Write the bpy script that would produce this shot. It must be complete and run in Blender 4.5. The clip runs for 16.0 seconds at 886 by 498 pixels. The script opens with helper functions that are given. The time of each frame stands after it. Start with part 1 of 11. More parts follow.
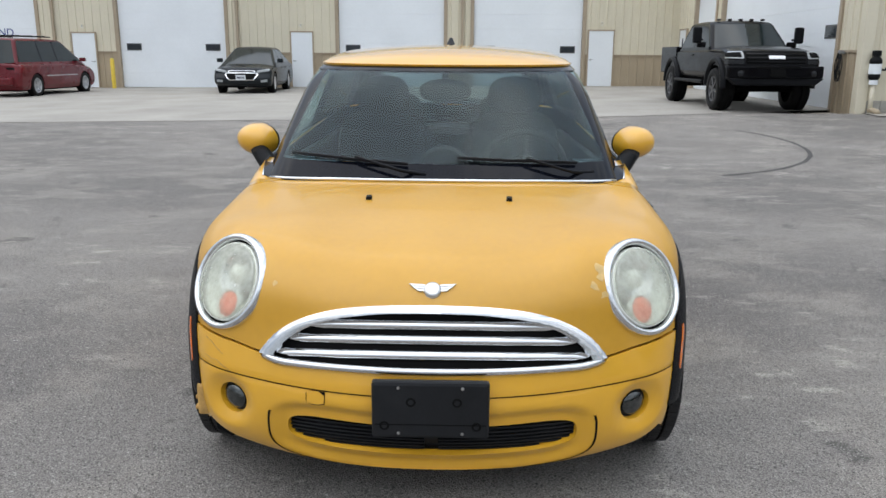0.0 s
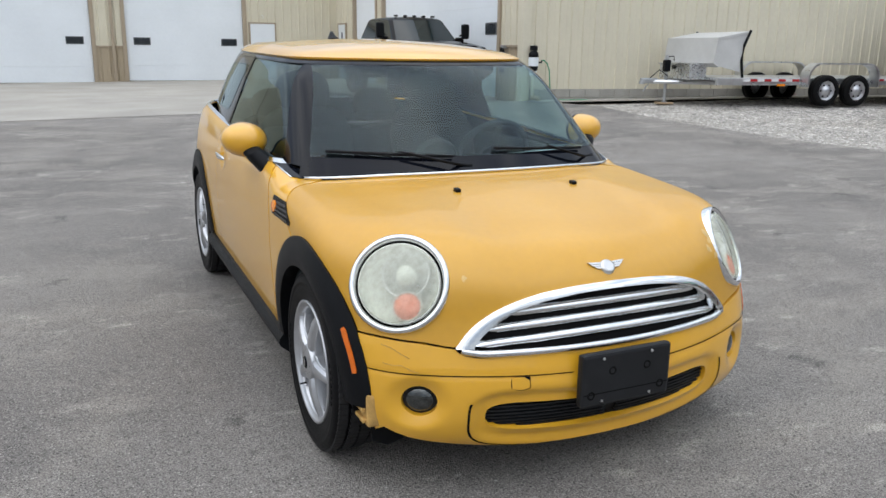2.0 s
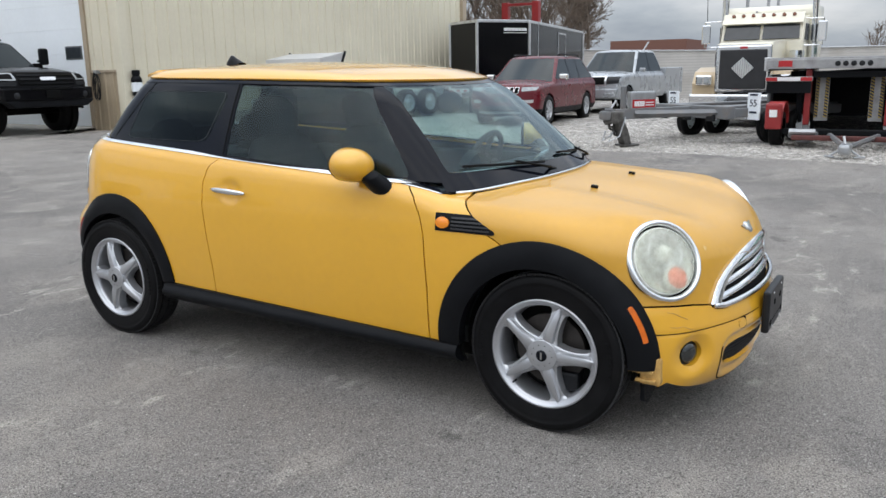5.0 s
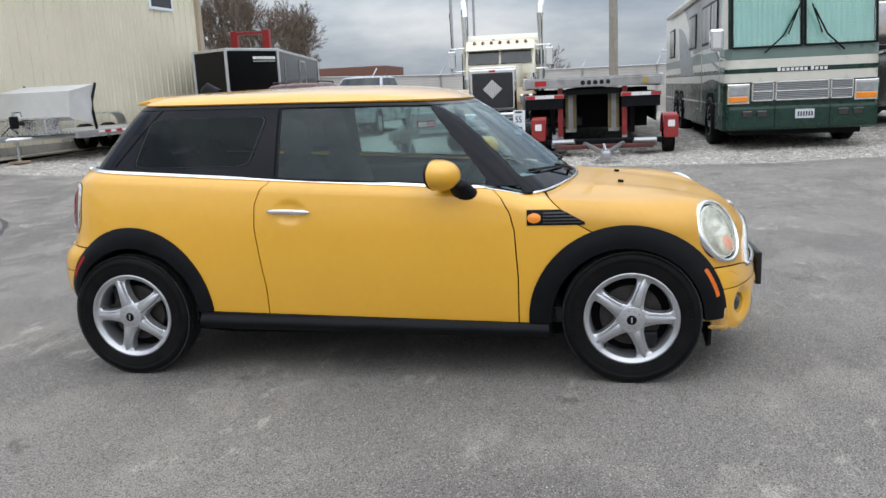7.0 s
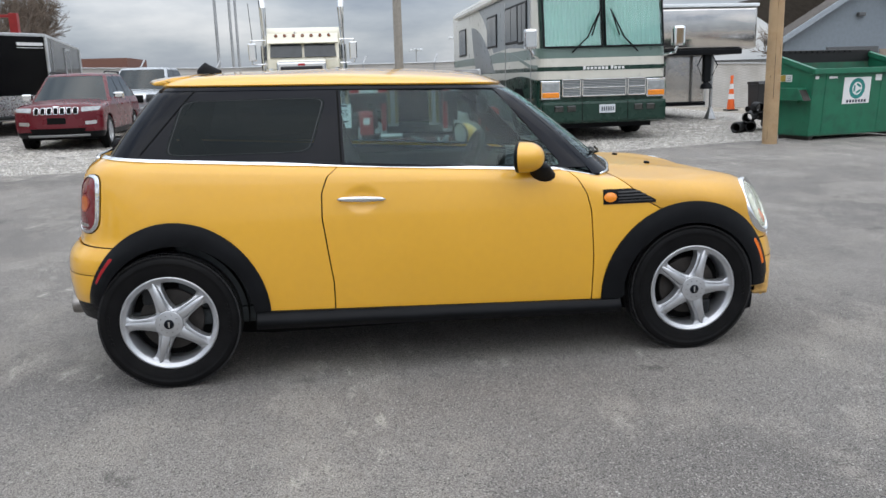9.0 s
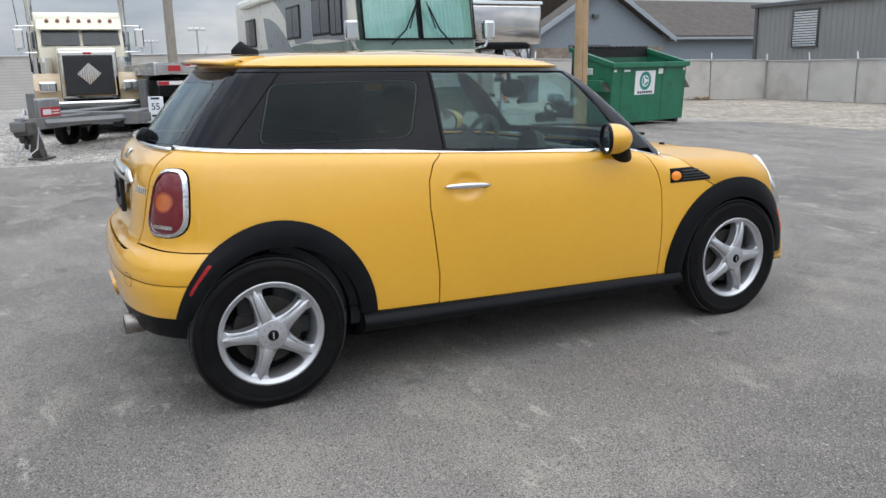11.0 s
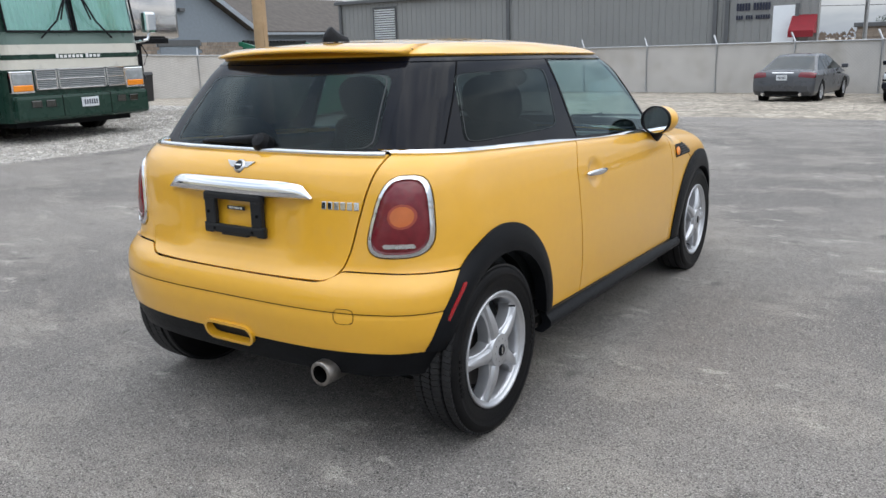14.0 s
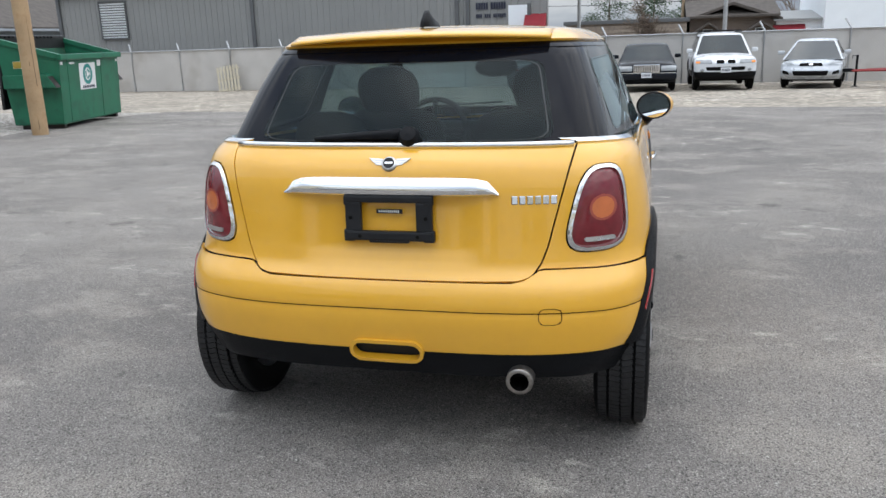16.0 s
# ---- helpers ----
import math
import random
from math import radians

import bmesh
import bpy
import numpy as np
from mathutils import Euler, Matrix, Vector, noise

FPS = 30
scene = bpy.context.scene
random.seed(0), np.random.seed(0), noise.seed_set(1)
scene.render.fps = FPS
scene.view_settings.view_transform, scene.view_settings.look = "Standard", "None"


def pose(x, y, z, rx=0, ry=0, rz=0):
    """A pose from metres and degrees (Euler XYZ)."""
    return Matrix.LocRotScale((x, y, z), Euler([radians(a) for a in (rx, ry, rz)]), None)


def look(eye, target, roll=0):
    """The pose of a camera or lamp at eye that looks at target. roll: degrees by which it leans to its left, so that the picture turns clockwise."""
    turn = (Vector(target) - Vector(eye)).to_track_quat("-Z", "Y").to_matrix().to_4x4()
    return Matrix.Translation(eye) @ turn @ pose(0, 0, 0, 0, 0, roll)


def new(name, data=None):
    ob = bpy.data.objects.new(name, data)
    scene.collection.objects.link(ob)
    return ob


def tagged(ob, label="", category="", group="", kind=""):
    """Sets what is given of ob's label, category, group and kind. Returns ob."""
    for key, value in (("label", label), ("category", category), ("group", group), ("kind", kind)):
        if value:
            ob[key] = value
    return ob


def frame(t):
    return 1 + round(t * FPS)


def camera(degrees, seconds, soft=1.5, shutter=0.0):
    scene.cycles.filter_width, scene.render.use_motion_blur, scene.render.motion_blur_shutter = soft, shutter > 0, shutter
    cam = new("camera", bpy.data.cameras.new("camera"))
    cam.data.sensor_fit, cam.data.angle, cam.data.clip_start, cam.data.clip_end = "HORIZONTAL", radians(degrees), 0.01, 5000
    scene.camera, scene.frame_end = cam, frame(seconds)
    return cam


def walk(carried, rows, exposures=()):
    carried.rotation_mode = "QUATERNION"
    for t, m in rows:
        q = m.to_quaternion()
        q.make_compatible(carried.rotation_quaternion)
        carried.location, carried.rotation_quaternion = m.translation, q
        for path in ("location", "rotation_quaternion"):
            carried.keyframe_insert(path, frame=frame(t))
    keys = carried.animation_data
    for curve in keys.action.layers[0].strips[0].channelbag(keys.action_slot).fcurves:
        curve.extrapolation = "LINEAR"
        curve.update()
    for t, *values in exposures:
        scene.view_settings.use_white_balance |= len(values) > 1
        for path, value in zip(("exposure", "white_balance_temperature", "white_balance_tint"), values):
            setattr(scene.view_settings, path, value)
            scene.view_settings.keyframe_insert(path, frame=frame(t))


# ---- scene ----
cam = camera(58.4, 16.0)
PATH = [
    (0, (0.082, -3.969, 1.363), (0.035, -2.027, 0.885), 0.4),
    (0.5, (-0.318, -3.98, 1.359), (-0.152, -2.048, 0.871), 0.5),
    (1, (-0.681, -3.927, 1.345), (-0.291, -2.028, 0.854), 0.6),
    (1.5, (-1.061, -3.828, 1.354), (-0.452, -1.988, 0.863), 0.7),
    (2, (-1.476, -3.747, 1.355), (-0.66, -1.986, 0.869), 0.7),
    (2.5, (-1.835, -3.571, 1.332), (-0.831, -1.909, 0.854), 0.8),
    (3, (-2.181, -3.38, 1.349), (-1.009, -1.829, 0.877), 0.8),
    (3.5, (-2.526, -3.207, 1.353), (-1.207, -1.778, 0.886), 0.6),
    (4, (-2.768, -2.944, 1.326), (-1.321, -1.643, 0.865), 0.1),
    (4.2, (-2.869, -2.83, 1.341), (-1.375, -1.582, 0.883), -0.0),
    (6.3, (-4.215, -1.581, 1.362), (-2.344, -0.999, 0.96), -2.5),
    (6.5, (-4.269, -1.437, 1.371), (-2.378, -0.922, 0.973), -2.5),
    (7, (-4.347, -1.028, 1.36), (-2.418, -0.676, 0.967), -2.6),
    (7.5, (-4.465, -0.662, 1.353), (-2.512, -0.474, 0.961), -2.5),
    (8, (-4.524, -0.288, 1.342), (-2.564, -0.257, 0.945), -2.1),
    (8.5, (-4.485, 0.077, 1.34), (-2.53, -0.04, 0.932), -1.8),
    (9, (-4.35, 0.465, 1.347), (-2.413, 0.205, 0.925), -1.7),
    (9.2, (-4.302, 0.627, 1.337), (-2.375, 0.307, 0.91), -1.5),
    (11.3, (-3.654, 2.132, 1.328), (-1.947, 1.194, 0.873), -1.3),
    (11.5, (-3.545, 2.269, 1.324), (-1.871, 1.274, 0.866), -1.3),
    (12, (-3.288, 2.585, 1.333), (-1.708, 1.45, 0.87), -1.3),
    (12.5, (-3.034, 2.896, 1.352), (-1.564, 1.624, 0.882), -1.4),
    (13, (-2.73, 3.149, 1.344), (-1.384, 1.749, 0.868), -1.6),
    (13.5, (-2.436, 3.382, 1.351), (-1.226, 1.865, 0.869), -1.8),
    (14, (-2.135, 3.568, 1.36), (-1.064, 1.95, 0.872), -1.8),
    (14.5, (-1.789, 3.686, 1.36), (-0.858, 1.986, 0.866), -1.7),
    (15, (-1.456, 3.824, 1.356), (-0.667, 2.055, 0.857), -1.8),
    (15.5, (-1.13, 3.936, 1.356), (-0.495, 2.109, 0.849), -1.8),
    (16, (-0.76, 3.999, 1.36), (-0.29, 2.124, 0.847), -1.9),
]
walk(cam, [(t, look(eye, target, roll)) for t, eye, target, roll in PATH], [(0, 0.30), (4, 0.37), (8, 0.42), (12, 0.45), (16, 0.52)])

# ---- sky, sun ----
world = bpy.data.worlds.new("overcast_sky")
scene.world = world
world.use_nodes = True
wn, wl = world.node_tree.nodes, world.node_tree.links
wn.clear()
w_out = wn.new("ShaderNodeOutputWorld")
w_bg = wn.new("ShaderNodeBackground")
w_sky = wn.new("ShaderNodeTexSky")
w_sky.sky_type, w_sky.sun_disc = "NISHITA", False
w_sky.sun_elevation, w_sky.sun_rotation = radians(64), radians(279)
w_tc = wn.new("ShaderNodeTexCoord")
w_map = wn.new("ShaderNodeMapping")
w_map.inputs["Scale"].default_value = (1.0, 1.0, 3.6)
w_noise = wn.new("ShaderNodeTexNoise")
w_noise.inputs["Scale"].default_value = 2.6
w_noise.inputs["Detail"].default_value = 7.0
w_noise.inputs["Roughness"].default_value = 0.55
w_ramp = wn.new("ShaderNodeValToRGB")
w_ramp.color_ramp.elements[0].position, w_ramp.color_ramp.elements[0].color = 0.34, (3.5, 4.1, 5.2, 1)
w_ramp.color_ramp.elements[1].position, w_ramp.color_ramp.elements[1].color = 0.68, (10.8, 11.0, 11.3, 1)
w_e = w_ramp.color_ramp.elements.new(0.5)
w_e.color = (6.2, 6.8, 7.6, 1)
w_mix = wn.new("ShaderNodeMix")
w_mix.data_type = "RGBA"
w_mix.inputs["Factor"].default_value = 0.88
wl.new(w_tc.outputs["Generated"], w_map.inputs["Vector"])
wl.new(w_map.outputs["Vector"], w_noise.inputs["Vector"])
wl.new(w_noise.outputs["Fac"], w_ramp.inputs["Fac"])
wl.new(w_sky.outputs["Color"], w_mix.inputs["A"])
wl.new(w_ramp.outputs["Color"], w_mix.inputs["B"])
# an overcast sky is about three times brighter overhead than at the horizon
w_sep = wn.new("ShaderNodeSeparateXYZ")
wl.new(w_tc.outputs["Generated"], w_sep.inputs["Vector"])
w_lift = wn.new("ShaderNodeMapRange")
w_lift.inputs["From Min"].default_value, w_lift.inputs["From Max"].default_value = 0.05, 0.9
w_lift.inputs["To Min"].default_value, w_lift.inputs["To Max"].default_value = 0.56, 2.1
wl.new(w_sep.outputs["Z"], w_lift.inputs["Value"])
w_scale = wn.new("ShaderNodeVectorMath")
w_scale.operation = "SCALE"
wl.new(w_mix.outputs["Result"], w_scale.inputs[0])
wl.new(w_lift.outputs["Result"], w_scale.inputs["Scale"])
wl.new(w_scale.outputs["Vector"], w_bg.inputs["Color"])
w_bg.inputs["Strength"].default_value = 0.1
wl.new(w_bg.outputs["Background"], w_out.inputs["Surface"])

sun = new("sun", bpy.data.lights.new("sun", "SUN"))
sun.data.energy, sun.data.angle, sun.data.color = 0.8, radians(90), (1.0, 0.94, 0.86)
sun.matrix_world = look((0, 0, 30), (9.5, 1.5, 30 - 20.0))
scene.view_settings.exposure = 0.42

# ---- materials ----
def material(name, base, rough=0.5, metal=0.0, vary=0.12, scale=6.0, bump=0.0, bump_scale=60.0, coat=0.0, stain=None, stain_scale=1.2, stain_amount=0.5, island=False, rough_vary=0.08, spec=0.5):
    """Principled surface whose colour varies at two scales, with an optional stain colour and fine relief."""
    m = bpy.data.materials.new(name)
    m.use_nodes = True
    nt = m.node_tree
    n, l = nt.nodes, nt.links
    b = n["Principled BSDF"]
    tc = n.new("ShaderNodeTexCoord")
    big = n.new("ShaderNodeTexNoise")
    big.inputs["Scale"].default_value, big.inputs["Detail"].default_value = scale, 4
    fine = n.new("ShaderNodeTexNoise")
    fine.inputs["Scale"].default_value, fine.inputs["Detail"].default_value = scale * 17, 3
    for t in (big, fine):
        l.new(tc.outputs["Object"], t.inputs["Vector"])
    mean = n.new("ShaderNodeMath")
    mean.operation = "MULTIPLY_ADD"
    mean.inputs[1].default_value = 0.4
    l.new(fine.outputs["Fac"], mean.inputs[0])
    l.new(big.outputs["Fac"], mean.inputs[2])
    rng = n.new("ShaderNodeMapRange")
    rng.inputs["From Min"].default_value, rng.inputs["From Max"].default_value = 0.45, 0.95
    rng.inputs["To Min"].default_value, rng.inputs["To Max"].default_value = 1 - vary, 1 + vary
    l.new(mean.outputs[0], rng.inputs["Value"])
    mul = n.new("ShaderNodeVectorMath")
    mul.operation = "SCALE"
    mul.inputs[0].default_value = base
    l.new(rng.outputs["Result"], mul.inputs["Scale"])
    colour = mul.outputs["Vector"]
    if island:
        info = n.new("ShaderNodeObjectInfo")
        r2 = n.new("ShaderNodeMapRange")
        r2.inputs["To Min"].default_value, r2.inputs["To Max"].default_value = 0.82, 1.15
        l.new(info.outputs["Random"], r2.inputs["Value"])
        m2 = n.new("ShaderNodeVectorMath")
        m2.operation = "SCALE"
        l.new(colour, m2.inputs[0])
        l.new(r2.outputs["Result"], m2.inputs["Scale"])
        colour = m2.outputs["Vector"]
    if stain:
        sn = n.new("ShaderNodeTexNoise")
        sn.inputs["Scale"].default_value, sn.inputs["Detail"].default_value = stain_scale, 6
        l.new(tc.outputs["Object"], sn.inputs["Vector"])
        sr = n.new("ShaderNodeMapRange")
        sr.inputs["From Min"].default_value, sr.inputs["From Max"].default_value = 0.5, 0.75
        sr.inputs["To Max"].default_value = stain_amount
        l.new(sn.outputs["Fac"], sr.inputs["Value"])
        mx = n.new("ShaderNodeMix")
        mx.data_type = "RGBA"
        mx.inputs["B"].default_value = (*stain, 1)
        l.new(sr.outputs["Result"], mx.inputs["Factor"])
        l.new(colour, mx.inputs["A"])
        colour = mx.outputs["Result"]
    l.new(colour, b.inputs["Base Color"])
    rr = n.new("ShaderNodeMapRange")
    rr.inputs["To Min"].default_value, rr.inputs["To Max"].default_value = max(rough - rough_vary, 0.02), min(rough + rough_vary, 1)
    l.new(big.outputs["Fac"], rr.inputs["Value"])
    l.new(rr.outputs["Result"], b.inputs["Roughness"])
    b.inputs["Metallic"].default_value = metal
    b.inputs["Coat Weight"].default_value = coat
    b.inputs["Coat Roughness"].default_value = 0.03
    b.inputs["Specular IOR Level"].default_value = spec
    if bump:
        bn = n.new("ShaderNodeTexNoise")
        bn.inputs["Scale"].default_value, bn.inputs["Detail"].default_value = bump_scale, 5
        l.new(tc.outputs["Object"], bn.inputs["Vector"])
        bp = n.new("ShaderNodeBump")
        bp.inputs["Strength"].default_value, bp.inputs["Distance"].default_value = bump, 0.01
        l.new(bn.outputs["Fac"], bp.inputs["Height"])
        l.new(bp.outputs["Normal"], b.inputs["Normal"])
    return m


def glass(name, tint, rough=0.02, clear=0.85, ior=1.6):
    """Thin car or window glass: a mix of see-through tint and mirror gloss."""
    m = bpy.data.materials.new(name)
    m.use_nodes = True
    n, l = m.node_tree.nodes, m.node_tree.links
    n.clear()
    out = n.new("ShaderNodeOutputMaterial")
    mix = n.new("ShaderNodeMixShader")
    tr = n.new("ShaderNodeBsdfTransparent")
    tr.inputs["Color"].default_value = (*[c * clear for c in tint], 1)
    gl = n.new("ShaderNodeBsdfGlossy")
    gl.inputs["Roughness"].default_value = rough
    gl.inputs["Color"].default_value = (0.84, 0.97, 1.0, 1)
    # gloss that rises towards grazing view, the same from both sides of the pane
    base_gloss = ((ior - 1) / (ior + 1)) ** 2
    lw = n.new("ShaderNodeLayerWeight")
    lw.inputs["Blend"].default_value = 0.5
    power = n.new("ShaderNodeMath")
    power.operation = "POWER"
    power.inputs[1].default_value = 5.0
    l.new(lw.outputs["Facing"], power.inputs[0])
    fr = n.new("ShaderNodeMath")
    fr.operation = "MULTIPLY_ADD"
    fr.inputs[1].default_value, fr.inputs[2].default_value = 1 - base_gloss, base_gloss
    l.new(power.outputs[0], fr.inputs[0])
    l.new(fr.outputs[0], mix.inputs["Fac"])
    l.new(tr.outputs["BSDF"], mix.inputs[1])
    l.new(gl.outputs["BSDF"], mix.inputs[2])
    l.new(mix.outputs["Shader"], out.inputs["Surface"])
    return m


def hazed_glass(name, colour, haze):
    """Sun-dulled lamp plastic: partly see-through, partly milky, glossy on top."""
    m = material(name, colour, 0.2, vary=0.15, scale=9, coat=0.6)
    n, l = m.node_tree.nodes, m.node_tree.links
    out = n["Material Output"]
    mix = n.new("ShaderNodeMixShader")
    tr = n.new("ShaderNodeBsdfTransparent")
    tr.inputs["Color"].default_value = (0.93, 0.95, 0.90, 1)
    nz = n.new("ShaderNodeTexNoise")
    nz.inputs["Scale"].default_value = 11
    rg = n.new("ShaderNodeMapRange")
    rg.inputs["From Min"].default_value, rg.inputs["From Max"].default_value = 0.3, 0.7
    rg.inputs["To Min"].default_value, rg.inputs["To Max"].default_value = haze - 0.06, haze + 0.06
    l.new(nz.outputs["Fac"], rg.inputs["Value"])
    l.new(rg.outputs["Result"], mix.inputs["Fac"])
    l.new(tr.outputs["BSDF"], mix.inputs[1])
    l.new(n["Principled BSDF"].outputs["BSDF"], mix.inputs[2])
    l.new(mix.outputs["Shader"], out.inputs["Surface"])
    return m


M_YELLOW = material("yellow_paint", (0.74, 0.385, 0.022), 0.34, vary=0.04, scale=1.5, coat=1.0, rough_vary=0.05)
M_BONNET = material("faded_yellow_paint", (0.58, 0.30, 0.022), 0.36, vary=0.06, scale=2.5, coat=0.35, stain=(0.62, 0.345, 0.05), stain_scale=2.2, stain_amount=0.5, rough_vary=0.1)
M_BLACKGLOSS = material("gloss_black_trim", (0.0045, 0.0055, 0.009), 0.07, vary=0.2, spec=0.16)
M_CLAD = material("black_grained_plastic", (0.0062, 0.0068, 0.0082), 0.42, vary=0.25, scale=9, bump=0.15, bump_scale=400, spec=0.12)
M_GAP = material("dark_gap", (0.006, 0.006, 0.006), 0.8, vary=0.1, spec=0.08)
M_CHROME = material("chrome", (0.78, 0.79, 0.8), 0.09, metal=1.0, vary=0.05, scale=3)
M_SATIN = material("satin_chrome", (0.62, 0.62, 0.62), 0.3, metal=1.0, vary=0.08)
M_ALLOY = material("silver_alloy", (0.50, 0.51, 0.53), 0.32, metal=0.75, vary=0.08, scale=20)
M_TYRE = material("tyre_rubber", (0.0065, 0.0065, 0.007), 0.48, vary=0.35, scale=14, bump=0.10, bump_scale=150, stain=(0.018, 0.017, 0.016), stain_scale=5, stain_amount=0.3, spec=0.10)
# paler copy of the tyre rubber: the tread's sheen is put into its colour
M_TREAD = material("sheen_tread_rubber", (0.020, 0.020, 0.021), 0.5, vary=0.4, scale=60, spec=0.3)
M_SLAT = material("satin_black_slat", (0.028, 0.028, 0.03), 0.35, vary=0.1)
M_PRIMER = material("scuffed_tan_plastic", (0.50, 0.30, 0.09), 0.6, vary=0.3, scale=25)
M_RUST = material("dirty_brake_metal", (0.035, 0.030, 0.027), 0.6, metal=0.3, vary=0.5, scale=20)
M_REFLECT = material("red_side_reflector", (0.30, 0.008, 0.012), 0.2, vary=0.2, scale=60, coat=0.4)
M_MARKER = material("deep_amber_lens", (0.72, 0.15, 0.01), 0.2, vary=0.12, scale=40, coat=0.4)
M_PLASTIC = material("dark_plastic", (0.014, 0.015, 0.017), 0.42, vary=0.2, scale=8, stain=(0.035, 0.035, 0.035), stain_scale=9, stain_amount=0.3, spec=0.25)
M_TAILAMB = material("dull_amber_lens", (0.50, 0.13, 0.035), 0.2, vary=0.12, scale=25, coat=0.5)
M_EXH = material("stained_exhaust_steel", (0.30, 0.28, 0.26), 0.35, metal=0.9, vary=0.3, scale=25)
M_ORANGE = material("amber_lens", (0.85, 0.26, 0.015), 0.18, vary=0.1, coat=0.5)
M_TURN = material("amber_bulb_behind_haze", (1.0, 0.15, 0.0), 0.25, vary=0.15, scale=30, coat=0.4)
M_DIMRED = material("dim_red_ring", (0.30, 0.05, 0.03), 0.2, vary=0.1, coat=0.5)
M_RED = material("red_lens", (0.15, 0.009, 0.015), 0.14, vary=0.2, scale=40, coat=0.35)
M_LENS = hazed_glass("hazed_headlamp_lens", (0.80, 0.81, 0.70), 0.38)
M_BOWL = material("dull_reflector_bowl", (0.80, 0.81, 0.74), 0.4, metal=0.1, vary=0.15, scale=14)
M_FOG = material("fog_lamp_glass", (0.075, 0.08, 0.078), 0.12, metal=0.85, vary=0.7, scale=60, coat=0.6)
M_CAB = material("dark_cabin_trim", (0.045, 0.050, 0.052), 0.6, vary=0.2, spec=0.15)
M_SEAT = material("dark_seat_cloth", (0.022, 0.024, 0.026), 0.8, vary=0.2, spec=0.1)
M_MIRROR = material("mirror_glass", (0.85, 0.87, 0.88), 0.03, metal=1.0, vary=0.02)
G_CLEAR = glass("clear_car_glass", (0.66, 0.81, 0.81), 0.0, 0.97, 1.52)
G_DOOR = glass("green_tinted_door_glass", (0.58, 0.73, 0.71), 0.0, 0.95, 1.46)
G_REAR = glass("smoky_rear_glass", (0.26, 0.31, 0.32), 0.0, 0.9, 1.32)
G_TINT = glass("tinted_car_glass", (0.09, 0.105, 0.11), 0.0, 0.85, 1.27)


def asphalt_material():
    """Worn asphalt: exposed aggregate, wheel-worn tone, pale dust scuffs, dark oil spots and hairline cracks."""
    m = bpy.data.materials.new("worn_asphalt")
    m.use_nodes = True
    n, l = m.node_tree.nodes, m.node_tree.links
    b = n["Principled BSDF"]
    tc = n.new("ShaderNodeTexCoord")

    def tex(kind, scale, detail=4.0, stretch=None, rough=0.55):
        t = n.new("ShaderNodeTexNoise" if kind == "noise" else "ShaderNodeTexVoronoi")
        t.inputs["Scale"].default_value = scale
        if kind == "noise":
            t.inputs["Detail"].default_value, t.inputs["Roughness"].default_value = detail, rough
        src = tc.outputs["Object"]
        if stretch:
            mp = n.new("ShaderNodeMapping")
            mp.inputs["Scale"].default_value = stretch
            mp.inputs["Rotation"].default_value = (0, 0, 0.35)
            l.new(src, mp.inputs["Vector"])
            src = mp.outputs["Vector"]
        l.new(src, t.inputs["Vector"])
        return t

    def span(src, a, b2, lo, hi):
        r = n.new("ShaderNodeMapRange")
        r.inputs["From Min"].default_value, r.inputs["From Max"].default_value = a, b2
        r.inputs["To Min"].default_value, r.inputs["To Max"].default_value = lo, hi
        l.new(src, r.inputs["Value"])
        return r.outputs["Result"]

    def mix(fac, a, colour):
        x = n.new("ShaderNodeMix")
        x.data_type = "RGBA"
        l.new(fac, x.inputs["Factor"])
        if isinstance(a, tuple):
            x.inputs["A"].default_value = (*a, 1)
        else:
            l.new(a, x.inputs["A"])
        x.inputs["B"].default_value = (*colour, 1)
        return x.outputs["Result"]

    def math2(op, a, b2):
        x = n.new("ShaderNodeMath")
        x.operation = op
        l.new(a, x.inputs[0])
        if isinstance(b2, float):
            x.inputs[1].default_value = b2
        else:
            l.new(b2, x.inputs[1])
        return x.outputs[0]

    grain = tex("noise", 170, 3, None, 0.75)
    stone = tex("voronoi", 190)
    stone_id = n.new("ShaderNodeSeparateColor")
    l.new(stone.outputs["Color"], stone_id.inputs["Color"])
    tone = tex("noise", 0.35, 5)
    patch = tex("noise", 1.5, 7, (0.8, 1.15, 1.0), 0.62)
    patch2 = tex("noise", 6.0, 6, (0.7, 1.3, 1.0), 0.65)
    spots = tex("noise", 2.6, 3)
    pale = tex("voronoi", 15)
    pale_id = n.new("ShaderNodeSeparateColor")
    l.new(pale.outputs["Color"], pale_id.inputs["Color"])
    streak = tex("noise", 1.1, 7, (0.6, 1.5, 1.0), 0.68)
    col = mix(span(tone.outputs["Fac"], 0.40, 0.60, 0.0, 1.0), (0.190, 0.177, 0.165), (0.270, 0.250, 0.230))
    col = mix(math2("MULTIPLY", span(patch.outputs["Fac"], 0.50, 0.60, 0.0, 1.0), span(patch2.outputs["Fac"], 0.30, 0.70, 0.35, 0.8)), col, (0.345, 0.315, 0.280))
    col = mix(math2("MULTIPLY", span(patch2.outputs["Fac"], 0.56, 0.62, 0.0, 0.85), span(streak.outputs["Fac"], 0.50, 0.58, 0.0, 1.0)), col, (0.47, 0.435, 0.385))
    col = mix(span(spots.outputs["Fac"], 0.655, 0.70, 0.0, 0.5), col, (0.06, 0.058, 0.057))
    col = mix(span(streak.outputs["Fac"], 0.56, 0.70, 0.0, 0.55), col, (0.38, 0.352, 0.315))
    col = mix(span(streak.outputs["Fac"], 0.42, 0.30, 0.0, 0.35), col, (0.10, 0.095, 0.09))
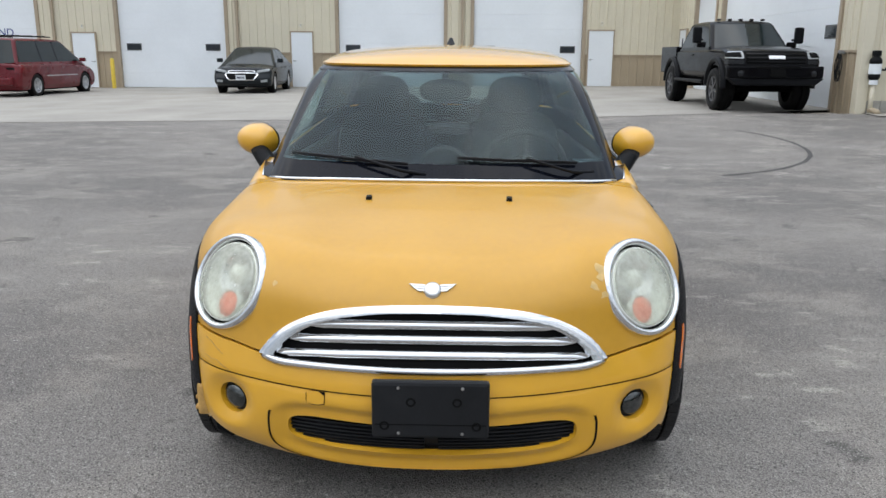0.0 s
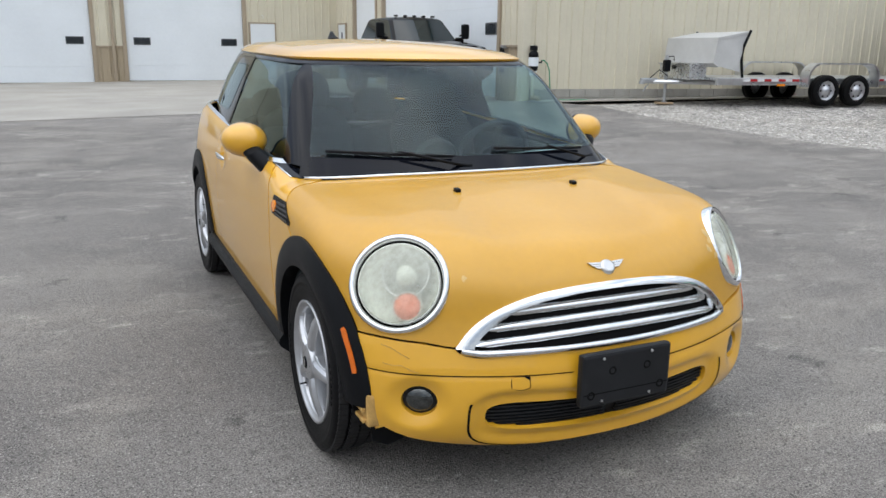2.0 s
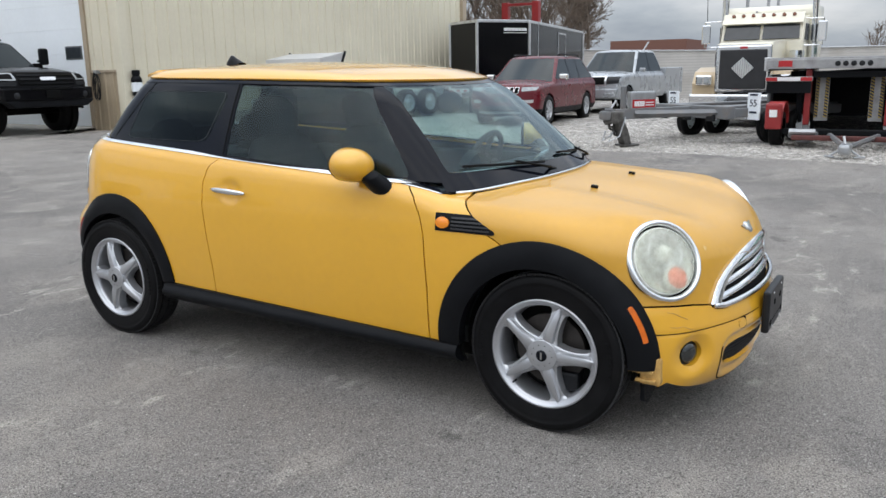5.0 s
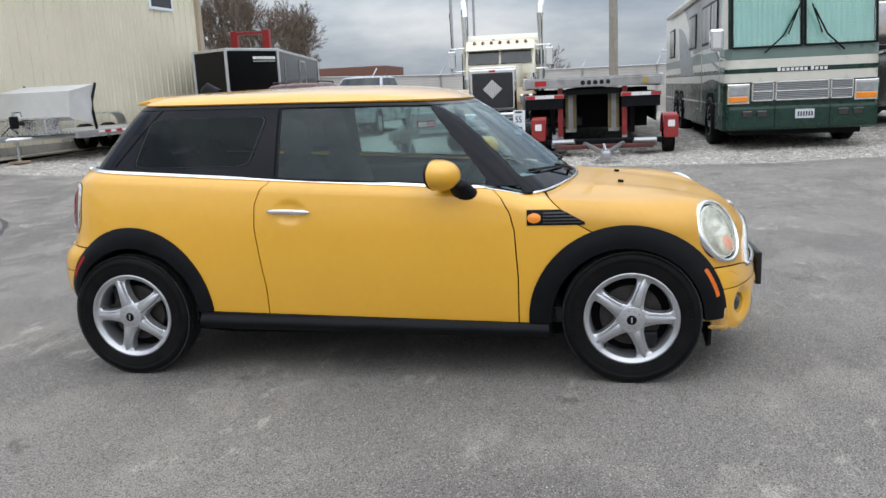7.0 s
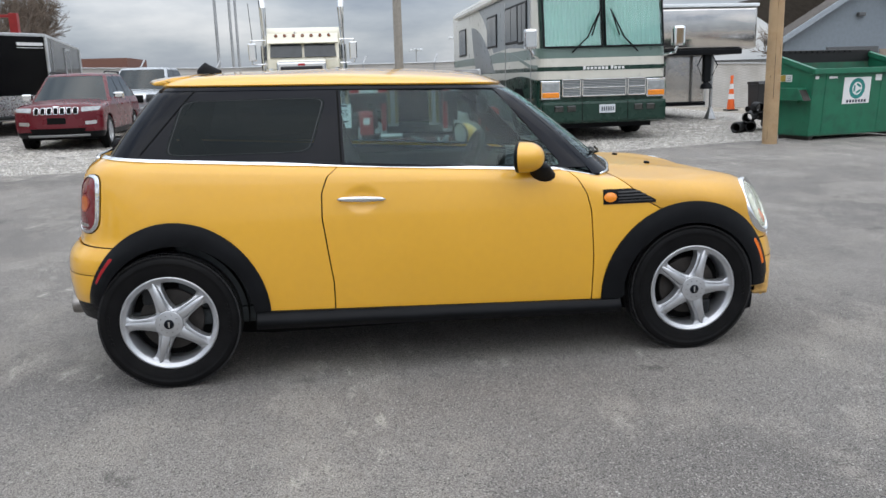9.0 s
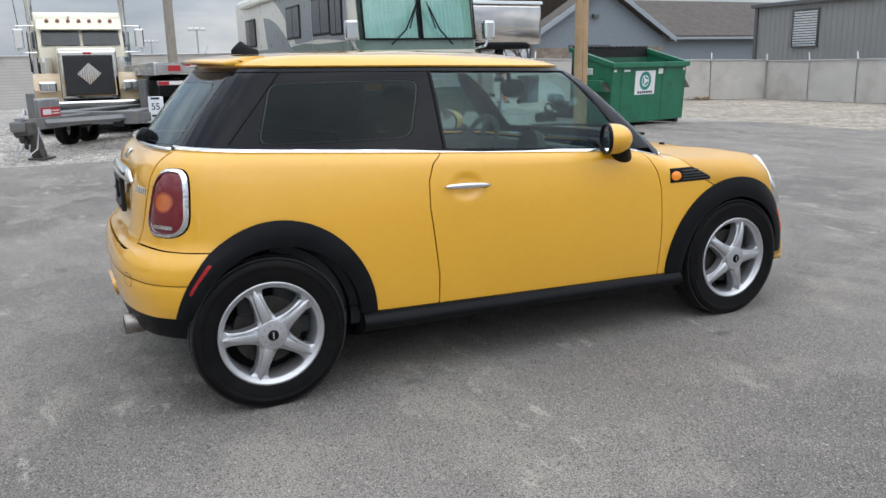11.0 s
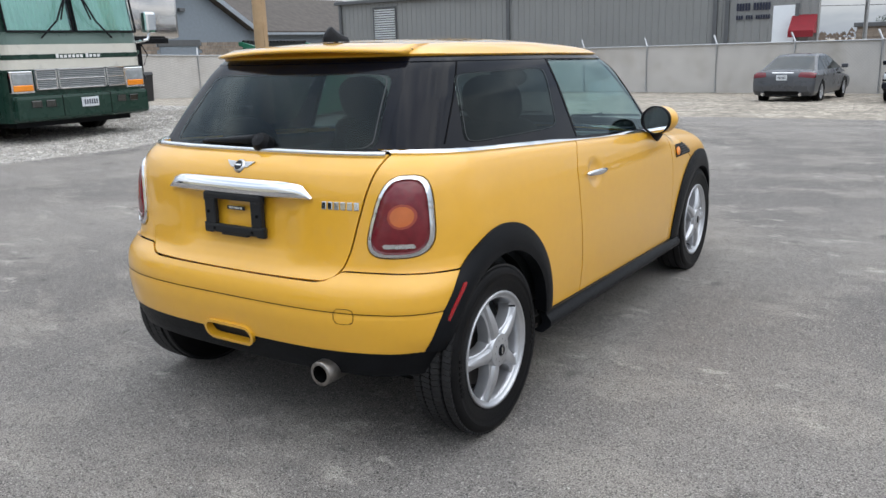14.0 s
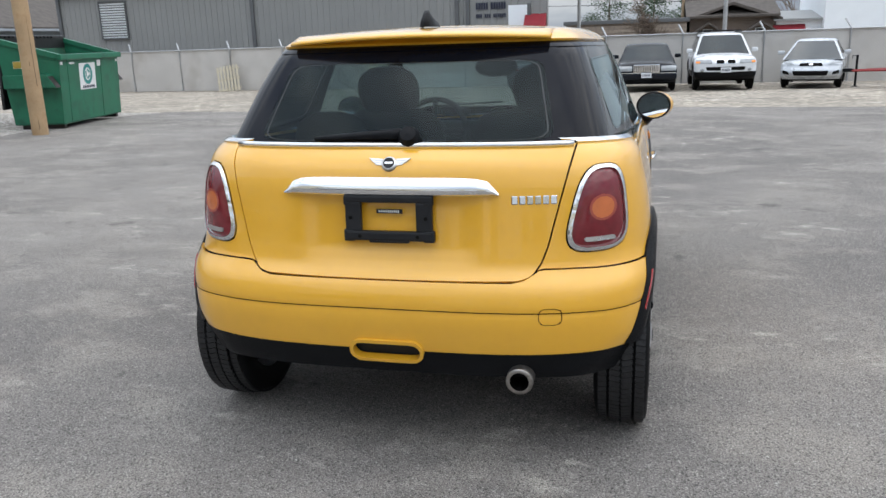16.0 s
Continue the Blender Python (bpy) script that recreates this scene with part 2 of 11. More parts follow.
    col = mix(span(stone_id.outputs["Red"], 0.74, 0.95, 0.0, 0.6), col, (0.42, 0.395, 0.36))
    col = mix(span(stone_id.outputs["Green"], 0.70, 0.95, 0.0, 0.6), col, (0.040, 0.038, 0.037))
    chip = tex("voronoi", 78)
    chip_id = n.new("ShaderNodeSeparateColor")
    l.new(chip.outputs["Color"], chip_id.inputs["Color"])
    chip_near = span(chip.outputs["Distance"], 0.30, 0.48, 1.0, 0.0)
    col = mix(math2("MULTIPLY", chip_near, span(chip_id.outputs["Red"], 0.84, 0.97, 0.0, 0.6)), col, (0.46, 0.43, 0.39))
    col = mix(math2("MULTIPLY", chip_near, span(chip_id.outputs["Green"], 0.86, 0.97, 0.0, 0.7)), col, (0.045, 0.043, 0.042))
    col = mix(math2("MULTIPLY", span(pale.outputs["Distance"], 0.05, 0.09, 0.9, 0.0), span(pale_id.outputs["Red"], 0.72, 0.76, 0.0, 1.0)), col, (0.55, 0.53, 0.49))
    scale = n.new("ShaderNodeVectorMath")
    scale.operation = "SCALE"
    l.new(col, scale.inputs[0])
    l.new(span(grain.outputs["Fac"], 0.32, 0.68, 0.32, 1.68), scale.inputs["Scale"])
    l.new(scale.outputs["Vector"], b.inputs["Base Color"])
    b.inputs["Roughness"].default_value = 0.85
    b.inputs["Specular IOR Level"].default_value = 0.25
    bp = n.new("ShaderNodeBump")
    bp.inputs["Strength"].default_value, bp.inputs["Distance"].default_value = 0.9, 0.008
    h = math2("ADD", grain.outputs["Fac"], math2("MULTIPLY", stone.outputs["Distance"], 0.7))
    l.new(h, bp.inputs["Height"])
    l.new(bp.outputs["Normal"], b.inputs["Normal"])
    return m


M_ASPHALT = asphalt_material()


# ---- mesh helpers ----
def part(name, bm, mat, parent=None, label="", smooth=False):
    """Link a bmesh as one mesh object under a thing or part."""
    me = bpy.data.meshes.new(name)
    bm.to_mesh(me)
    bm.free()
    me.materials.append(mat)
    if smooth:
        me.shade_smooth()
    ob = new(name, me)
    if parent is not None:
        ob.parent = parent
    if label:
        tagged(ob, label=label)
    return ob


def mesh_part(name, verts, faces, mat, parent=None, label="", smooth=False):
    me = bpy.data.meshes.new(name)
    me.from_pydata([tuple(map(float, v)) for v in verts], [], [tuple(f) for f in faces])
    me.validate()
    me.materials.append(mat)
    if smooth:
        me.shade_smooth()
    ob = new(name, me)
    if parent is not None:
        ob.parent = parent
    if label:
        tagged(ob, label=label)
    return ob


def thing(name, label, category, group="", at=None, kind=""):
    """An empty at the thing's base that carries its parts."""
    e = new(name)
    e.empty_display_size = 0.2
    if at is not None:
        e.matrix_world = at
    return tagged(e, label, category, group, kind)


def add_box(bm, lo, hi, bevel=0.0, m=None):
    """A box from corner lo to corner hi in bm, with bevelled edges."""
    lo, hi = Vector(lo), Vector(hi)
    mat = Matrix.Translation((lo + hi) / 2) @ Matrix.Diagonal((*(hi - lo), 1))
    if m is not None:
        mat = m @ mat
    made = bmesh.ops.create_cube(bm, size=1, matrix=mat)
    if bevel > 0:
        edges = {e for v in made["verts"] for e in v.link_edges}
        bmesh.ops.bevel(bm, geom=list(edges), offset=bevel, segments=2, affect="EDGES", profile=0.6)
    return bm


def box(lo, hi, bevel=0.0, m=None):
    return add_box(bmesh.new(), lo, hi, bevel, m)


def add_tube(bm, pts, r, seg=10, cap=True, r2=None):
    """A round bar along points."""
    pts = [Vector(p) for p in pts]
    rings = []
    for i, p in enumerate(pts):
        d = (pts[min(i + 1, len(pts) - 1)] - pts[max(i - 1, 0)]).normalized()
        q = d.to_track_quat("Z", "Y")
        rad = r if r2 is None else r + (r2 - r) * i / (len(pts) - 1)
        rings.append([bm.verts.new(p + q @ Vector((rad * math.cos(2 * math.pi * k / seg), rad * math.sin(2 * math.pi * k / seg), 0))) for k in range(seg)])
    for a, b in zip(rings, rings[1:]):
        for k in range(seg):
            bm.faces.new((a[k], a[(k + 1) % seg], b[(k + 1) % seg], b[k]))
    if cap:
        bm.faces.new(rings[0][::-1])
        bm.faces.new(rings[-1])
    return bm


def tube(pts, r, seg=10, cap=True, r2=None):
    return add_tube(bmesh.new(), pts, r, seg, cap, r2)


def add_prism(bm, outline, axis, a, b):
    """Extrude a 2D outline along an axis from a to b. Outline axes are the other two in x, y, z order."""
    def put(u, v, w):
        return {"x": (w, u, v), "y": (u, w, v), "z": (u, v, w)}[axis]
    one = [bm.verts.new(put(u, v, a)) for u, v in outline]
    two = [bm.verts.new(put(u, v, b)) for u, v in outline]
    n = len(outline)
    bm.faces.new(one)
    bm.faces.new(two[::-1])
    for i in range(n):
        bm.faces.new((one[i], two[i], two[(i + 1) % n], one[(i + 1) % n]))
    bmesh.ops.recalc_face_normals(bm, faces=bm.faces[:])
    return bm


def prism(outline, axis, a, b, bevel=0.0):
    bm = add_prism(bmesh.new(), outline, axis, a, b)
    if bevel:
        bmesh.ops.bevel(bm, geom=bm.edges[:], offset=bevel, segments=2, affect="EDGES", profile=0.6)
    return bm


def add_lathe(bm, profile, m=None, seg=48):
    """Revolve (radius, height) pairs round z, then lay by m."""
    rings = []
    for r, h in profile:
        ring = []
        for k in range(seg):
            a = 2 * math.pi * k / seg
            v = Vector((r * math.cos(a), r * math.sin(a), h))
            ring.append(bm.verts.new(m @ v if m is not None else v))
        rings.append(ring)
    for a, b in zip(rings, rings[1:]):
        for k in range(seg):
            bm.faces.new((a[k], a[(k + 1) % seg], b[(k + 1) % seg], b[k]))
    return bm


def lathe(profile, m=None, seg=48):
    return add_lathe(bmesh.new(), profile, m, seg)


def text_part(body, size, mat, parent, m, depth=0.004, label="", name="lettering"):
    """Letters in the built-in font as a mesh."""
    cu = bpy.data.curves.new(name, "FONT")
    cu.body, cu.size, cu.extrude, cu.align_x, cu.align_y = body, size, depth, "CENTER", "CENTER"
    tmp = bpy.data.objects.new(name, cu)
    scene.collection.objects.link(tmp)
    me = bpy.data.meshes.new_from_object(tmp.evaluated_get(bpy.context.evaluated_depsgraph_get()))
    bpy.data.objects.remove(tmp)
    bpy.data.curves.remove(cu)
    me.materials.clear()
    me.materials.append(mat)
    ob = new(name, me)
    ob.parent = parent
    ob.matrix_local = m
    if label:
        tagged(ob, label=label)
    return ob

# ---- ground ----
def ground_z(x, y):
    """The yard rises a little towards the garages and falls towards the back lot."""
    south = float(np.interp(y, [-60, -30, -22, -13, -9.5, -7, -4], [-0.8, -0.62, -0.45, -0.13, 0.03, 0.035, 0.0]))
    t = min(max((y - 4.0) / 9.0, 0.0), 1.0)
    north = t * t * (3 - 2 * t) * min(max(0.2 + 0.0105 * (x - 5), 0.0), 0.3)
    side = min(0.012 * max(0.0, x - 8), 0.12) * (1 - t) * (1.0 if y > -8 else max(0.0, 1 - (-8 - y) / 8))
    return south + north + side


def sheet(name, xs, ys, mat, lift, inside=None, label="", jitter=0.0):
    """A ground sheet over a grid of x and y that follows the fall of the yard."""
    verts, index, faces = [], {}, []
    for i, x in enumerate(xs):
        for j, y in enumerate(ys):
            index[i, j] = len(verts)
            verts.append((x, y, ground_z(x, y) + lift + (jitter * noise.noise((x * 1.3, y * 1.3, 0)) if jitter else 0)))
    for i in range(len(xs) - 1):
        for j in range(len(ys) - 1):
            if inside is None or inside((xs[i] + xs[i + 1]) / 2, (ys[j] + ys[j + 1]) / 2):
                faces.append((index[i, j], index[i + 1, j], index[i + 1, j + 1], index[i, j + 1]))
    ob = mesh_part(name, verts, faces, mat, None, "", True)
    return tagged(ob, label, "ground", kind="structure")


def stony(m, size, amount):
    """Adds single pale and dark stones to a ground material, with the shade between them painted in."""
    n, l = m.node_tree.nodes, m.node_tree.links
    b = n["Principled BSDF"]
    base = b.inputs["Base Color"].links[0].from_socket
    tc = n.new("ShaderNodeTexCoord")
    for k, (scale, weight) in enumerate(((size, 1.0), (size * 0.42, 0.8))):
        cell = n.new("ShaderNodeTexVoronoi")
        cell.inputs["Scale"].default_value = scale
        l.new(tc.outputs["Object"], cell.inputs["Vector"])
        split = n.new("ShaderNodeSeparateColor")
        l.new(cell.outputs["Color"], split.inputs["Color"])
        tone = n.new("ShaderNodeMapRange")
        tone.inputs["To Min"].default_value, tone.inputs["To Max"].default_value = 1 - amount * weight, 1 + amount * weight
        l.new(split.outputs["Red"], tone.inputs["Value"])
        # colour darkens towards each stone's edge, as painted shade in the gaps
        edge = n.new("ShaderNodeMapRange")
        edge.inputs["From Min"].default_value, edge.inputs["From Max"].default_value = 0.35, 0.7
        edge.inputs["To Min"].default_value, edge.inputs["To Max"].default_value = 1.0, 0.62
        l.new(cell.outputs["Distance"], edge.inputs["Value"])
        both = n.new("ShaderNodeMath")
        both.operation = "MULTIPLY"
        l.new(tone.outputs["Result"], both.inputs[0])
        l.new(edge.outputs["Result"], both.inputs[1])
        mul = n.new("ShaderNodeVectorMath")
        mul.operation = "SCALE"
        l.new(base, mul.inputs[0])
        l.new(both.outputs[0], mul.inputs["Scale"])
        base = mul.outputs["Vector"]
    l.new(base, b.inputs["Base Color"])
    return m


M_GRAVEL = stony(material("pale_gravel", (0.52, 0.49, 0.45), 0.95, vary=0.35, scale=3.0, bump=1.0, bump_scale=26, stain=(0.33, 0.29, 0.23), stain_scale=0.4, stain_amount=0.6), 26, 0.45)
M_DIRT = stony(material("sandy_dirt", (0.42, 0.37, 0.30), 0.95, vary=0.35, scale=1.2, bump=0.8, bump_scale=18, stain=(0.54, 0.49, 0.42), stain_scale=0.5, stain_amount=0.7), 14, 0.30)
M_CONCRETE = material("concrete", (0.33, 0.31, 0.275), 0.85, vary=0.16, scale=0.7, bump=0.2, bump_scale=80, stain=(0.24, 0.22, 0.19), stain_scale=0.6, stain_amount=0.5)

ground = sheet("ground", [-2500, -600, -150, -60] + list(np.arange(-40, 60.1, 4)) + [90, 160, 600, 2500], [-2500, -600, -150, -80] + list(np.arange(-60, 60.1, 4)) + [90, 160, 600, 2500], M_DIRT, -0.05, label="sandy dirt and gravel lot reaching to the horizon")


def edge_x(y):
    """East edge of the asphalt."""
    return float(np.interp(y, [-13, -11.3, -7.2, -4, -1, 0.7, 2.9, 5, 8.4, 10.8, 12.6], [10.2, 10.0, 9.4, 8.8, 9.05, 9.35, 9.4, 9.05, 8.75, 9.0, 8.3])) + 0.08 * noise.noise((0.0, y * 1.7, 3.0))


def edge_y(x):
    """South edge of the asphalt."""
    return float(np.interp(x, [-40, -4.9, -0.6, 2.7, 5.5, 10], [-11.5, -11.9, -13.0, -12.9, -12.9, -13.0])) + 0.07 * noise.noise((x * 1.7, 0.0, 5.0))


def apron_y(x):
    """Where the asphalt meets the concrete apron."""
    return 11.75 + 0.095 * x if x < 3 else 12.04 + 0.35 * (x - 3)


def strip_sheet(name, rows, mat, lift, label):
    """A sheet lofted over rows of points of equal count."""
    n = len(rows[0])
    verts = [(x, y, ground_z(x, y) + lift) for row in rows for x, y in row]
    faces = [(r * n + k, r * n + k + 1, (r + 1) * n + k + 1, (r + 1) * n + k) for r in range(len(rows) - 1) for k in range(n - 1)]
    ob = mesh_part(name, verts, faces, mat, None, "", True)
    return tagged(ob, label, "pavement", kind="structure")


asphalt_rows = []
for v in np.linspace(0, 1, 80):
    row = []
    for u in np.linspace(0, 1, 100):
        x0 = -50 + u * 60
        y = edge_y(min(x0, 9.9)) * (1 - v) + min(apron_y(min(x0, 8.1)), 12.7 + max(0.0, 8.2 - x0) * 9) * v
        row.append((-50 + u * (edge_x(y) + 50), y))
    asphalt_rows.append(row)
asphalt = strip_sheet("asphalt_yard", asphalt_rows, M_ASPHALT, 0.0, "worn grey asphalt yard with pale dusty stains")
apron_rows = [[(x, apron_y(x) - 0.06 + v * (27.3 - apron_y(x))) for x in np.linspace(-50, 8.3, 60)] for v in np.linspace(0, 1, 8)]
apron = strip_sheet("concrete_apron", apron_rows, M_CONCRETE, 0.006, "pale concrete apron before the garage doors")
gravel_rows = [[(edge_x(y) - 0.25 + u * (36 - edge_x(y)), y) for u in np.linspace(0, 1, 50)] for y in np.linspace(-13, 11.2, 60)]
gravel = strip_sheet("gravel_lot", gravel_rows, M_GRAVEL, -0.012, "pale crushed gravel parking lot")
strip_sheet("concrete_walkway", [[(x, 11.9 - 0.13 * (x - 8) + v * 1.1) for x in np.linspace(8.2, 20, 14)] for v in (0, 0.5, 1)], M_CONCRETE, 0.02, "concrete strip along the building's side wall")

# dark curved tyre mark in the yard
M_SKID = material("dark_tyre_mark", (0.085, 0.081, 0.078), 0.85, vary=0.4, scale=6, bump=0.4, bump_scale=150, spec=0.25)
v = []
for k in range(41):
    a = radians(-68 + 96 * k / 40)
    for r in (3.14, 3.20 + 0.03 * noise.noise((k * 0.4, 0, 0))):
        x, y = 1.9 + r * math.cos(a), 8.2 + r * math.sin(a)
        v.append((x, y, ground_z(x, y) + 0.004))
tagged(mesh_part("tyre_mark", v, [(2 * k, 2 * k + 1, 2 * k + 3, 2 * k + 2) for k in range(40)], M_SKID), "thin dark tyre mark curving over the asphalt", "tyre mark", kind="structure")

# ---- yellow hatchback ----
def smooth_interp(v, xs, ys, s=0.03):
    return sum(np.interp(v + d * s, xs, ys) * w for d, w in ((-1.5, 1), (-1, 2), (-0.5, 3), (0, 3), (0.5, 3), (1, 2), (1.5, 1))) / 15


def smax(a, b, k):
    return np.maximum(a, b) + np.maximum(k - np.abs(a - b), 0) ** 2 / (4 * k)


NOSE_Z = [0.14, 0.19, 0.25, 0.33, 0.42, 0.48, 0.52, 0.56, 0.62, 0.68, 0.74, 0.90]
NOSE_Y = [-1.80, -1.86, -1.89, -1.897, -1.885, -1.868, -1.858, -1.845, -1.836, -1.822, -1.79, -1.69]
TAIL_Z = [0.18, 0.26, 0.34, 0.42, 0.50, 0.578, 0.622, 0.660, 0.735, 0.82, 0.92, 0.98, 1.05, 1.15]
TAIL_Y = [1.62, 1.69, 1.725, 1.745, 1.755, 1.75, 1.735, 1.69, 1.675, 1.665, 1.652, 1.63, 1.56, 1.44]
HOOD_Y = [-2.0, -1.86, -1.79, -1.72, -1.6, -1.4, -1.2, -1.0, -0.8, -0.6]
HOOD_Z = [0.58, 0.685, 0.730, 0.765, 0.802, 0.842, 0.870, 0.890, 0.905, 0.925]
BELT_Y = [-2.0, -0.85, -0.33, 0.43, 1.40, 1.8]
BELT_Z = [0.86, 0.905, 0.93, 0.975, 1.035, 1.06]
SIDE_Z = [0.10, 0.20, 0.30, 0.45, 0.60, 0.75, 0.86, 0.94, 1.02, 1.10]
SIDE_X = [0.76, 0.785, 0.803, 0.818, 0.824, 0.82, 0.806, 0.787, 0.762, 0.73]


def lower_f(p):
    """Signed shape of the lower body: negative inside."""
    ax, y, z = np.abs(p[:, 0]), p[:, 1], p[:, 2]
    w = smooth_interp(z, SIDE_Z, SIDE_X, 0.04)
    w = w - 0.022 * np.clip((-y - 0.75) / 0.95, 0, 2) ** 2 - 0.022 * np.clip((y - 0.7) / 0.9, 0, 2) ** 2
    w = w - 0.085 * np.clip((0.45 - z) / 0.14, 0, 1) * np.clip((y - 1.40) / 0.22, 0, 1)
    side = ax - w
    front = (smooth_interp(z, NOSE_Z, NOSE_Y, 0.03) + 0.40 * ax ** 2.1) - y
    rear = y - (smooth_interp(z, TAIL_Z, TAIL_Y, 0.018) - 0.42 * ax ** 4 - 0.03 * ax ** 2)
    top_hood = z - (smooth_interp(y, HOOD_Y, HOOD_Z, 0.06) - 0.075 * ax ** 2 + 0.012 * np.exp(-((ax - 0.42) / 0.09) ** 2) * np.clip((-0.9 - y) / 0.5, 0, 1) + 0.030 * np.exp(-((ax - 0.60) / 0.15) ** 2 - ((y + 1.52) / 0.26) ** 2))
    top_belt = z - (smooth_interp(y, BELT_Y, BELT_Z, 0.1) + 0.012)
    t = np.clip((y + 0.78) / 0.25, 0, 1)
    top = np.where(y < -0.9, top_hood, top_hood * (1 - t) + top_belt * t)
    f = smax(side, front * 0.9, 0.17 + 0.05 * np.clip((z - 0.5) / 0.15, 0, 1))
    f = smax(f, rear, 0.135 + 0.05 * np.clip((z - 0.6) / 0.1, 0, 1))
    return smax(f, top * 0.95, 0.07 + 0.06 * np.clip((-y - 0.7) / 0.6, 0, 1) * np.clip(1.6 + y, 0.3, 1))


ROOF_Y = [-0.75, -0.53, -0.42, -0.2, 0.0, 0.4, 0.95, 1.29, 1.48, 1.7]
ROOF_Z = [1.235, 1.30, 1.335, 1.370, 1.386, 1.400, 1.395, 1.376, 1.352, 1.31]


def cabin_f(p):
    """Signed shape of the greenhouse and roof."""
    ax, y, z = np.abs(p[:, 0]), p[:, 1], p[:, 2]
    side = ax - (0.780 - (z - 0.93) * 0.415 - 0.09 * np.clip(z - 1.2, 0, 1) - 0.05 * np.clip((-y + 0.25) / 0.8, 0, 2) ** 2 - 0.065 * np.clip((y - 0.3) / 1.0, 0, 2) ** 2)
    front = (-0.965 + (z - 0.905) * 1.16 + 0.36 * ax ** 2 + 0.28 * (z - 0.9) ** 2) - y
    rear = y - (1.575 - (z - 1.0) * 0.72 - 0.23 * ax ** 2 - 0.4 * np.clip(z - 1.0, 0, 1) ** 2)
    top = z - (smooth_interp(y, ROOF_Y, ROOF_Z, 0.05) - (0.14 - 0.06 * np.clip(y, 0, 1.2)) * ax ** 2)
    f = smax(side, front * 0.62, 0.10)
    f = smax(f, rear * 0.78, 0.09)
    return smax(f, top, 0.07)


class Shell:
    """A surface of vertices, outward normals and faces, which implicit functions can cut."""

    def __init__(self, v, n, f):
        self.v, self.n, self.f = v, n, f

    def keep(self, fn):
        """The part where fn(points) >= 0, cut along the zero line."""
        d = fn(self.v)
        d = np.where(np.abs(d) < 1e-7, 1e-7, d)
        pos = d > 0
        extra_v, extra_n, cuts, faces = [], [], {}, []
        base = len(self.v)
        plist = pos.tolist()

        def cut(a, b):
            key = (a, b) if a < b else (b, a)
            if key not in cuts:
                t = d[key[0]] / (d[key[0]] - d[key[1]])
                cuts[key] = base + len(extra_v)
                extra_v.append(self.v[key[0]] + t * (self.v[key[1]] - self.v[key[0]]))
                extra_n.append(self.n[key[0]] + t * (self.n[key[1]] - self.n[key[0]]))
            return cuts[key]

        for f in self.f:
            k = sum(plist[i] for i in f)
            if k == len(f):
                faces.append(f)
            elif k:
                g = []
                for a, b in zip(f, f[1:] + f[:1]):
                    if plist[a]:
                        g.append(a)
                    if plist[a] != plist[b]:
                        g.append(cut(a, b))
                if len(g) > 2:
                    faces.append(tuple(g))
        v = np.concatenate([self.v, np.array(extra_v).reshape(-1, 3)])
        n = np.concatenate([self.n, np.array(extra_n).reshape(-1, 3)])
        used = sorted({i for f in faces for i in f})
        if not used:
            return Shell(v[:0], n[:0], [])
        new_id = {o: i for i, o in enumerate(used)}
        n = n[used]
        return Shell(v[used], n / np.linalg.norm(n, axis=1, keepdims=True), [tuple(new_id[i] for i in f) for f in faces])

    def part(self, name, mat, parent, offset=0.0, rim=0.012, label="", swell=None):
        """A mesh part laid along the shell at an offset, its edges folded in by rim."""
        v = self.v + self.n * offset
        if swell is not None:
            v = v + self.n * swell(self.v)[:, None]
        verts, faces = list(v), list(self.f)
        if rim:
            count = {}
            for f in self.f:
                for a, b in zip(f, f[1:] + f[:1]):
                    count[a, b] = count.get((a, b), 0) + 1
            inner, outer = {}, {}
            for a, b in list(count):
                if (b, a) not in count:
                    for i in (a, b):
                        if i not in inner:
                            outer[i] = len(verts)
                            verts.append(v[i])
                            inner[i] = len(verts)
                            verts.append(v[i] - self.n[i] * rim)
                    faces.append((outer[a], inner[a], inner[b], outer[b]))
        return mesh_part(name, verts, faces, mat, parent, label, True)


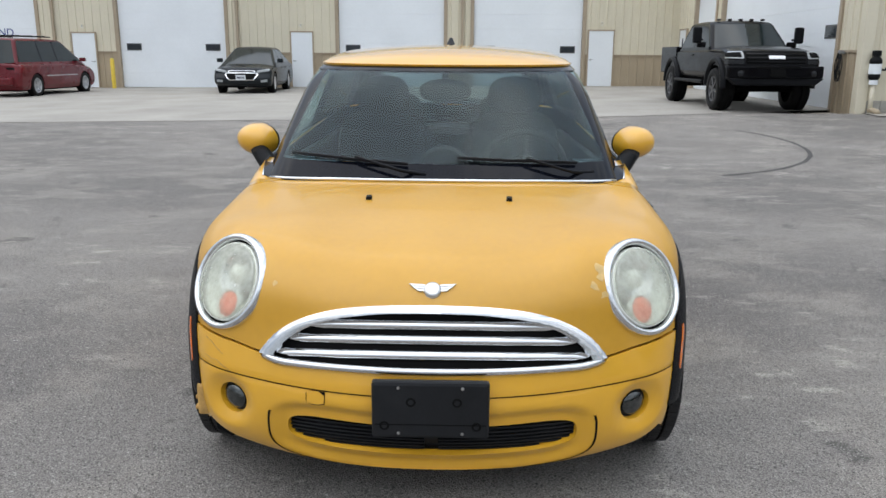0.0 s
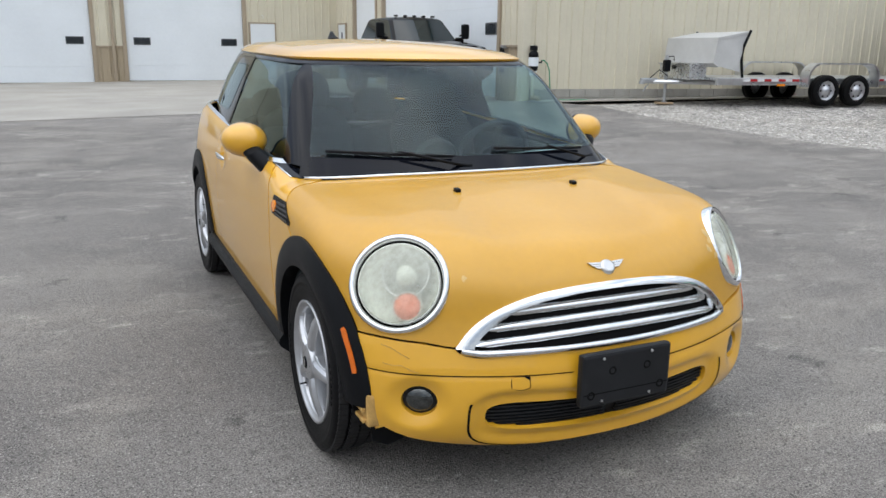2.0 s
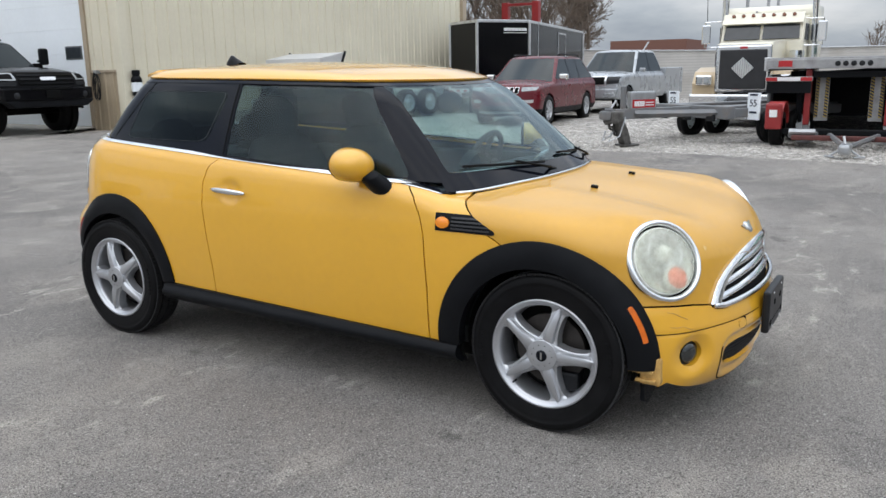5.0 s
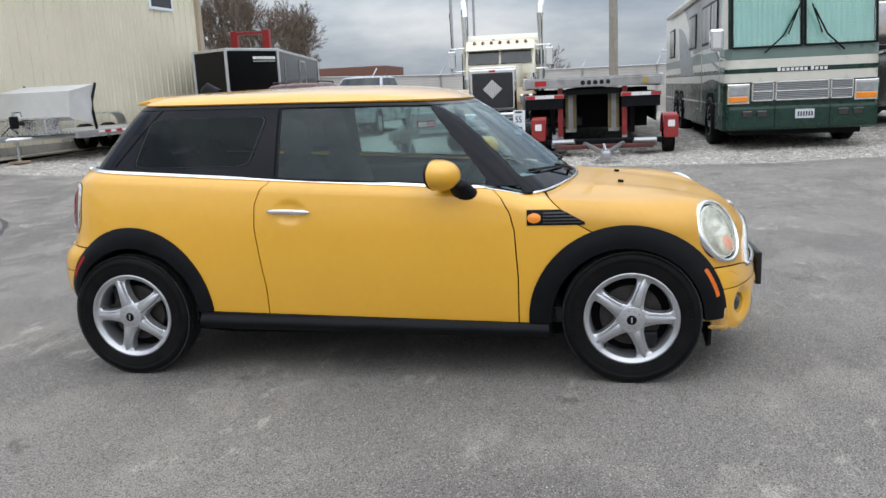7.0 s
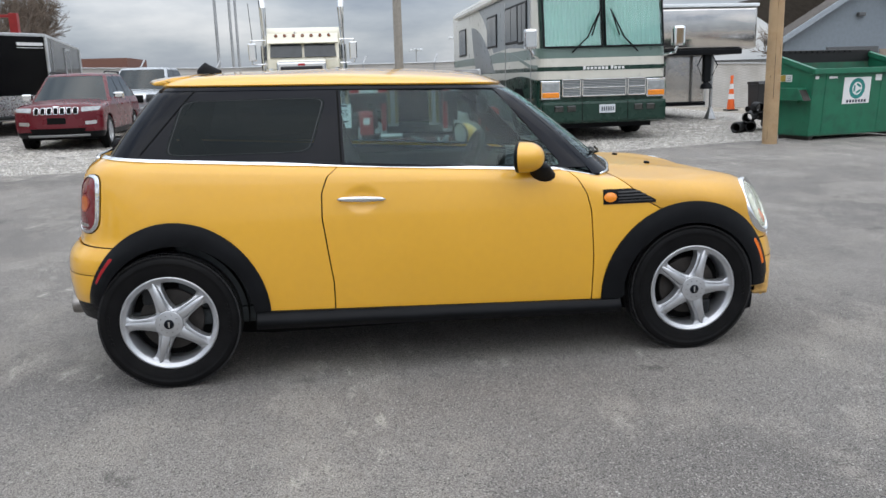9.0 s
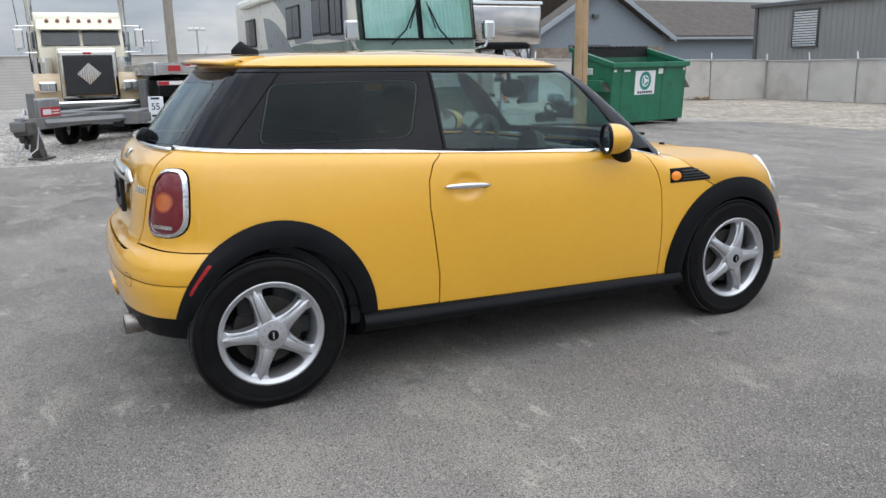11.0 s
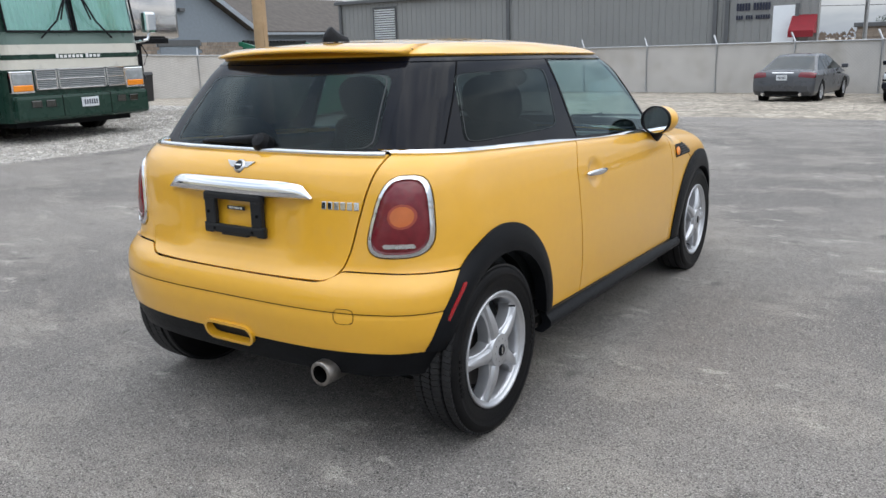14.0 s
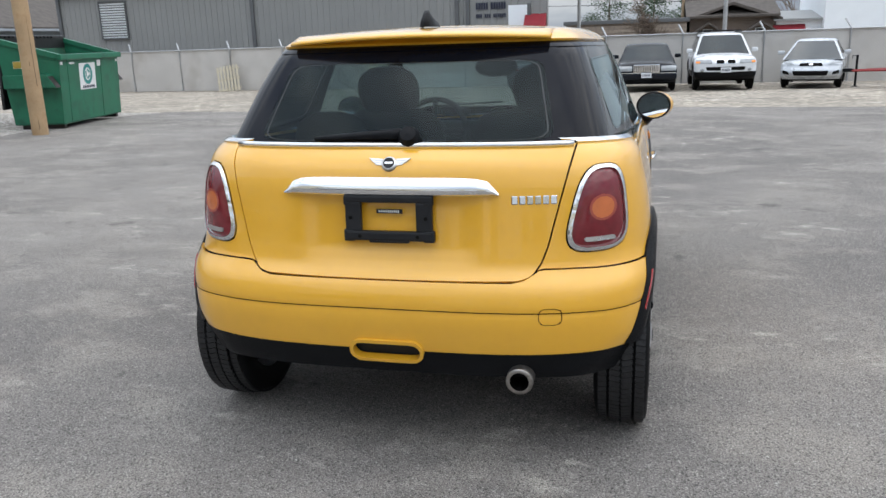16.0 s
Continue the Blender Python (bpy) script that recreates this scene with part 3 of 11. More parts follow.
def cast_shell(fn, inner, outer, centre, counts, sides):
    """March from an inner box to where fn changes sign, over the named faces of the box."""
    centre = np.array(centre)
    ids, dirs, origins, faces = {}, [], [], []

    def vert(u):
        key = tuple(np.round(u, 6))
        if key not in ids:
            ids[key] = len(origins)
            u = np.array(u)
            o = centre + u * inner
            origins.append(o)
            d = centre + u * outer - o
            dirs.append(d / np.linalg.norm(d))
        return ids[key]

    for axis, sign in sides:
        a, b = [k for k in range(3) if k != axis]
        ga, gb = np.linspace(-1, 1, counts[a] + 1), np.linspace(-1, 1, counts[b] + 1)
        for i in range(counts[a]):
            for j in range(counts[b]):
                quad = []
                for s, t in ((i, j), (i + 1, j), (i + 1, j + 1), (i, j + 1)):
                    u = [0, 0, 0]
                    u[axis], u[a], u[b] = sign, ga[s], gb[t]
                    quad.append(vert(u))
                flip = (sign > 0) == (axis == 1)
                faces.append(tuple(quad[::-1] if flip else quad))
    o, d = np.array(origins), np.array(dirs)
    lo, hi = np.zeros(len(o)), np.full(len(o), 2.2)
    steps = np.linspace(0, 2.2, 90)
    found = np.zeros(len(o), bool)
    for s0, s1 in zip(steps, steps[1:]):
        out = fn(o + d * s1) > 0
        fresh = out & ~found
        lo[fresh], hi[fresh] = s0, s1
        found |= out
    for _ in range(26):
        mid = (lo + hi) / 2
        out = fn(o + d * mid[:, None]) > 0
        hi, lo = np.where(out, mid, hi), np.where(out, lo, mid)
    p = o + d * hi[:, None]
    e = 2e-3
    g = np.stack([fn(p + np.array(q) * e) - fn(p - np.array(q) * e) for q in ((1, 0, 0), (0, 1, 0), (0, 0, 1))], 1)
    return Shell(p, g / np.linalg.norm(g, axis=1, keepdims=True), faces)


def arch_r(p, yc):
    """Distance from the middle of a wheel arch."""
    dy = p[:, 1] - (-1.212 if yc < 0 else 1.192)
    d = np.hypot(dy, p[:, 2] - (0.300 if yc < 0 else 0.322))
    # the rear cladding is narrower at its ends than at its crown
    return d + (0.0 if yc < 0 else np.where(dy > 0, 0.055, 0.032)) * (dy / np.maximum(d, 1e-4)) ** 2 * np.clip((d - 0.33) / 0.078, 0, 1.2)


YF, YR, HUB_Z, TYRE_R = -1.2335, 1.2335, 0.305, 0.312
car = thing("yellow_hatchback", "yellow three-door hatchback with faded bonnet and black arches on asphalt", "car")

body = cast_shell(lower_f, np.array([0.5, 1.25, 0.05]), np.array([0.95, 2.05, 0.55]), (0, -0.06, 0.52), (84, 250, 72), [(0, -1), (0, 1), (1, -1), (1, 1), (2, 1)])
cabin = cast_shell(cabin_f, np.array([0.35, 0.55, 0.05]), np.array([0.85, 1.4, 0.5]), (0, 0.35, 1.08), (80, 150, 46), [(0, -1), (0, 1), (1, -1), (1, 1), (2, 1)])


def belt(p, d=0.0):
    return np.interp(p[:, 1], BELT_Y, BELT_Z) + d


def door_rear_line(p):
    """Positive ahead of the door's rear edge."""
    return np.interp(p[:, 2], [0.2, 0.33, 0.45, 0.6, 0.75, 0.86, 0.93, 0.97, 1.1], [0.52, 0.494, 0.494, 0.513, 0.531, 0.527, 0.50, 0.45, 0.43]) - p[:, 1]


def door_front_line(p):
    """Positive behind the door's front edge."""
    return p[:, 1] - np.interp(p[:, 2], [0.2, 0.29, 0.5, 0.72, 0.80, 0.87, 0.91, 1.0], [-0.725, -0.725, -0.728, -0.715, -0.695, -0.655, -0.61, -0.56])


def sill_top(p, d=0.0):
    return np.interp(p[:, 1], [-0.8, 0.8], [0.285, 0.335]) + d


def bonnet_side(p):
    """Positive on the bonnet: above the curved shut line that runs from the scuttle down round the wheel arch."""
    line = np.interp(p[:, 1], [-1.75, -1.45, -1.40, -1.25, -1.08, -1.0, -0.95, -0.86, -0.78], [0.30, 0.30, 0.50, 0.66, 0.70, 0.745, 0.79, 0.865, 0.905])
    return p[:, 2] - line


def bumper_top(p):
    return np.interp(np.abs(p[:, 0]), [0, 0.46, 0.53, 0.60, 0.72, 0.80], [0.494, 0.494, 0.502, 0.515, 0.527, 0.530])


G = 0.0030
A_OUT, A_IN = 0.440, 0.338
outside_arches = body.keep(lambda p: arch_r(p, YF) - A_OUT + 0.006).keep(lambda p: arch_r(p, YR) - A_OUT + 0.006)

lower_lip = lambda p: p[:, 2] - np.interp(p[:, 1], [-1.95, -1.5, -0.8, 0.8, 1.3, 1.6, 1.9], [0.158, 0.172, 0.285, 0.335, 0.40, 0.408, 0.408])
painted = outside_arches.keep(lower_lip)
front = painted.keep(lambda p: -0.78 - p[:, 1])
bonnet = front.keep(lambda p: bonnet_side(p) - G).keep(lambda p: p[:, 2] - bumper_top(p) - G).keep(lambda p: np.maximum(-1.05 + 0.52 * p[:, 0] ** 2 - p[:, 1], 0.90 - p[:, 2]))


def grille_edge(p, top_in=0.0, bot_in=0.0, wide=0.515):
    """Positive inside the radiator grille outline."""
    u = np.abs(p[:, 0]) * 0.515 / wide
    hi = smooth_interp(u, [-0.15, 0, 0.15, 0.27, 0.37, 0.45, 0.49, 0.515, 0.56], [0.662, 0.666, 0.662, 0.649, 0.621, 0.574, 0.537, 0.500, 0.43], 0.035) - top_in
    lo = smooth_interp(u, [-0.3, 0, 0.3, 0.45, 0.50, 0.515, 0.56], [0.474, 0.481, 0.474, 0.470, 0.480, 0.495, 0.56], 0.01) + bot_in
    return np.minimum(np.minimum(hi - p[:, 2], p[:, 2] - lo), -1.5 - p[:, 1])


LAMP_C = np.array([0.632, -1.617, 0.672])
LAMP_H = np.array([0.80, 0.585, 0.06]) / np.linalg.norm([0.80, 0.585, 0.06])
LAMP_N = np.cross(LAMP_H, [-0.03, 0.40, 0.916])
LAMP_N = LAMP_N / np.linalg.norm(LAMP_N)
LAMP_V = np.cross(LAMP_N, LAMP_H)
lamp_n = LAMP_N + 0.035 * LAMP_H + 0.080 * LAMP_V
lamp_n = lamp_n / np.linalg.norm(lamp_n)
lamp_h = LAMP_H - (LAMP_H @ lamp_n) * lamp_n
lamp_h = lamp_h / np.linalg.norm(lamp_h)
lamp_v = np.cross(lamp_n, lamp_h)
lamp_o = LAMP_C + 0.004 * LAMP_N
LAMP_M = Matrix([[*map(float, (lamp_h[k], lamp_v[k], lamp_n[k], lamp_o[k]))] for k in range(3)] + [[0, 0, 0, 1]]) @ Matrix.Diagonal((0.152, 0.148, 1, 1))


def lamp_edge(p, grow=0.0):
    """Positive inside the headlamp's round outline, in the lamp's own leaning plane."""
    q = np.stack([np.abs(p[:, 0]), p[:, 1], p[:, 2]], 1) - LAMP_C
    r = np.hypot(q @ LAMP_H / (0.152 + grow), q @ LAMP_V / (0.148 + grow))
    return np.minimum((1 - r) * (0.15 + grow), -1.3 - p[:, 1])


# black shell added behind the panels, standing for the shade inside the shut lines
body.keep(lambda p: belt(p, -0.005) - p[:, 2]).keep(lambda p: arch_r(p, YF) - A_IN).keep(lambda p: arch_r(p, YR) - A_IN).keep(lambda p: np.where(lamp_edge(p, -0.012) > 0, -1.0, 1.0)).keep(lambda p: p[:, 2] - np.interp(p[:, 1], [-1.95, -1.5, -0.8, 0.8, 1.3, 1.9], [0.165, 0.18, 0.21, 0.23, 0.415, 0.415])).part("inner_shell", M_GAP, car, 0, 0, swell=lambda p: -0.014 - 0.05 * ((p[:, 1] < -1.4) & (p[:, 2] < 0.47)))


def tail_edge(p, grow=0.0):
    """Positive inside the tail lamp: a rounded shape that narrows upwards."""
    z = p[:, 2] - 0.842
    a = 0.080 - 0.17 * z + grow
    c = 0.650 + 0.06 * z
    r = (np.abs((np.abs(p[:, 0]) - c) / a) ** 3.4 + np.abs(z / (0.129 + grow)) ** 3.4) ** (1 / 3.4)
    return np.minimum((1 - r) * 0.09, p[:, 1] - 1.2)


def tailgate_edge(p):
    """Positive on the tailgate."""
    half = np.interp(p[:, 2], [0.628, 0.636, 0.652, 0.685, 0.735, 0.85, 1.03, 1.1], [0.40, 0.435, 0.462, 0.484, 0.502, 0.530, 0.575, 0.60])
    return np.minimum(np.minimum(half - np.abs(p[:, 0]), p[:, 2] - 0.629 - 0.02 * p[:, 0] ** 2), p[:, 1] - 1.3)


def rear_bumper_edge(p):
    """Positive on the rear bumper."""
    line = np.interp(np.abs(p[:, 0]), [0, 0.40, 0.435, 0.462, 0.480, 0.60, 0.85], [0.629, 0.630, 0.637, 0.652, 0.665, 0.664, 0.656])
    return np.minimum(line - p[:, 2], p[:, 1] - 1.35)


NO = lambda fn, g=G: (lambda p: -fn(p) - g)
YES = lambda fn, g=G: (lambda p: fn(p) - g)

# bonnet
bonnet = bonnet.keep(NO(lambda p: grille_edge(p), 0.0)).keep(NO(lambda p: lamp_edge(p, 0.004), 0.0)).keep(lambda p: -0.845 - p[:, 1])
bonnet.part("bonnet", M_BONNET, car, 0.0, 0.015, "faded orange-yellow bonnet with peeling clear coat")
# front bumper
bumper_region = painted.keep(lambda p: -1.44 - p[:, 1]).keep(lambda p: bumper_top(p) - G - p[:, 2]).keep(NO(lambda p: grille_edge(p), 0.0))
FOG = (0.622, 0.335)
fog_r = lambda p: np.hypot(np.abs(p[:, 0]) - FOG[0], p[:, 2] - FOG[1])


def intake_edge(p, grow=0.0):
    u = np.abs(p[:, 0])
    mid, half = 0.262 + 0.10 * u ** 2, 0.055 + grow
    r = ((u / (0.435 + grow)) ** 7 + (np.abs(p[:, 2] - mid) / half) ** 3.2) ** (1 / 4.0)
    return np.minimum((1 - r) * half, -1.5 - p[:, 1])


def bumper_swell(p):
    """Pressed recess round the lower intake and the fog lamps, and the crease across the bumper."""
    d = -0.022 * np.clip(intake_edge(p, 0.045) / 0.012, 0, 1)
    d = d - 0.03 * np.clip((0.085 - fog_r(p)) / 0.05, 0, 1)
    return d - 0.003 * np.exp(-((p[:, 2] - 0.412 - 0.03 * np.abs(p[:, 0]) ** 2) / 0.006) ** 2)


bumper = bumper_region.keep(NO(lambda p: intake_edge(p), 0.0)).keep(lambda p: fog_r(p) - 0.05)
bumper.part("front_bumper", M_YELLOW, car, 0.004, 0.02, "yellow front bumper with chipped corner", swell=bumper_swell)
bumper_region.keep(lambda p: intake_edge(p, 0.03)).part("intake_mesh", M_PLASTIC, car, -0.05, 0, "black honeycomb intake mesh")
# front wings, doors, rear quarters
side_all = painted.keep(lambda p: belt(p) - p[:, 2])
wing_all = side_all.keep(lambda p: NO(bonnet_side)(p)).keep(lambda p: -G - door_front_line(p)).keep(lambda p: p[:, 1] + 1.5).keep(lambda p: np.where(p[:, 1] < -1.24, -1.0, 1.0))
door_all = side_all.keep(YES(door_front_line)).keep(YES(door_rear_line))
quarter_all = side_all.keep(lambda p: -G - door_rear_line(p)).keep(NO(tailgate_edge)).keep(NO(rear_bumper_edge)).keep(NO(lambda p: tail_edge(p, 0.004), 0.0))
for sign, side in ((-1, "right"), (1, "left")):
    half = lambda p, s=sign: s * p[:, 0] - 0.02
    wing_all.keep(half).part("front_wing", M_YELLOW, car)
    door = door_all.keep(half).part("door", M_YELLOW, car, 0.0005, swell=lambda p: -0.011 * np.clip(1.25 - np.hypot((p[:, 1] - 0.35) / 0.064, (p[:, 2] - 0.824) / 0.050), 0, 0.55) / 0.55)
    quarter_all.keep(half).part("rear_quarter_panel", M_YELLOW, car)
tailgate = painted.keep(YES(tailgate_edge)).keep(lambda p: belt(p, -0.010) - p[:, 2]).part("tailgate", M_YELLOW, car, 0.002, swell=lambda p: -0.012 * np.clip((0.30 - np.abs(p[:, 0])) / 0.06, 0, 1) * np.clip((p[:, 2] - 0.67) / 0.05, 0, 1) * np.clip((0.90 - p[:, 2]) / 0.04, 0, 1))
slot_edge = lambda p: 0.027 - (np.maximum(np.abs(p[:, 0]) - 0.085, 0) ** 2 + (p[:, 2] - 0.404) ** 2) ** 0.5
rear_bumper = painted.keep(YES(rear_bumper_edge)).keep(lambda p: -slot_edge(p) - 0.004)
rear_bumper.part("rear_bumper", M_YELLOW, car, 0.006, 0.02, swell=lambda p: -0.003 * np.exp(-((p[:, 2] - 0.546 + 0.01 * p[:, 0] ** 2) / 0.0045) ** 2))
valance = body.keep(lambda p: arch_r(p, YR) - A_IN - 0.004).keep(lambda p: -G - lower_lip(p)).keep(lambda p: p[:, 1] - 1.3).keep(lambda p: p[:, 2] - np.interp(np.abs(p[:, 0]), [0, 0.48, 0.60, 0.70, 0.76, 0.80], [0.322, 0.320, 0.316, 0.312, 0.318, 0.325])).keep(lambda p: -slot_edge(p) - 0.004)
valance.part("rear_valance", M_CLAD, car, 0.002, 0.03)
# black sills and wheel arch cladding
for sign in (-1, 1):
    half = lambda p, s=sign: s * p[:, 0] - 0.3
    side_part = body.keep(half)
    sill = side_part.keep(lambda p: sill_top(p) - p[:, 2]).keep(lambda p: p[:, 2] - 0.212 - 0.022 * (p[:, 1] + 0.8)).keep(lambda p: arch_r(p, YF) - A_IN - 0.012).keep(lambda p: arch_r(p, YR) - A_IN - 0.012).keep(lambda p: 0.95 - np.abs(p[:, 1]))
    sill.part("sill", M_CLAD, car, 0.012, 0.04, swell=lambda p: 0.030 * np.interp((p[:, 2] - 0.212 - 0.022 * (p[:, 1] + 0.8)) / 0.078, [-0.2, 0.0, 0.35, 0.55, 0.75, 1.0, 1.3], [-0.6, -0.1, 0.75, 1.0, 0.75, 0.05, 0.0]))
    for yc in (YF, YR):
        clad = side_part.keep(lambda p, c=yc: A_OUT - arch_r(p, c)).keep(lambda p, c=yc: arch_r(p, c) - A_IN).keep(lambda p, c=yc: p[:, 2] - (0.24 if c > 0 else 0.20)).keep(lambda p, c=yc: np.where(np.sign(c) * (p[:, 1] - c) > 0.2, p[:, 2] - (0.41 if c > 0 else 0.30), 1.0)).keep(lambda p, c=yc: np.where(np.sign(c) * (p[:, 1] - c) < 0, p[:, 2] - sill_top(p, 0.004), 1.0))
        clad.part("wheel_arch_cladding", M_CLAD, car, 0.008, 0.05, swell=lambda p, c=yc: 0.012 * np.sin(np.clip((A_OUT - arch_r(p, c)) / (A_OUT - A_IN), 0, 1) * math.pi * 0.75))
        # dark wheel well
        arc = [(yc + 0.345 * math.cos(a), HUB_Z + 0.01 + 0.345 * math.sin(a)) for a in np.linspace(-0.15 if yc < 0 else 0.42, math.pi + 0.15, 30)]
        mesh_part("wheel_well", [(sign * x, y, z) for x in (0.45, 0.77) for y, z in arc] + [(sign * 0.45, yc, 0.27)], [(k, k + 1, 31 + k, 30 + k) for k in range(29)] + [(k + 1, k, 60) for k in range(29)], M_GAP, car)

# radiator grille: thick upper arc, thin lower bar, three broad slats
SPLIT = lambda p: p[:, 2] - 0.497
ring = body.keep(lambda p: grille_edge(p)).keep(lambda p: -grille_edge(p, 0.021, 0.017, 0.480))
grille = ring.keep(lambda p: SPLIT(p) - 0.001).part("grille_surround", M_CHROME, car, 0.007, 0.045, "chrome grille surround", swell=lambda p: 0.009 * np.sin(np.clip(grille_edge(p) / 0.022, 0, 1) * math.pi * 0.6))
body.keep(lambda p: grille_edge(p, 0.008, 0.008, 0.50)).part("grille_backing", M_GAP, grille, -0.045, 0)
for zc, half, thick in ((0.616, 0.375, 0.0150), (0.574, 0.430, 0.0138), (0.532, 0.458, 0.0138)):
    bow = lambda p: p[:, 2] - zc + 0.020 * (np.abs(p[:, 0]) / 0.43) ** 2
    taper = lambda p: thick * np.clip((half - np.abs(p[:, 0])) / 0.05, 0.15, 1) ** 0.5
    strip = body.keep(lambda p: taper(p) - np.abs(bow(p))).keep(lambda p: half - np.abs(p[:, 0])).keep(lambda p: -1.5 - p[:, 1])
    strip.part("grille_slat", M_CHROME, grille, -0.006, 0.03, swell=lambda p: 0.010 * np.cos(np.clip(bow(p) / thick, -1, 1) * math.pi / 2) - 0.016 * np.clip((bow(p) + thick) / (2 * thick), 0, 1) ** 1.5)

# headlamps
for sign in (-1, 1):
    lamp_m = Matrix.Diagonal((sign, 1, 1, 1)) @ LAMP_M
    lamp = part("headlamp", lathe([(1.035, -0.045), (1.035, 0.002), (1.02, 0.010), (0.985, 0.016), (0.94, 0.017), (0.90, 0.012), (0.885, 0.002), (0.88, -0.03)], lamp_m, 64), M_CHROME, car, "chrome-ringed round headlamp with hazed lens", True)
    part("lamp_seal", lathe([(0.89, -0.002), (0.84, -0.010), (0.82, -0.004)], lamp_m, 48), M_GAP, lamp, "", True)
    part("lens_rim", lathe([(0.845, -0.014), (0.842, 0.004), (0.825, 0.010), (0.79, 0.012)], lamp_m, 56), M_BOWL, lamp, "", True)
    part("lens", lathe([(0.83, 0.006)] + [(0.82 * math.cos(a), 0.009 + 0.028 * math.sin(a)) for a in np.linspace(0.05, math.pi / 2, 12)], lamp_m, 56), M_LENS, lamp, "yellowed hazy lens", True)
    part("reflector_bowl", lathe([(0.84, -0.006), (0.72, -0.018), (0.55, -0.034), (0.3, -0.046), (0.0, -0.05)], lamp_m, 48), M_BOWL, lamp, "dull reflector bowl", True)
    main_m = lamp_m @ Matrix.Translation((-0.10, 0.20, 0))
    part("bulb_ring", lathe([(0.50, -0.03), (0.50, 0.002), (0.47, 0.006), (0.44, -0.002), (0.34, -0.026), (0.22, -0.034)], main_m, 40), M_SATIN, lamp, "", True)
    part("bulb_shield", lathe([(0.20, -0.034), (0.20, 0.002), (0.14, 0.010), (0.0, 0.012)], main_m, 28), M_BOWL, lamp, "", True)
    turn_m = lamp_m @ Matrix.Translation((-0.25, -0.44, 0))
    part("turn_signal", lathe([(0.0, 0.020), (0.15, 0.019), (0.24, 0.014), (0.27, 0.004)], turn_m, 36), M_TURN, lamp, "amber turn signal bulb", True)
    part("turn_signal_rim", lathe([(0.27, 0.000), (0.275, 0.014), (0.30, 0.014), (0.305, -0.01)], turn_m, 36), M_BOWL, lamp, "", True)
    # fog lamp
    fog_shell = body.keep(lambda p: sign * p[:, 0] - 0.3).keep(lambda p: -1.4 - p[:, 1])
    fog = fog_shell.keep(lambda p: 0.052 - fog_r(p)).part("fog_lamp", M_PLASTIC, car, -0.036, 0.02, "round fog lamp in a black cup")
    fog_shell.keep(lambda p: 0.038 - fog_r(p)).part("lens", M_FOG, fog, -0.029, 0.005, swell=lambda p: 0.012 * np.sqrt(np.clip(1 - (fog_r(p) / 0.04) ** 2, 0, 1)))
    # tail lamp
    zone = body.keep(lambda p: sign * p[:, 0] - 0.3).keep(lambda p: p[:, 1] - 1.2)
    tail = zone.keep(lambda p: tail_edge(p)).keep(lambda p: -tail_edge(p, -0.011)).part("tail_lamp", M_CHROME, car, 0.004, 0.02, "chrome-framed red tail lamp", swell=lambda p: 0.006 * np.clip(tail_edge(p) / 0.006, 0, 1))
    tl = lambda p: tail_edge(p, -0.011)
    zone.keep(tl).part("lens", M_RED, tail, 0.002, 0.01, "dark red lens", swell=lambda p: 0.012 * np.sqrt(np.clip(tl(p) / 0.06, 0, 1)))
    spot = lambda p: 1 - np.hypot((np.abs(p[:, 0]) - 0.655) / 0.031, (p[:, 2] - 0.845) / 0.033)
    zone.keep(spot).part("turn_signal", M_TAILAMB, tail, 0.0145, 0.004, "round amber turn signal")
    zone.keep(lambda p: spot(p) + 0.22).keep(lambda p: -spot(p)).part("lamp_ring", M_DIMRED, tail, 0.0148, 0.004)
    rev = lambda p: np.minimum(0.045 - np.abs(np.abs(p[:, 0]) - 0.650), 0.007 - np.abs(p[:, 2] - 0.750))
    zone.keep(rev).part("reverse_lamp", M_SATIN, tail, 0.012, 0.004, "clear reverse lamp strip")

# ---- roof and glass ----
RAIL = lambda p: np.interp(p[:, 1], [-0.6, -0.45, 0.4, 1.3, 1.6], [1.300, 1.306, 1.326, 1.340, 1.345])
cab = cabin.keep(lambda p: p[:, 2] - belt(p, -0.03)).keep(lambda p: p[:, 2] - 0.86)
cab.keep(lambda p: p[:, 2] - RAIL(p)).part("roof", M_YELLOW, car, 0.012, 0.02, "plain yellow roof")
cab.keep(lambda p: RAIL(p) + 0.004 - p[:, 2]).keep(lambda p: p[:, 2] - RAIL(p) + 0.018).part("roof_gutter", M_BLACKGLOSS, car, 0.003, 0.01)
below = cab.keep(lambda p: RAIL(p) - 0.014 - p[:, 2])


def on_front(p):
    """Positive on the windscreen glass."""
    return np.minimum(0.698 - (p[:, 2] - 0.9) * 0.375 - np.abs(p[:, 0]), 0.0 - p[:, 1])


def on_rear(p):
    return np.minimum(0.545 - (p[:, 2] - 1.02) * 0.20 - np.abs(p[:, 0]), p[:, 1] - 1.0)


def door_glass(p):
    lead = p[:, 1] - np.interp(p[:, 2], [0.85, 0.90, 1.30, 1.35], [-0.665, -0.625, -0.300, -0.265])
    return np.minimum(np.minimum(lead, 0.418 - p[:, 1]), np.minimum(p[:, 2] - belt(p, 0.012), np.abs(p[:, 0]) - 0.3))


def quarter_clear(p):
    r = ((np.abs(p[:, 1] - 0.85 + (p[:, 2] - 1.15) * 0.35) / 0.325) ** 11 + (np.abs(p[:, 2] - 1.157) / 0.120) ** 11) ** (1 / 11)
    return np.minimum((1 - r) * 0.12, np.abs(p[:, 0]) - 0.3)


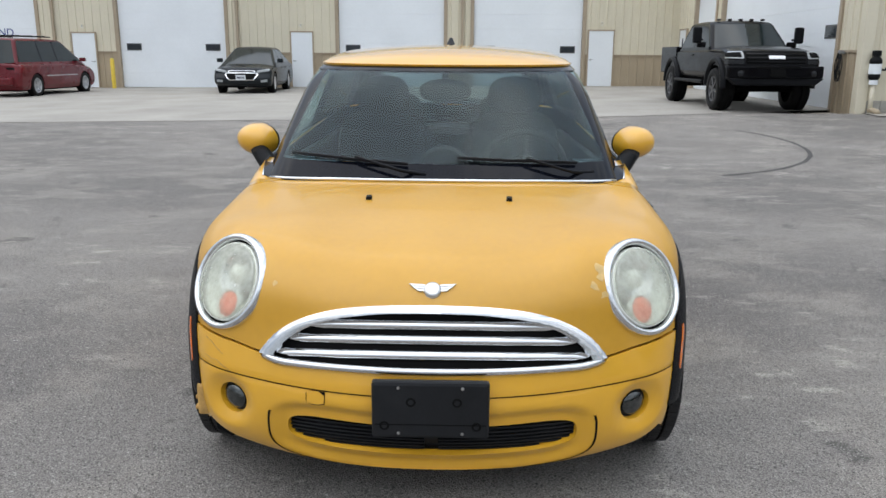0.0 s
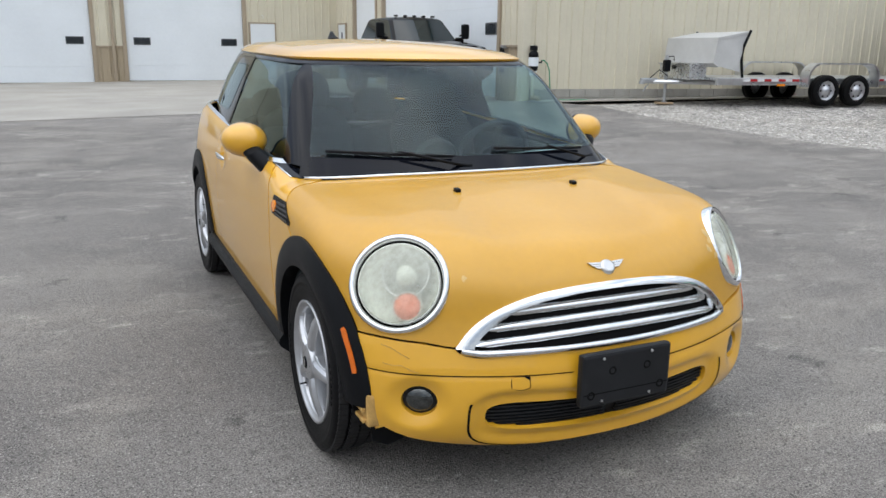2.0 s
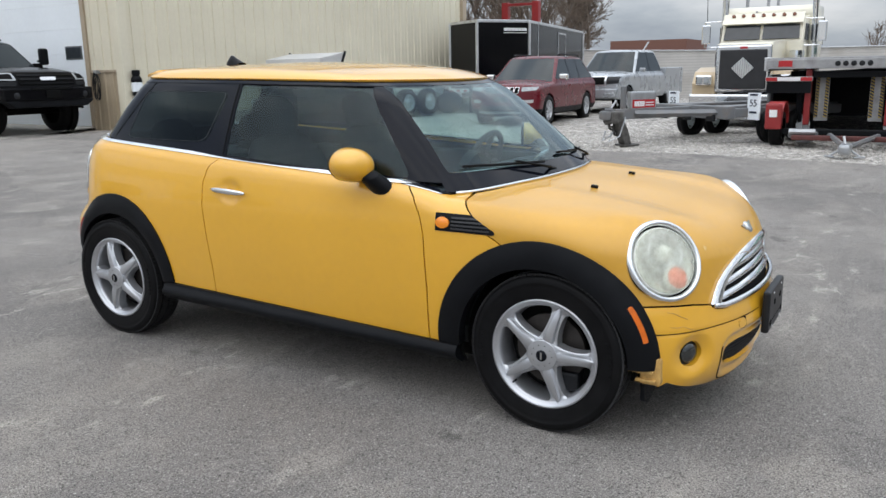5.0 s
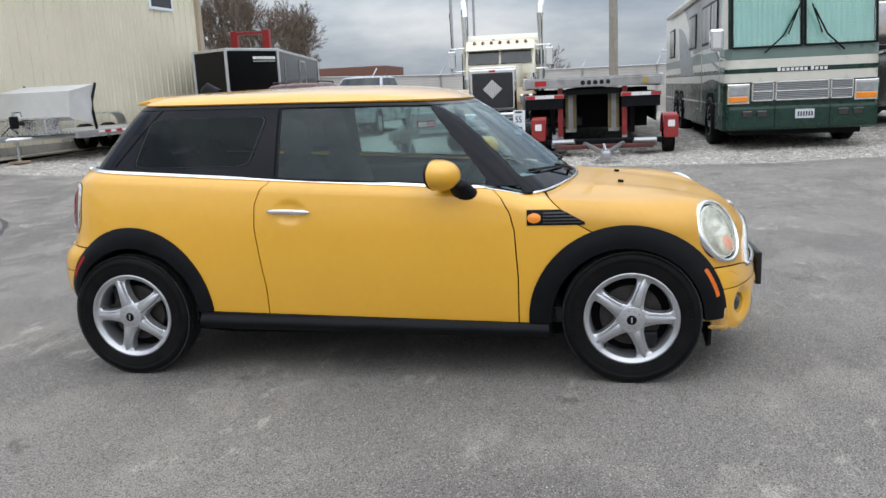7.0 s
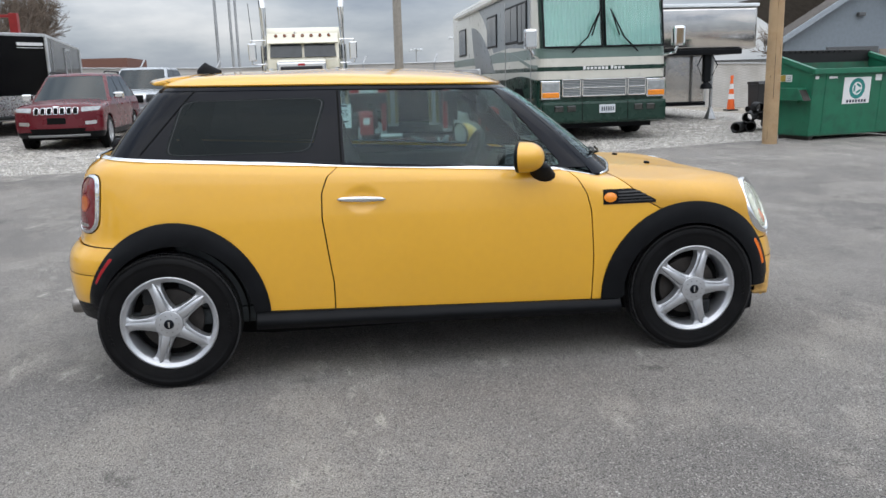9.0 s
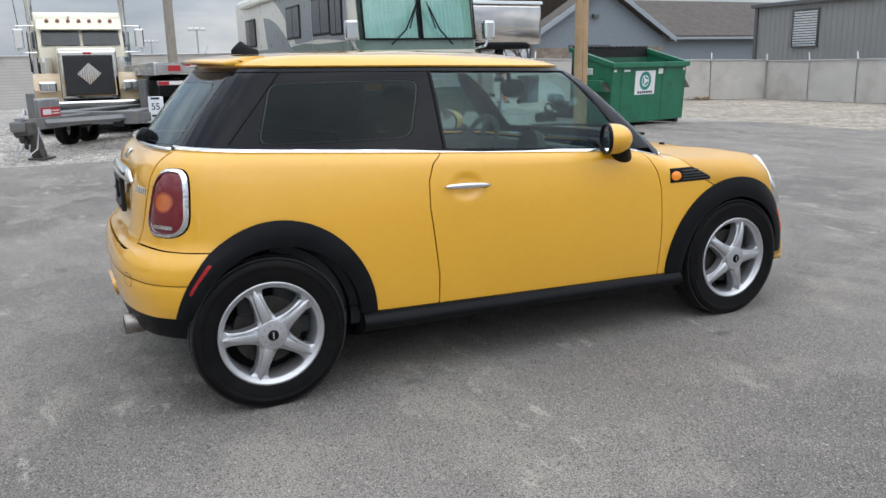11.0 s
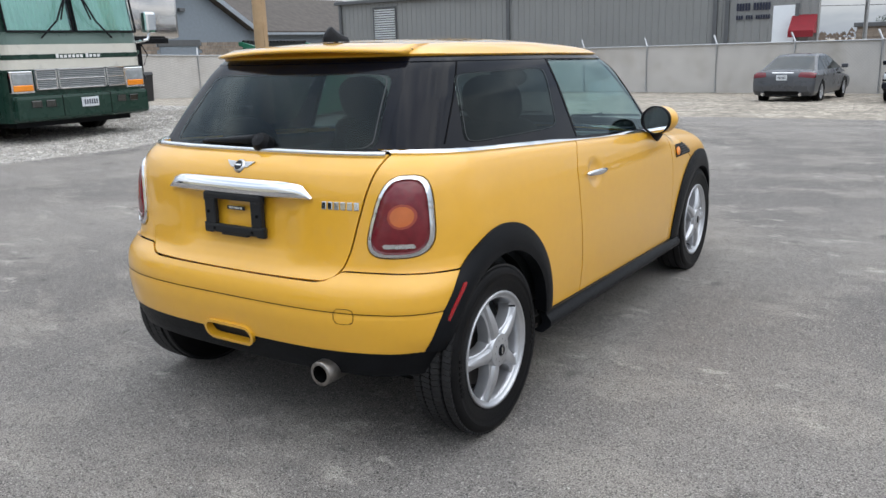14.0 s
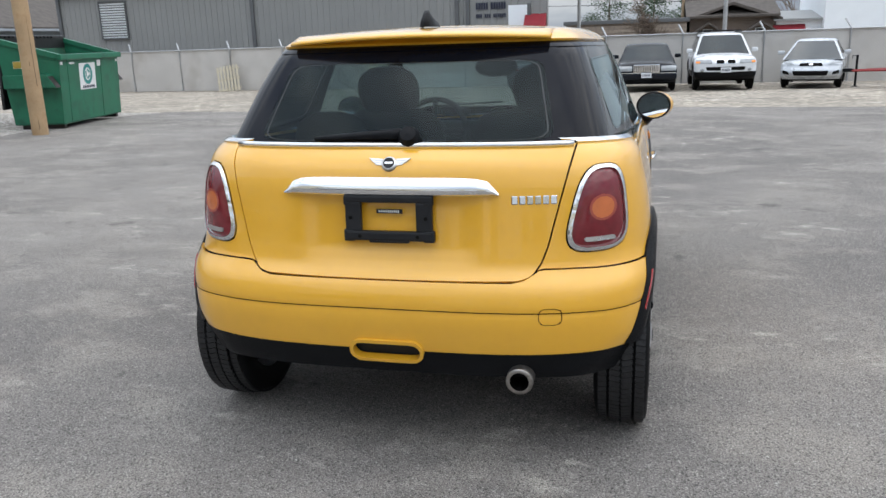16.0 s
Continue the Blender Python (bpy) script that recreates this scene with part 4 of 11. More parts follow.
def rear_clear(p):
    half = 0.505 - (p[:, 2] - 1.05) * 0.25
    r = ((np.abs(p[:, 0]) / half) ** 12 + (np.abs(p[:, 2] - 1.162) / 0.124) ** 12) ** (1 / 12)
    return np.minimum((1 - r) * 0.12, p[:, 1] - 1.0)


pillars = below.keep(lambda p: p[:, 2] - belt(p, 0.002)).keep(NO(on_front, 0)).keep(NO(on_rear, 0)).keep(NO(door_glass, 0)).keep(NO(quarter_clear, 0))
pillars.keep(lambda p: np.where((p[:, 1] < -0.2) & (np.abs(p[:, 0]) < 0.5), -1.0, 1.0)).part("window_pillar_band", M_BLACKGLOSS, car, 0.0, 0.012, "gloss black pillars and glass border")
glass_rim = lambda p: np.minimum(on_front(p) - 0.022, p[:, 2] - 0.948)
windscreen = below.keep(on_front).keep(lambda p: p[:, 2] - 0.865).keep(glass_rim).part("windscreen", G_CLEAR, car, 0.002, 0, "clear windscreen")
below.keep(on_front).keep(lambda p: p[:, 2] - 0.865).keep(NO(glass_rim, 0)).part("windscreen_border", M_BLACKGLOSS, windscreen, 0.001, 0.006, "black painted glass border")
rear_window = below.keep(on_rear).keep(rear_clear).part("rear_window", G_REAR, car, 0.001, 0, "tinted rear window")
below.keep(on_rear).keep(NO(rear_clear, 0)).part("rear_window_border", M_BLACKGLOSS, rear_window, 0.001, 0.006)
for sign in (-1, 1):
    half = lambda p, s=sign: s * p[:, 0]
    below.keep(half).keep(door_glass).part("door_window", G_DOOR, car, -0.003, 0, "door glass")
    below.keep(half).keep(quarter_clear).part("quarter_window", G_TINT, car, 0.001, 0, "tinted rear side window")
for ob in car.children:
    if ob.name.startswith(("windscreen", "rear_window", "door_window", "quarter_window")) and "border" not in ob.name:
        ob.visible_shadow = False
foot_line = lambda p: 0.770 - np.abs(p[:, 0]) + p[:, 2] - belt(p)
for sign in (-1, 1):
    foot = body.keep(lambda p: sign * p[:, 0] - 0.55).keep(lambda p: p[:, 1] + 0.985 - 0.36 * p[:, 0] ** 2 - np.maximum(np.abs(p[:, 0]) - 0.60, 0) ** 2 * 2.2).keep(lambda p: -0.56 - p[:, 1]).keep(foot_line).keep(lambda p: p[:, 2] - 0.80)
    foot.part("pillar_foot", M_BLACKGLOSS, car, 0.004, 0.004)
# chrome belt line all round
for sign in (-1, 1):
    strip = body.keep(lambda p: sign * p[:, 0] - 0.2).keep(lambda p: p[:, 1] + 0.90).keep(lambda p: p[:, 2] - belt(p, -0.008)).keep(lambda p: belt(p, 0.002) - p[:, 2]).keep(lambda p: np.where((p[:, 1] > 1.5) & (np.abs(p[:, 0]) < 0.575), -1.0, 1.0))
    strip.part("belt_trim", M_CHROME, car, 0.006, 0.012, "thin chrome belt strip")


def wheel(at_m):
    """A wheel with a five-spoke alloy rim, axis along local z pointing outwards."""
    e = mesh_part("wheel", [(0.05, 0, -0.05), (-0.05, 0.03, -0.05), (-0.05, -0.03, -0.05)], [(0, 1, 2)], M_GAP, car)
    e.matrix_local = at_m
    prof = [(0.205, -0.165), (0.225, -0.172), (0.255, -0.178), (0.285, -0.172), (0.298, -0.158), (0.303, -0.14)]
    for k, zc in enumerate((-0.125, -0.0875, -0.05)):
        prof += [(0.3055, zc - 0.015), (0.306, zc - 0.005), (0.302, zc - 0.004), (0.302, zc + 0.004), (0.306, zc + 0.005)]
    prof += [(0.305, -0.024), (0.303, -0.010), (0.294, -0.001), (0.282, 0.001), (0.278, 0.002), (0.274, 0.0025), (0.272, 0.0005), (0.258, 0.002), (0.25, 0.0), (0.235, -0.002), (0.218, -0.006), (0.207, -0.012)]
    tyre = part("tyre", lathe(prof, None, 96), M_TYRE, e, "black road tyre", True)
    blocks = bmesh.new()
    for k in range(92):
        a = 2 * math.pi * k / 92
        for zc, tilt, hz, r in ((-0.147, 8, 0.013, 0.3075), (-0.107, -14, 0.017, 0.3125), (-0.068, 14, 0.017, 0.3125), (-0.026, -8, 0.015, 0.3100)):
            m = Matrix.Rotation(a + (0.017 if tilt > 0 else 0), 4, "Z") @ Matrix.Translation((r, 0, zc)) @ Matrix.Rotation(radians(tilt), 4, "X")
            add_box(blocks, (-0.008, -0.0093, -hz), (0.0, 0.0093, hz), 0, m)
    part("tread", blocks, M_TREAD, tyre)
    # raised sidewall marks
    for a0 in (80, 258):
        for k in range(7):
            m = Matrix.Rotation(radians(a0 + 4.6 * k), 4, "Z") @ Matrix.Translation((0.262, 0, 0.0018))
            part("sidewall_mark", box((-0.007, -0.006, -0.001), (0.007, 0.006, 0.0022), 0, m), M_TYRE, tyre)
    rim = part("rim", lathe([(0.207, -0.16), (0.20, -0.15), (0.180, -0.12), (0.181, -0.06), (0.184, -0.030), (0.189, -0.016), (0.193, -0.012), (0.199, -0.011), (0.2025, -0.004), (0.208, 0.000), (0.2145, -0.003), (0.2125, -0.012), (0.206, -0.014)], None, 96), M_ALLOY, e, "silver alloy rim", True)
    # black disc added behind the spokes as the wheel's dark, shaded inside
    part("wheel_back", lathe([(0.182, -0.118), (0.10, -0.112), (0.0, -0.11)], None, 40), M_GAP, e)
    stations = [(0.044, 0.046, 0.004, 0.35), (0.062, 0.038, 0.008, 0.55), (0.080, 0.032, 0.010, 0.66), (0.105, 0.0275, 0.009, 0.72), (0.13, 0.0255, 0.006, 0.70), (0.152, 0.0255, 0.002, 0.62), (0.170, 0.028, -0.003, 0.48), (0.182, 0.034, -0.007, 0.28), (0.192, 0.046, -0.010, 0.12), (0.198, 0.058, -0.011, 0.05)]
    for k in range(5):
        bm = bmesh.new()
        rows = []
        for r, hw, top, ridge in stations:
            low = top - 0.014 if 0.05 < r < 0.185 else top - 0.003
            w = hw * ridge
            half_sec = [(hw * 1.04, low - 0.045), (hw * 1.01, low - 0.010), (hw * 0.985, low - 0.003), (hw * 0.94, low), (max(w * 1.08, 0.004), low + 0.0005), (w * 0.95, low + (top - low) * 0.45), (w * 0.78, top - 0.0015), (w * 0.4, top + 0.001)]
            sec = [(-x, z) for x, z in half_sec] + [(0, top + 0.0015)] + half_sec[::-1]
            rows.append([bm.verts.new((math.sqrt(max(r * r - x * x, 1e-6)) if r > 0.16 else r, x, z - 0.002)) for x, z in sec])
        for a, b in zip(rows, rows[1:]):
            for i in range(len(a) - 1):
                bm.faces.new((a[i], b[i], b[i + 1], a[i + 1]))
            for i in (2, 4, 6, 10, 12, 14):
                bm.edges.get((a[i], b[i])).smooth = False
        bmesh.ops.transform(bm, matrix=Matrix.Rotation(2 * math.pi * k / 5 + radians(90), 4, "Z"), verts=bm.verts)
        part("spoke", bm, M_ALLOY, rim, "", True)
    part("hub", lathe([(0.055, 0.008), (0.0585, 0.0085), (0.0605, 0.005), (0.061, -0.006), (0.064, -0.007), (0.068, -0.005), (0.072, -0.05)], None, 48), M_ALLOY, rim, "", True)
    part("hub_cover", lathe([(0.0, 0.013), (0.024, 0.013), (0.030, 0.0115), (0.040, 0.0105), (0.055, 0.008)], None, 48), M_ALLOY, rim, "domed silver hub cover", True)
    part("hub_cap", lathe([(0.0, 0.0165), (0.019, 0.0165), (0.0225, 0.0125)], None, 30), M_BLACKGLOSS, rim, "black centre cap", True)
    part("emblem", box((-0.013, -0.0032, 0.0162), (0.013, 0.0032, 0.0175), 0.0005), M_SATIN, rim)
    part("brake_disc", lathe([(0.03, -0.075), (0.14, -0.075), (0.14, -0.095), (0.03, -0.095)], None, 40), M_RUST, e, "rusty brake disc")
    part("caliper", box((0.075, 0.02, -0.125), (0.15, 0.12, -0.055), 0.012), M_PLASTIC, e)
    for k in range(10):
        a = radians(18 + 36 * k)
        part("cover_dimple", lathe([(0.0, 0.0108), (0.0022, 0.0106), (0.0026, 0.0085)], Matrix.Translation((0.041 * math.cos(a), 0.041 * math.sin(a), 0.0)), 6), M_PLASTIC, rim)
    part("valve", tube([(0.128, -0.118, -0.02), (0.131, -0.121, 0.004)], 0.0035, 6), M_PLASTIC, rim)
    return e


for sign in (-1, 1):
    for yc in (YF, YR):
        spin = radians(180 if yc < 0 else 0)
        wheel(Matrix.Translation((sign * 0.815, yc, TYRE_R - 0.004)) @ Matrix.Rotation(radians(90 * sign), 4, "Y") @ Matrix.Rotation(spin, 4, "Z"))

# ---- details of the hatchback ----
from mathutils.bvhtree import BVHTree

body_tree = BVHTree.FromPolygons([tuple(v) for v in body.v], [f for f in body.f])
cabin_tree = BVHTree.FromPolygons([tuple(v) for v in cabin.v], [f for f in cabin.f])


def on_shell(tree, origin, way):
    """Where a ray meets a shell, with the outward normal."""
    hit, n, _, _ = tree.ray_cast(Vector(origin), Vector(way).normalized())
    return (hit, n if n.dot(Vector(way)) < 0 else -n) if hit else (Vector(origin), -Vector(way))


def seat_frame(hit, n, up=(0, 0, 1)):
    """A frame at a surface point: z out of the surface, y as near up as can be."""
    z = n.normalized()
    x = Vector(up).cross(z).normalized()
    y = z.cross(x)
    return Matrix(((x.x, y.x, z.x, hit.x), (x.y, y.y, z.y, hit.y), (x.z, y.z, z.z, hit.z), (0, 0, 0, 1)))


def shell_part(name, bm, mat, frame_m, parent=car, label="", smooth=False):
    bmesh.ops.transform(bm, matrix=frame_m, verts=bm.verts)
    return part(name, bm, mat, parent, label, smooth)


# roof spoiler above the rear window
rows = []
for k, x in enumerate(np.linspace(-0.465, 0.465, 29)):
    zt = float(np.interp(1.2, ROOF_Y, ROOF_Z)) + 0.013 - 0.07 * x * x
    tip_y = 1.355 - 0.40 * x * x
    drop = 0.015
    rows.append([(x, 1.10, zt + 0.006), (x, 1.18, zt + 0.003), (x, tip_y - 0.05, zt - drop * 0.5), (x, tip_y - 0.012, zt - drop), (x, tip_y, zt - drop - 0.010), (x, tip_y - 0.012, zt - drop - 0.016), (x, tip_y - 0.12, zt - drop - 0.010), (x, 1.17, zt - 0.035)])
n = len(rows[0])
mesh_part("roof_spoiler", [p for r in rows for p in r], [(i * n + j, i * n + (j + 1) % n, (i + 1) * n + (j + 1) % n, (i + 1) * n + j) for i in range(len(rows) - 1) for j in range(n)] + [tuple(range(n))[::-1], tuple((len(rows) - 1) * n + j for j in range(n))], M_YELLOW, car, "yellow roof spoiler over the rear window", True)
# roof aerial
rows = []
for k in range(9):
    t = k / 8
    rows.append([(s * 0.032 * math.sqrt(max(0.0, 1 - t ** 2.2)), 1.02 + 0.12 * t + 0.015 * math.sin(t * 3.1), 1.402 + 0.0 * s + h) for s, h in ((-1, 0.0), (-0.75, 0.03 * (1 - abs(t - 0.45))), (-0.3, 0.058 * (1 - 1.4 * abs(t - 0.5))), (0.3, 0.058 * (1 - 1.4 * abs(t - 0.5))), (0.75, 0.03 * (1 - abs(t - 0.45))), (1, 0.0))])
mesh_part("aerial", [p for r in rows for p in r], [(i * 6 + j, (i + 1) * 6 + j, (i + 1) * 6 + j + 1, i * 6 + j + 1) for i in range(8) for j in range(5)], M_CLAD, car, "black fin aerial", True)
# chrome strip below the windscreen and the rear window
pts = []
for x in np.linspace(-0.695, 0.695, 41):
    y = -0.990 + 0.36 * x * x + max(0.0, abs(x) - 0.60) ** 2 * 2.2
    hit, nrm = on_shell(body_tree, (x, y, 1.6), (0, 0, -1))
    pts.append(hit + nrm * 0.006)
for s in (-1, 1):
    run = []
    for y in (-0.755, -0.73, -0.70, -0.66, -0.62, -0.58):
        hit, nrm = on_shell(body_tree, (s * 1.36, y, float(np.interp(y, BELT_Y, BELT_Z)) + 0.588), (-s, 0, -1))
        run.append(hit + nrm * 0.001)
    part("pillar_strip", tube(run, 0.004, 6), M_CHROME, car, "thin chrome strip", True)
part("windscreen_trim", tube(pts, 0.007, 8), M_CHROME, car, "thin chrome strip", True)
pts = []
for x in np.linspace(-0.565, 0.565, 31):
    hit, nrm = on_shell(body_tree, (x, 3, 1.029), (0, -1, 0))
    pts.append(hit + nrm * 0.007)
part("rear_window_trim", tube(pts, 0.010, 8), M_CHROME, car, "thin chrome strip", True)
# black scuttle panel between bonnet and windscreen
verts, faces = [], []
xs = np.linspace(-0.66, 0.66, 35)
for x in xs:
    base = -0.978 + 0.36 * x * x + max(0.0, abs(x) - 0.60) ** 2 * 2.2
    for d, lift in ((0.0, 0.004), (0.05, 0.006), (0.12, 0.010), (0.18, 0.0)):
        hit, nrm = on_shell(body_tree, (x, base + d, 1.6), (0, 0, -1))
        verts.append(hit + Vector((0, 0, lift)))
for i in range(len(xs) - 1):
    for j in range(3):
        faces.append((i * 4 + j, (i + 1) * 4 + j, (i + 1) * 4 + j + 1, i * 4 + j + 1))
mesh_part("scuttle_panel", verts, faces, M_CLAD, car, "black plastic scuttle panel", True)
# wipers
for x0, x1, x_pivot in ((-0.60, -0.13, -0.06), (0.06, 0.53, 0.60)):
    blade = []
    for x in np.linspace(x0, x1, 9):
        hit, nrm = on_shell(cabin_tree, (x, -3.0, 0.962 - 0.022 * (x - x0) / (x1 - x0)), (0, 1, 0))
        blade.append(hit + nrm * 0.014)
    w_part = part("wiper", tube(blade, 0.0065, 6), M_CLAD, car, "black wiper", True)
    arm = []
    hit0, _ = on_shell(body_tree, (x_pivot, -0.90 + 0.36 * x_pivot ** 2, 1.6), (0, 0, -1))
    mid = (blade[4] + blade[5]) / 2
    for t in np.linspace(0, 1, 7):
        q = hit0.lerp(mid, t)
        hit, nrm = on_shell(cabin_tree, (q.x, -3.0, max(q.z, 0.915)), (0, 1, 0))
        arm.append(Vector((q.x, min(q.y, hit.y) if t < 0.2 else hit.y - 0.028, max(q.z, 0.9) + 0.012)))
    part("wiper_arm", tube(arm, 0.008, 6, r2=0.005), M_CLAD, w_part, "", True)
    part("wiper_pivot", lathe([(0.0, 0.03), (0.016, 0.028), (0.02, 0.0)], Matrix.Translation(hit0 + Vector((0, 0, 0.0))), 12), M_CLAD, w_part)
# washer nozzles
for s in (-1, 1):
    hit, nrm = on_shell(body_tree, (0.2475 * s, -1.21, 1.6), (0, 0, -1))
    shell_part("washer_nozzle", box((-0.010, -0.014, -0.004), (0.010, 0.014, 0.012), 0.004), M_CLAD, seat_frame(hit, nrm, (0, 1, 0)))


def winged_emblem(hit, nrm, dark):
    """A round badge with two wings, as a plain shape."""
    fm = seat_frame(hit, nrm)
    badge = shell_part("emblem", lathe([(0.0, 0.010), (0.018, 0.010), (0.024, 0.007), (0.026, 0.0)], None, 28), M_SATIN, fm, car, "silver winged badge", True)
    shell_part("badge_centre", lathe([(0.0, 0.0112), (0.018, 0.0110), (0.0185, 0.009)], None, 24), M_PLASTIC if dark else M_SATIN, fm, badge)
    for s in (-1, 1):
        for k, (top, length) in enumerate(((0.016, 0.068), (0.008, 0.060), (0.0, 0.050))):
            shell_part("wing", prism([(s * 0.022, top - 0.006), (s * 0.022, top + 0.0005), (s * length, top + 0.003), (s * (length - 0.008), top - 0.004)], "z", 0.0, 0.006), M_SATIN, fm, badge)
    if dark:
        shell_part("badge_bar", box((-0.013, -0.003, 0.0113), (0.013, 0.003, 0.0122)), M_CHROME, fm, badge)


hit, nrm = on_shell(body_tree, (0, -3, 0.703), (0, 1, 0))
winged_emblem(hit, nrm, False)
hit, nrm = on_shell(body_tree, (0, 3, 0.982), (0, -1, 0))
winged_emblem(hit, nrm, True)
# rounded lower bar of the grille
pts = []
for x in np.linspace(-0.497, 0.497, 41):
    hit, nrm = on_shell(body_tree, (x, -3, 0.4855 - 0.004 * (x / 0.5) ** 2 + 0.012 * max(0.0, abs(x) - 0.44) / 0.06), (0, 1, 0))
    pts.append(hit + nrm * 0.006)
part("lower_bar", tube(pts, 0.0115, 10), M_CHROME, grille, "", True)
# front plate carrier
plate = part("plate_carrier", box((-0.166, -1.9220, 0.306), (0.166, -1.8920, 0.476), 0.010), M_PLASTIC, car, "black empty number plate carrier")
for x, z in ((-0.055, 0.416), (0.075, 0.416), (-0.13, 0.344), (0.13, 0.344)):
    part("plate_hole", lathe([(0.0, -0.001), (0.007, -0.001), (0.012, 0.002), (0.014, 0.0)], Matrix.Translation((x, -1.9222, z)) @ Matrix.Rotation(radians(90), 4, "X"), 12), M_GAP, plate)
for x, z in ((-0.09, 0.459), (0.09, 0.459), (-0.09, 0.322), (0.09, 0.322)):
    part("plate_screw", lathe([(0.0, 0.003), (0.004, 0.003), (0.005, 0.0)], Matrix.Translation((x, -1.9220, z)) @ Matrix.Rotation(radians(90), 4, "X"), 8), M_SATIN, plate)
part("plate_crease", box((-0.158, -1.9235, 0.3475), (0.158, -1.9210, 0.3495)), M_GAP, plate)
# towing eye covers
body.keep(lambda p: 0.026 - np.maximum(np.abs(p[:, 0] + 0.335), np.abs(p[:, 2] - 0.393) * 1.4)).keep(lambda p: -1.5 - p[:, 1]).part("towing_cover", M_YELLOW, car, 0.0055, 0.004)
# intake honeycomb
for k in range(7):
    z = 0.218 + 0.0145 * k
    for s in (-1, 1):
        half_in = body.keep(lambda p: s * p[:, 0] - 0.02).keep(lambda p: intake_edge(p, 0.0)).keep(lambda p: p[:, 2] - z + 0.0025).keep(lambda p: z + 0.0025 - p[:, 2])
        if len(half_in.f):
            half_in.part("intake_bar", M_PLASTIC, car, -0.032, 0.01)
# chin lip under the front bumper
lip = outside_arches.keep(lambda p: 0.164 - p[:, 2]).keep(lambda p: p[:, 2] - 0.138).keep(lambda p: -1.5 - p[:, 1]).part("front_lip", M_CLAD, car, -0.004, 0.02)
# side indicators with vents, handles, markers, mirrors
for s in (-1, 1):
    wing_skin = body.keep(lambda p: s * p[:, 0])
    vent_top = lambda p: np.interp(p[:, 1], [-1.04, -0.925, -0.76], [0.752, 0.812, 0.814]) - p[:, 2]
    vent = wing_skin.keep(lambda p: p[:, 1] + 1.03).keep(lambda p: -0.772 - p[:, 1]).keep(lambda p: p[:, 2] - 0.745).keep(vent_top).part("wing_vent", M_CLAD, car, 0.003, 0.006, "black slatted wing vent")
    for k in range(4):
        zz = 0.757 + 0.0135 * k
        wing_skin.keep(lambda p: p[:, 1] + 1.01).keep(lambda p: -0.845 - p[:, 1]).keep(vent_top).keep(lambda p: p[:, 2] - zz + 0.003).keep(lambda p: zz + 0.003 - p[:, 2]).part("slat", M_SLAT, vent, 0.009, 0.005)
    body.keep(lambda p: s * p[:, 0]).keep(lambda p: 1 - np.hypot((p[:, 1] + 0.805) / 0.031, (p[:, 2] - 0.777) / 0.022)).part("side_indicator", M_ORANGE, car, 0.008, 0.006, "round amber side indicator", swell=lambda p: 0.006 * np.clip(1 - np.hypot((p[:, 1] + 0.805) / 0.031, (p[:, 2] - 0.777) / 0.022), 0, 1))
    # door handle with its pressed cup
    pts = []
    for t in np.linspace(-1, 1, 13):
        hit, nrm = on_shell(body_tree, (s * 2, 0.352 + 0.108 * t, 0.825 + 0.004 * t), (-s, 0, 0))
        pts.append(hit + nrm * (0.012 + 0.014 * (1 - t * t)))
    bm = bmesh.new()
    rings = []
    for q, t in zip(pts, np.linspace(-1, 1, 13)):
        w = 0.005 + 0.009 * math.sqrt(max(0.0, 1 - t * t))
        rings.append([bm.verts.new(q + Vector((s * 0.006 * math.cos(a), 0, w * math.sin(a)))) for a in np.linspace(0, 2 * math.pi, 9)[:-1]])
    for a, b in zip(rings, rings[1:]):
        for k in range(8):
            bm.faces.new((a[k], a[(k + 1) % 8], b[(k + 1) % 8], b[k]))
    bm.faces.new(rings[0]), bm.faces.new(rings[-1][::-1])
    bmesh.ops.recalc_face_normals(bm, faces=bm.faces[:])
    part("door_handle", bm, M_CHROME, car, "chrome bow door handle", True)
    # markers on the arch cladding
    for yc, mat, word in ((YF, M_MARKER, "amber side marker"), (YR, M_REFLECT, "red side reflector")):
        ang = lambda p: np.degrees(np.arctan2(p[:, 2] - 0.305, (p[:, 1] - yc) * (-1 if yc < 0 else 1)))
        lo, hi = (15, 36) if yc < 0 else (35, 56)
        body.keep(lambda p: s * p[:, 0] - 0.3).keep(lambda p: np.minimum(np.minimum(ang(p) - lo, hi - ang(p)) * 0.007, 0.0115 - np.abs(arch_r(p, yc) - 0.402))).part("side_marker", mat, car, 0.018, 0.012, word)
    # mirror
    base, nrm = on_shell(body_tree, (s * 2, -0.50, 0.90), (-s, 0, 0))
    stalk = bmesh.new()
    for (cx, cy, cz, rx, ry), (dx, dy, dz, qx, qy) in (((s * 0.770, -0.50, 0.885, 0.035, 0.065), (s * 0.825, -0.46, 0.945, 0.030, 0.045)), ((s * 0.825, -0.46, 0.945, 0.030, 0.045), (s * 0.845, -0.43, 0.965, 0.026, 0.035))):
        lo_ring = [stalk.verts.new((cx + rx * math.cos(a), cy + ry * math.sin(a), cz - s * rx * 0.6 * math.cos(a))) for a in np.linspace(0, 2 * math.pi, 15)[:-1]]
        hi_ring = [stalk.verts.new((dx + qx * math.cos(a), dy + qy * math.sin(a), dz - s * qx * 0.6 * math.cos(a))) for a in np.linspace(0, 2 * math.pi, 15)[:-1]]
        for k in range(14):
            stalk.faces.new((lo_ring[k], lo_ring[(k + 1) % 14], hi_ring[(k + 1) % 14], hi_ring[k]))
    bmesh.ops.recalc_face_normals(stalk, faces=stalk.faces[:])
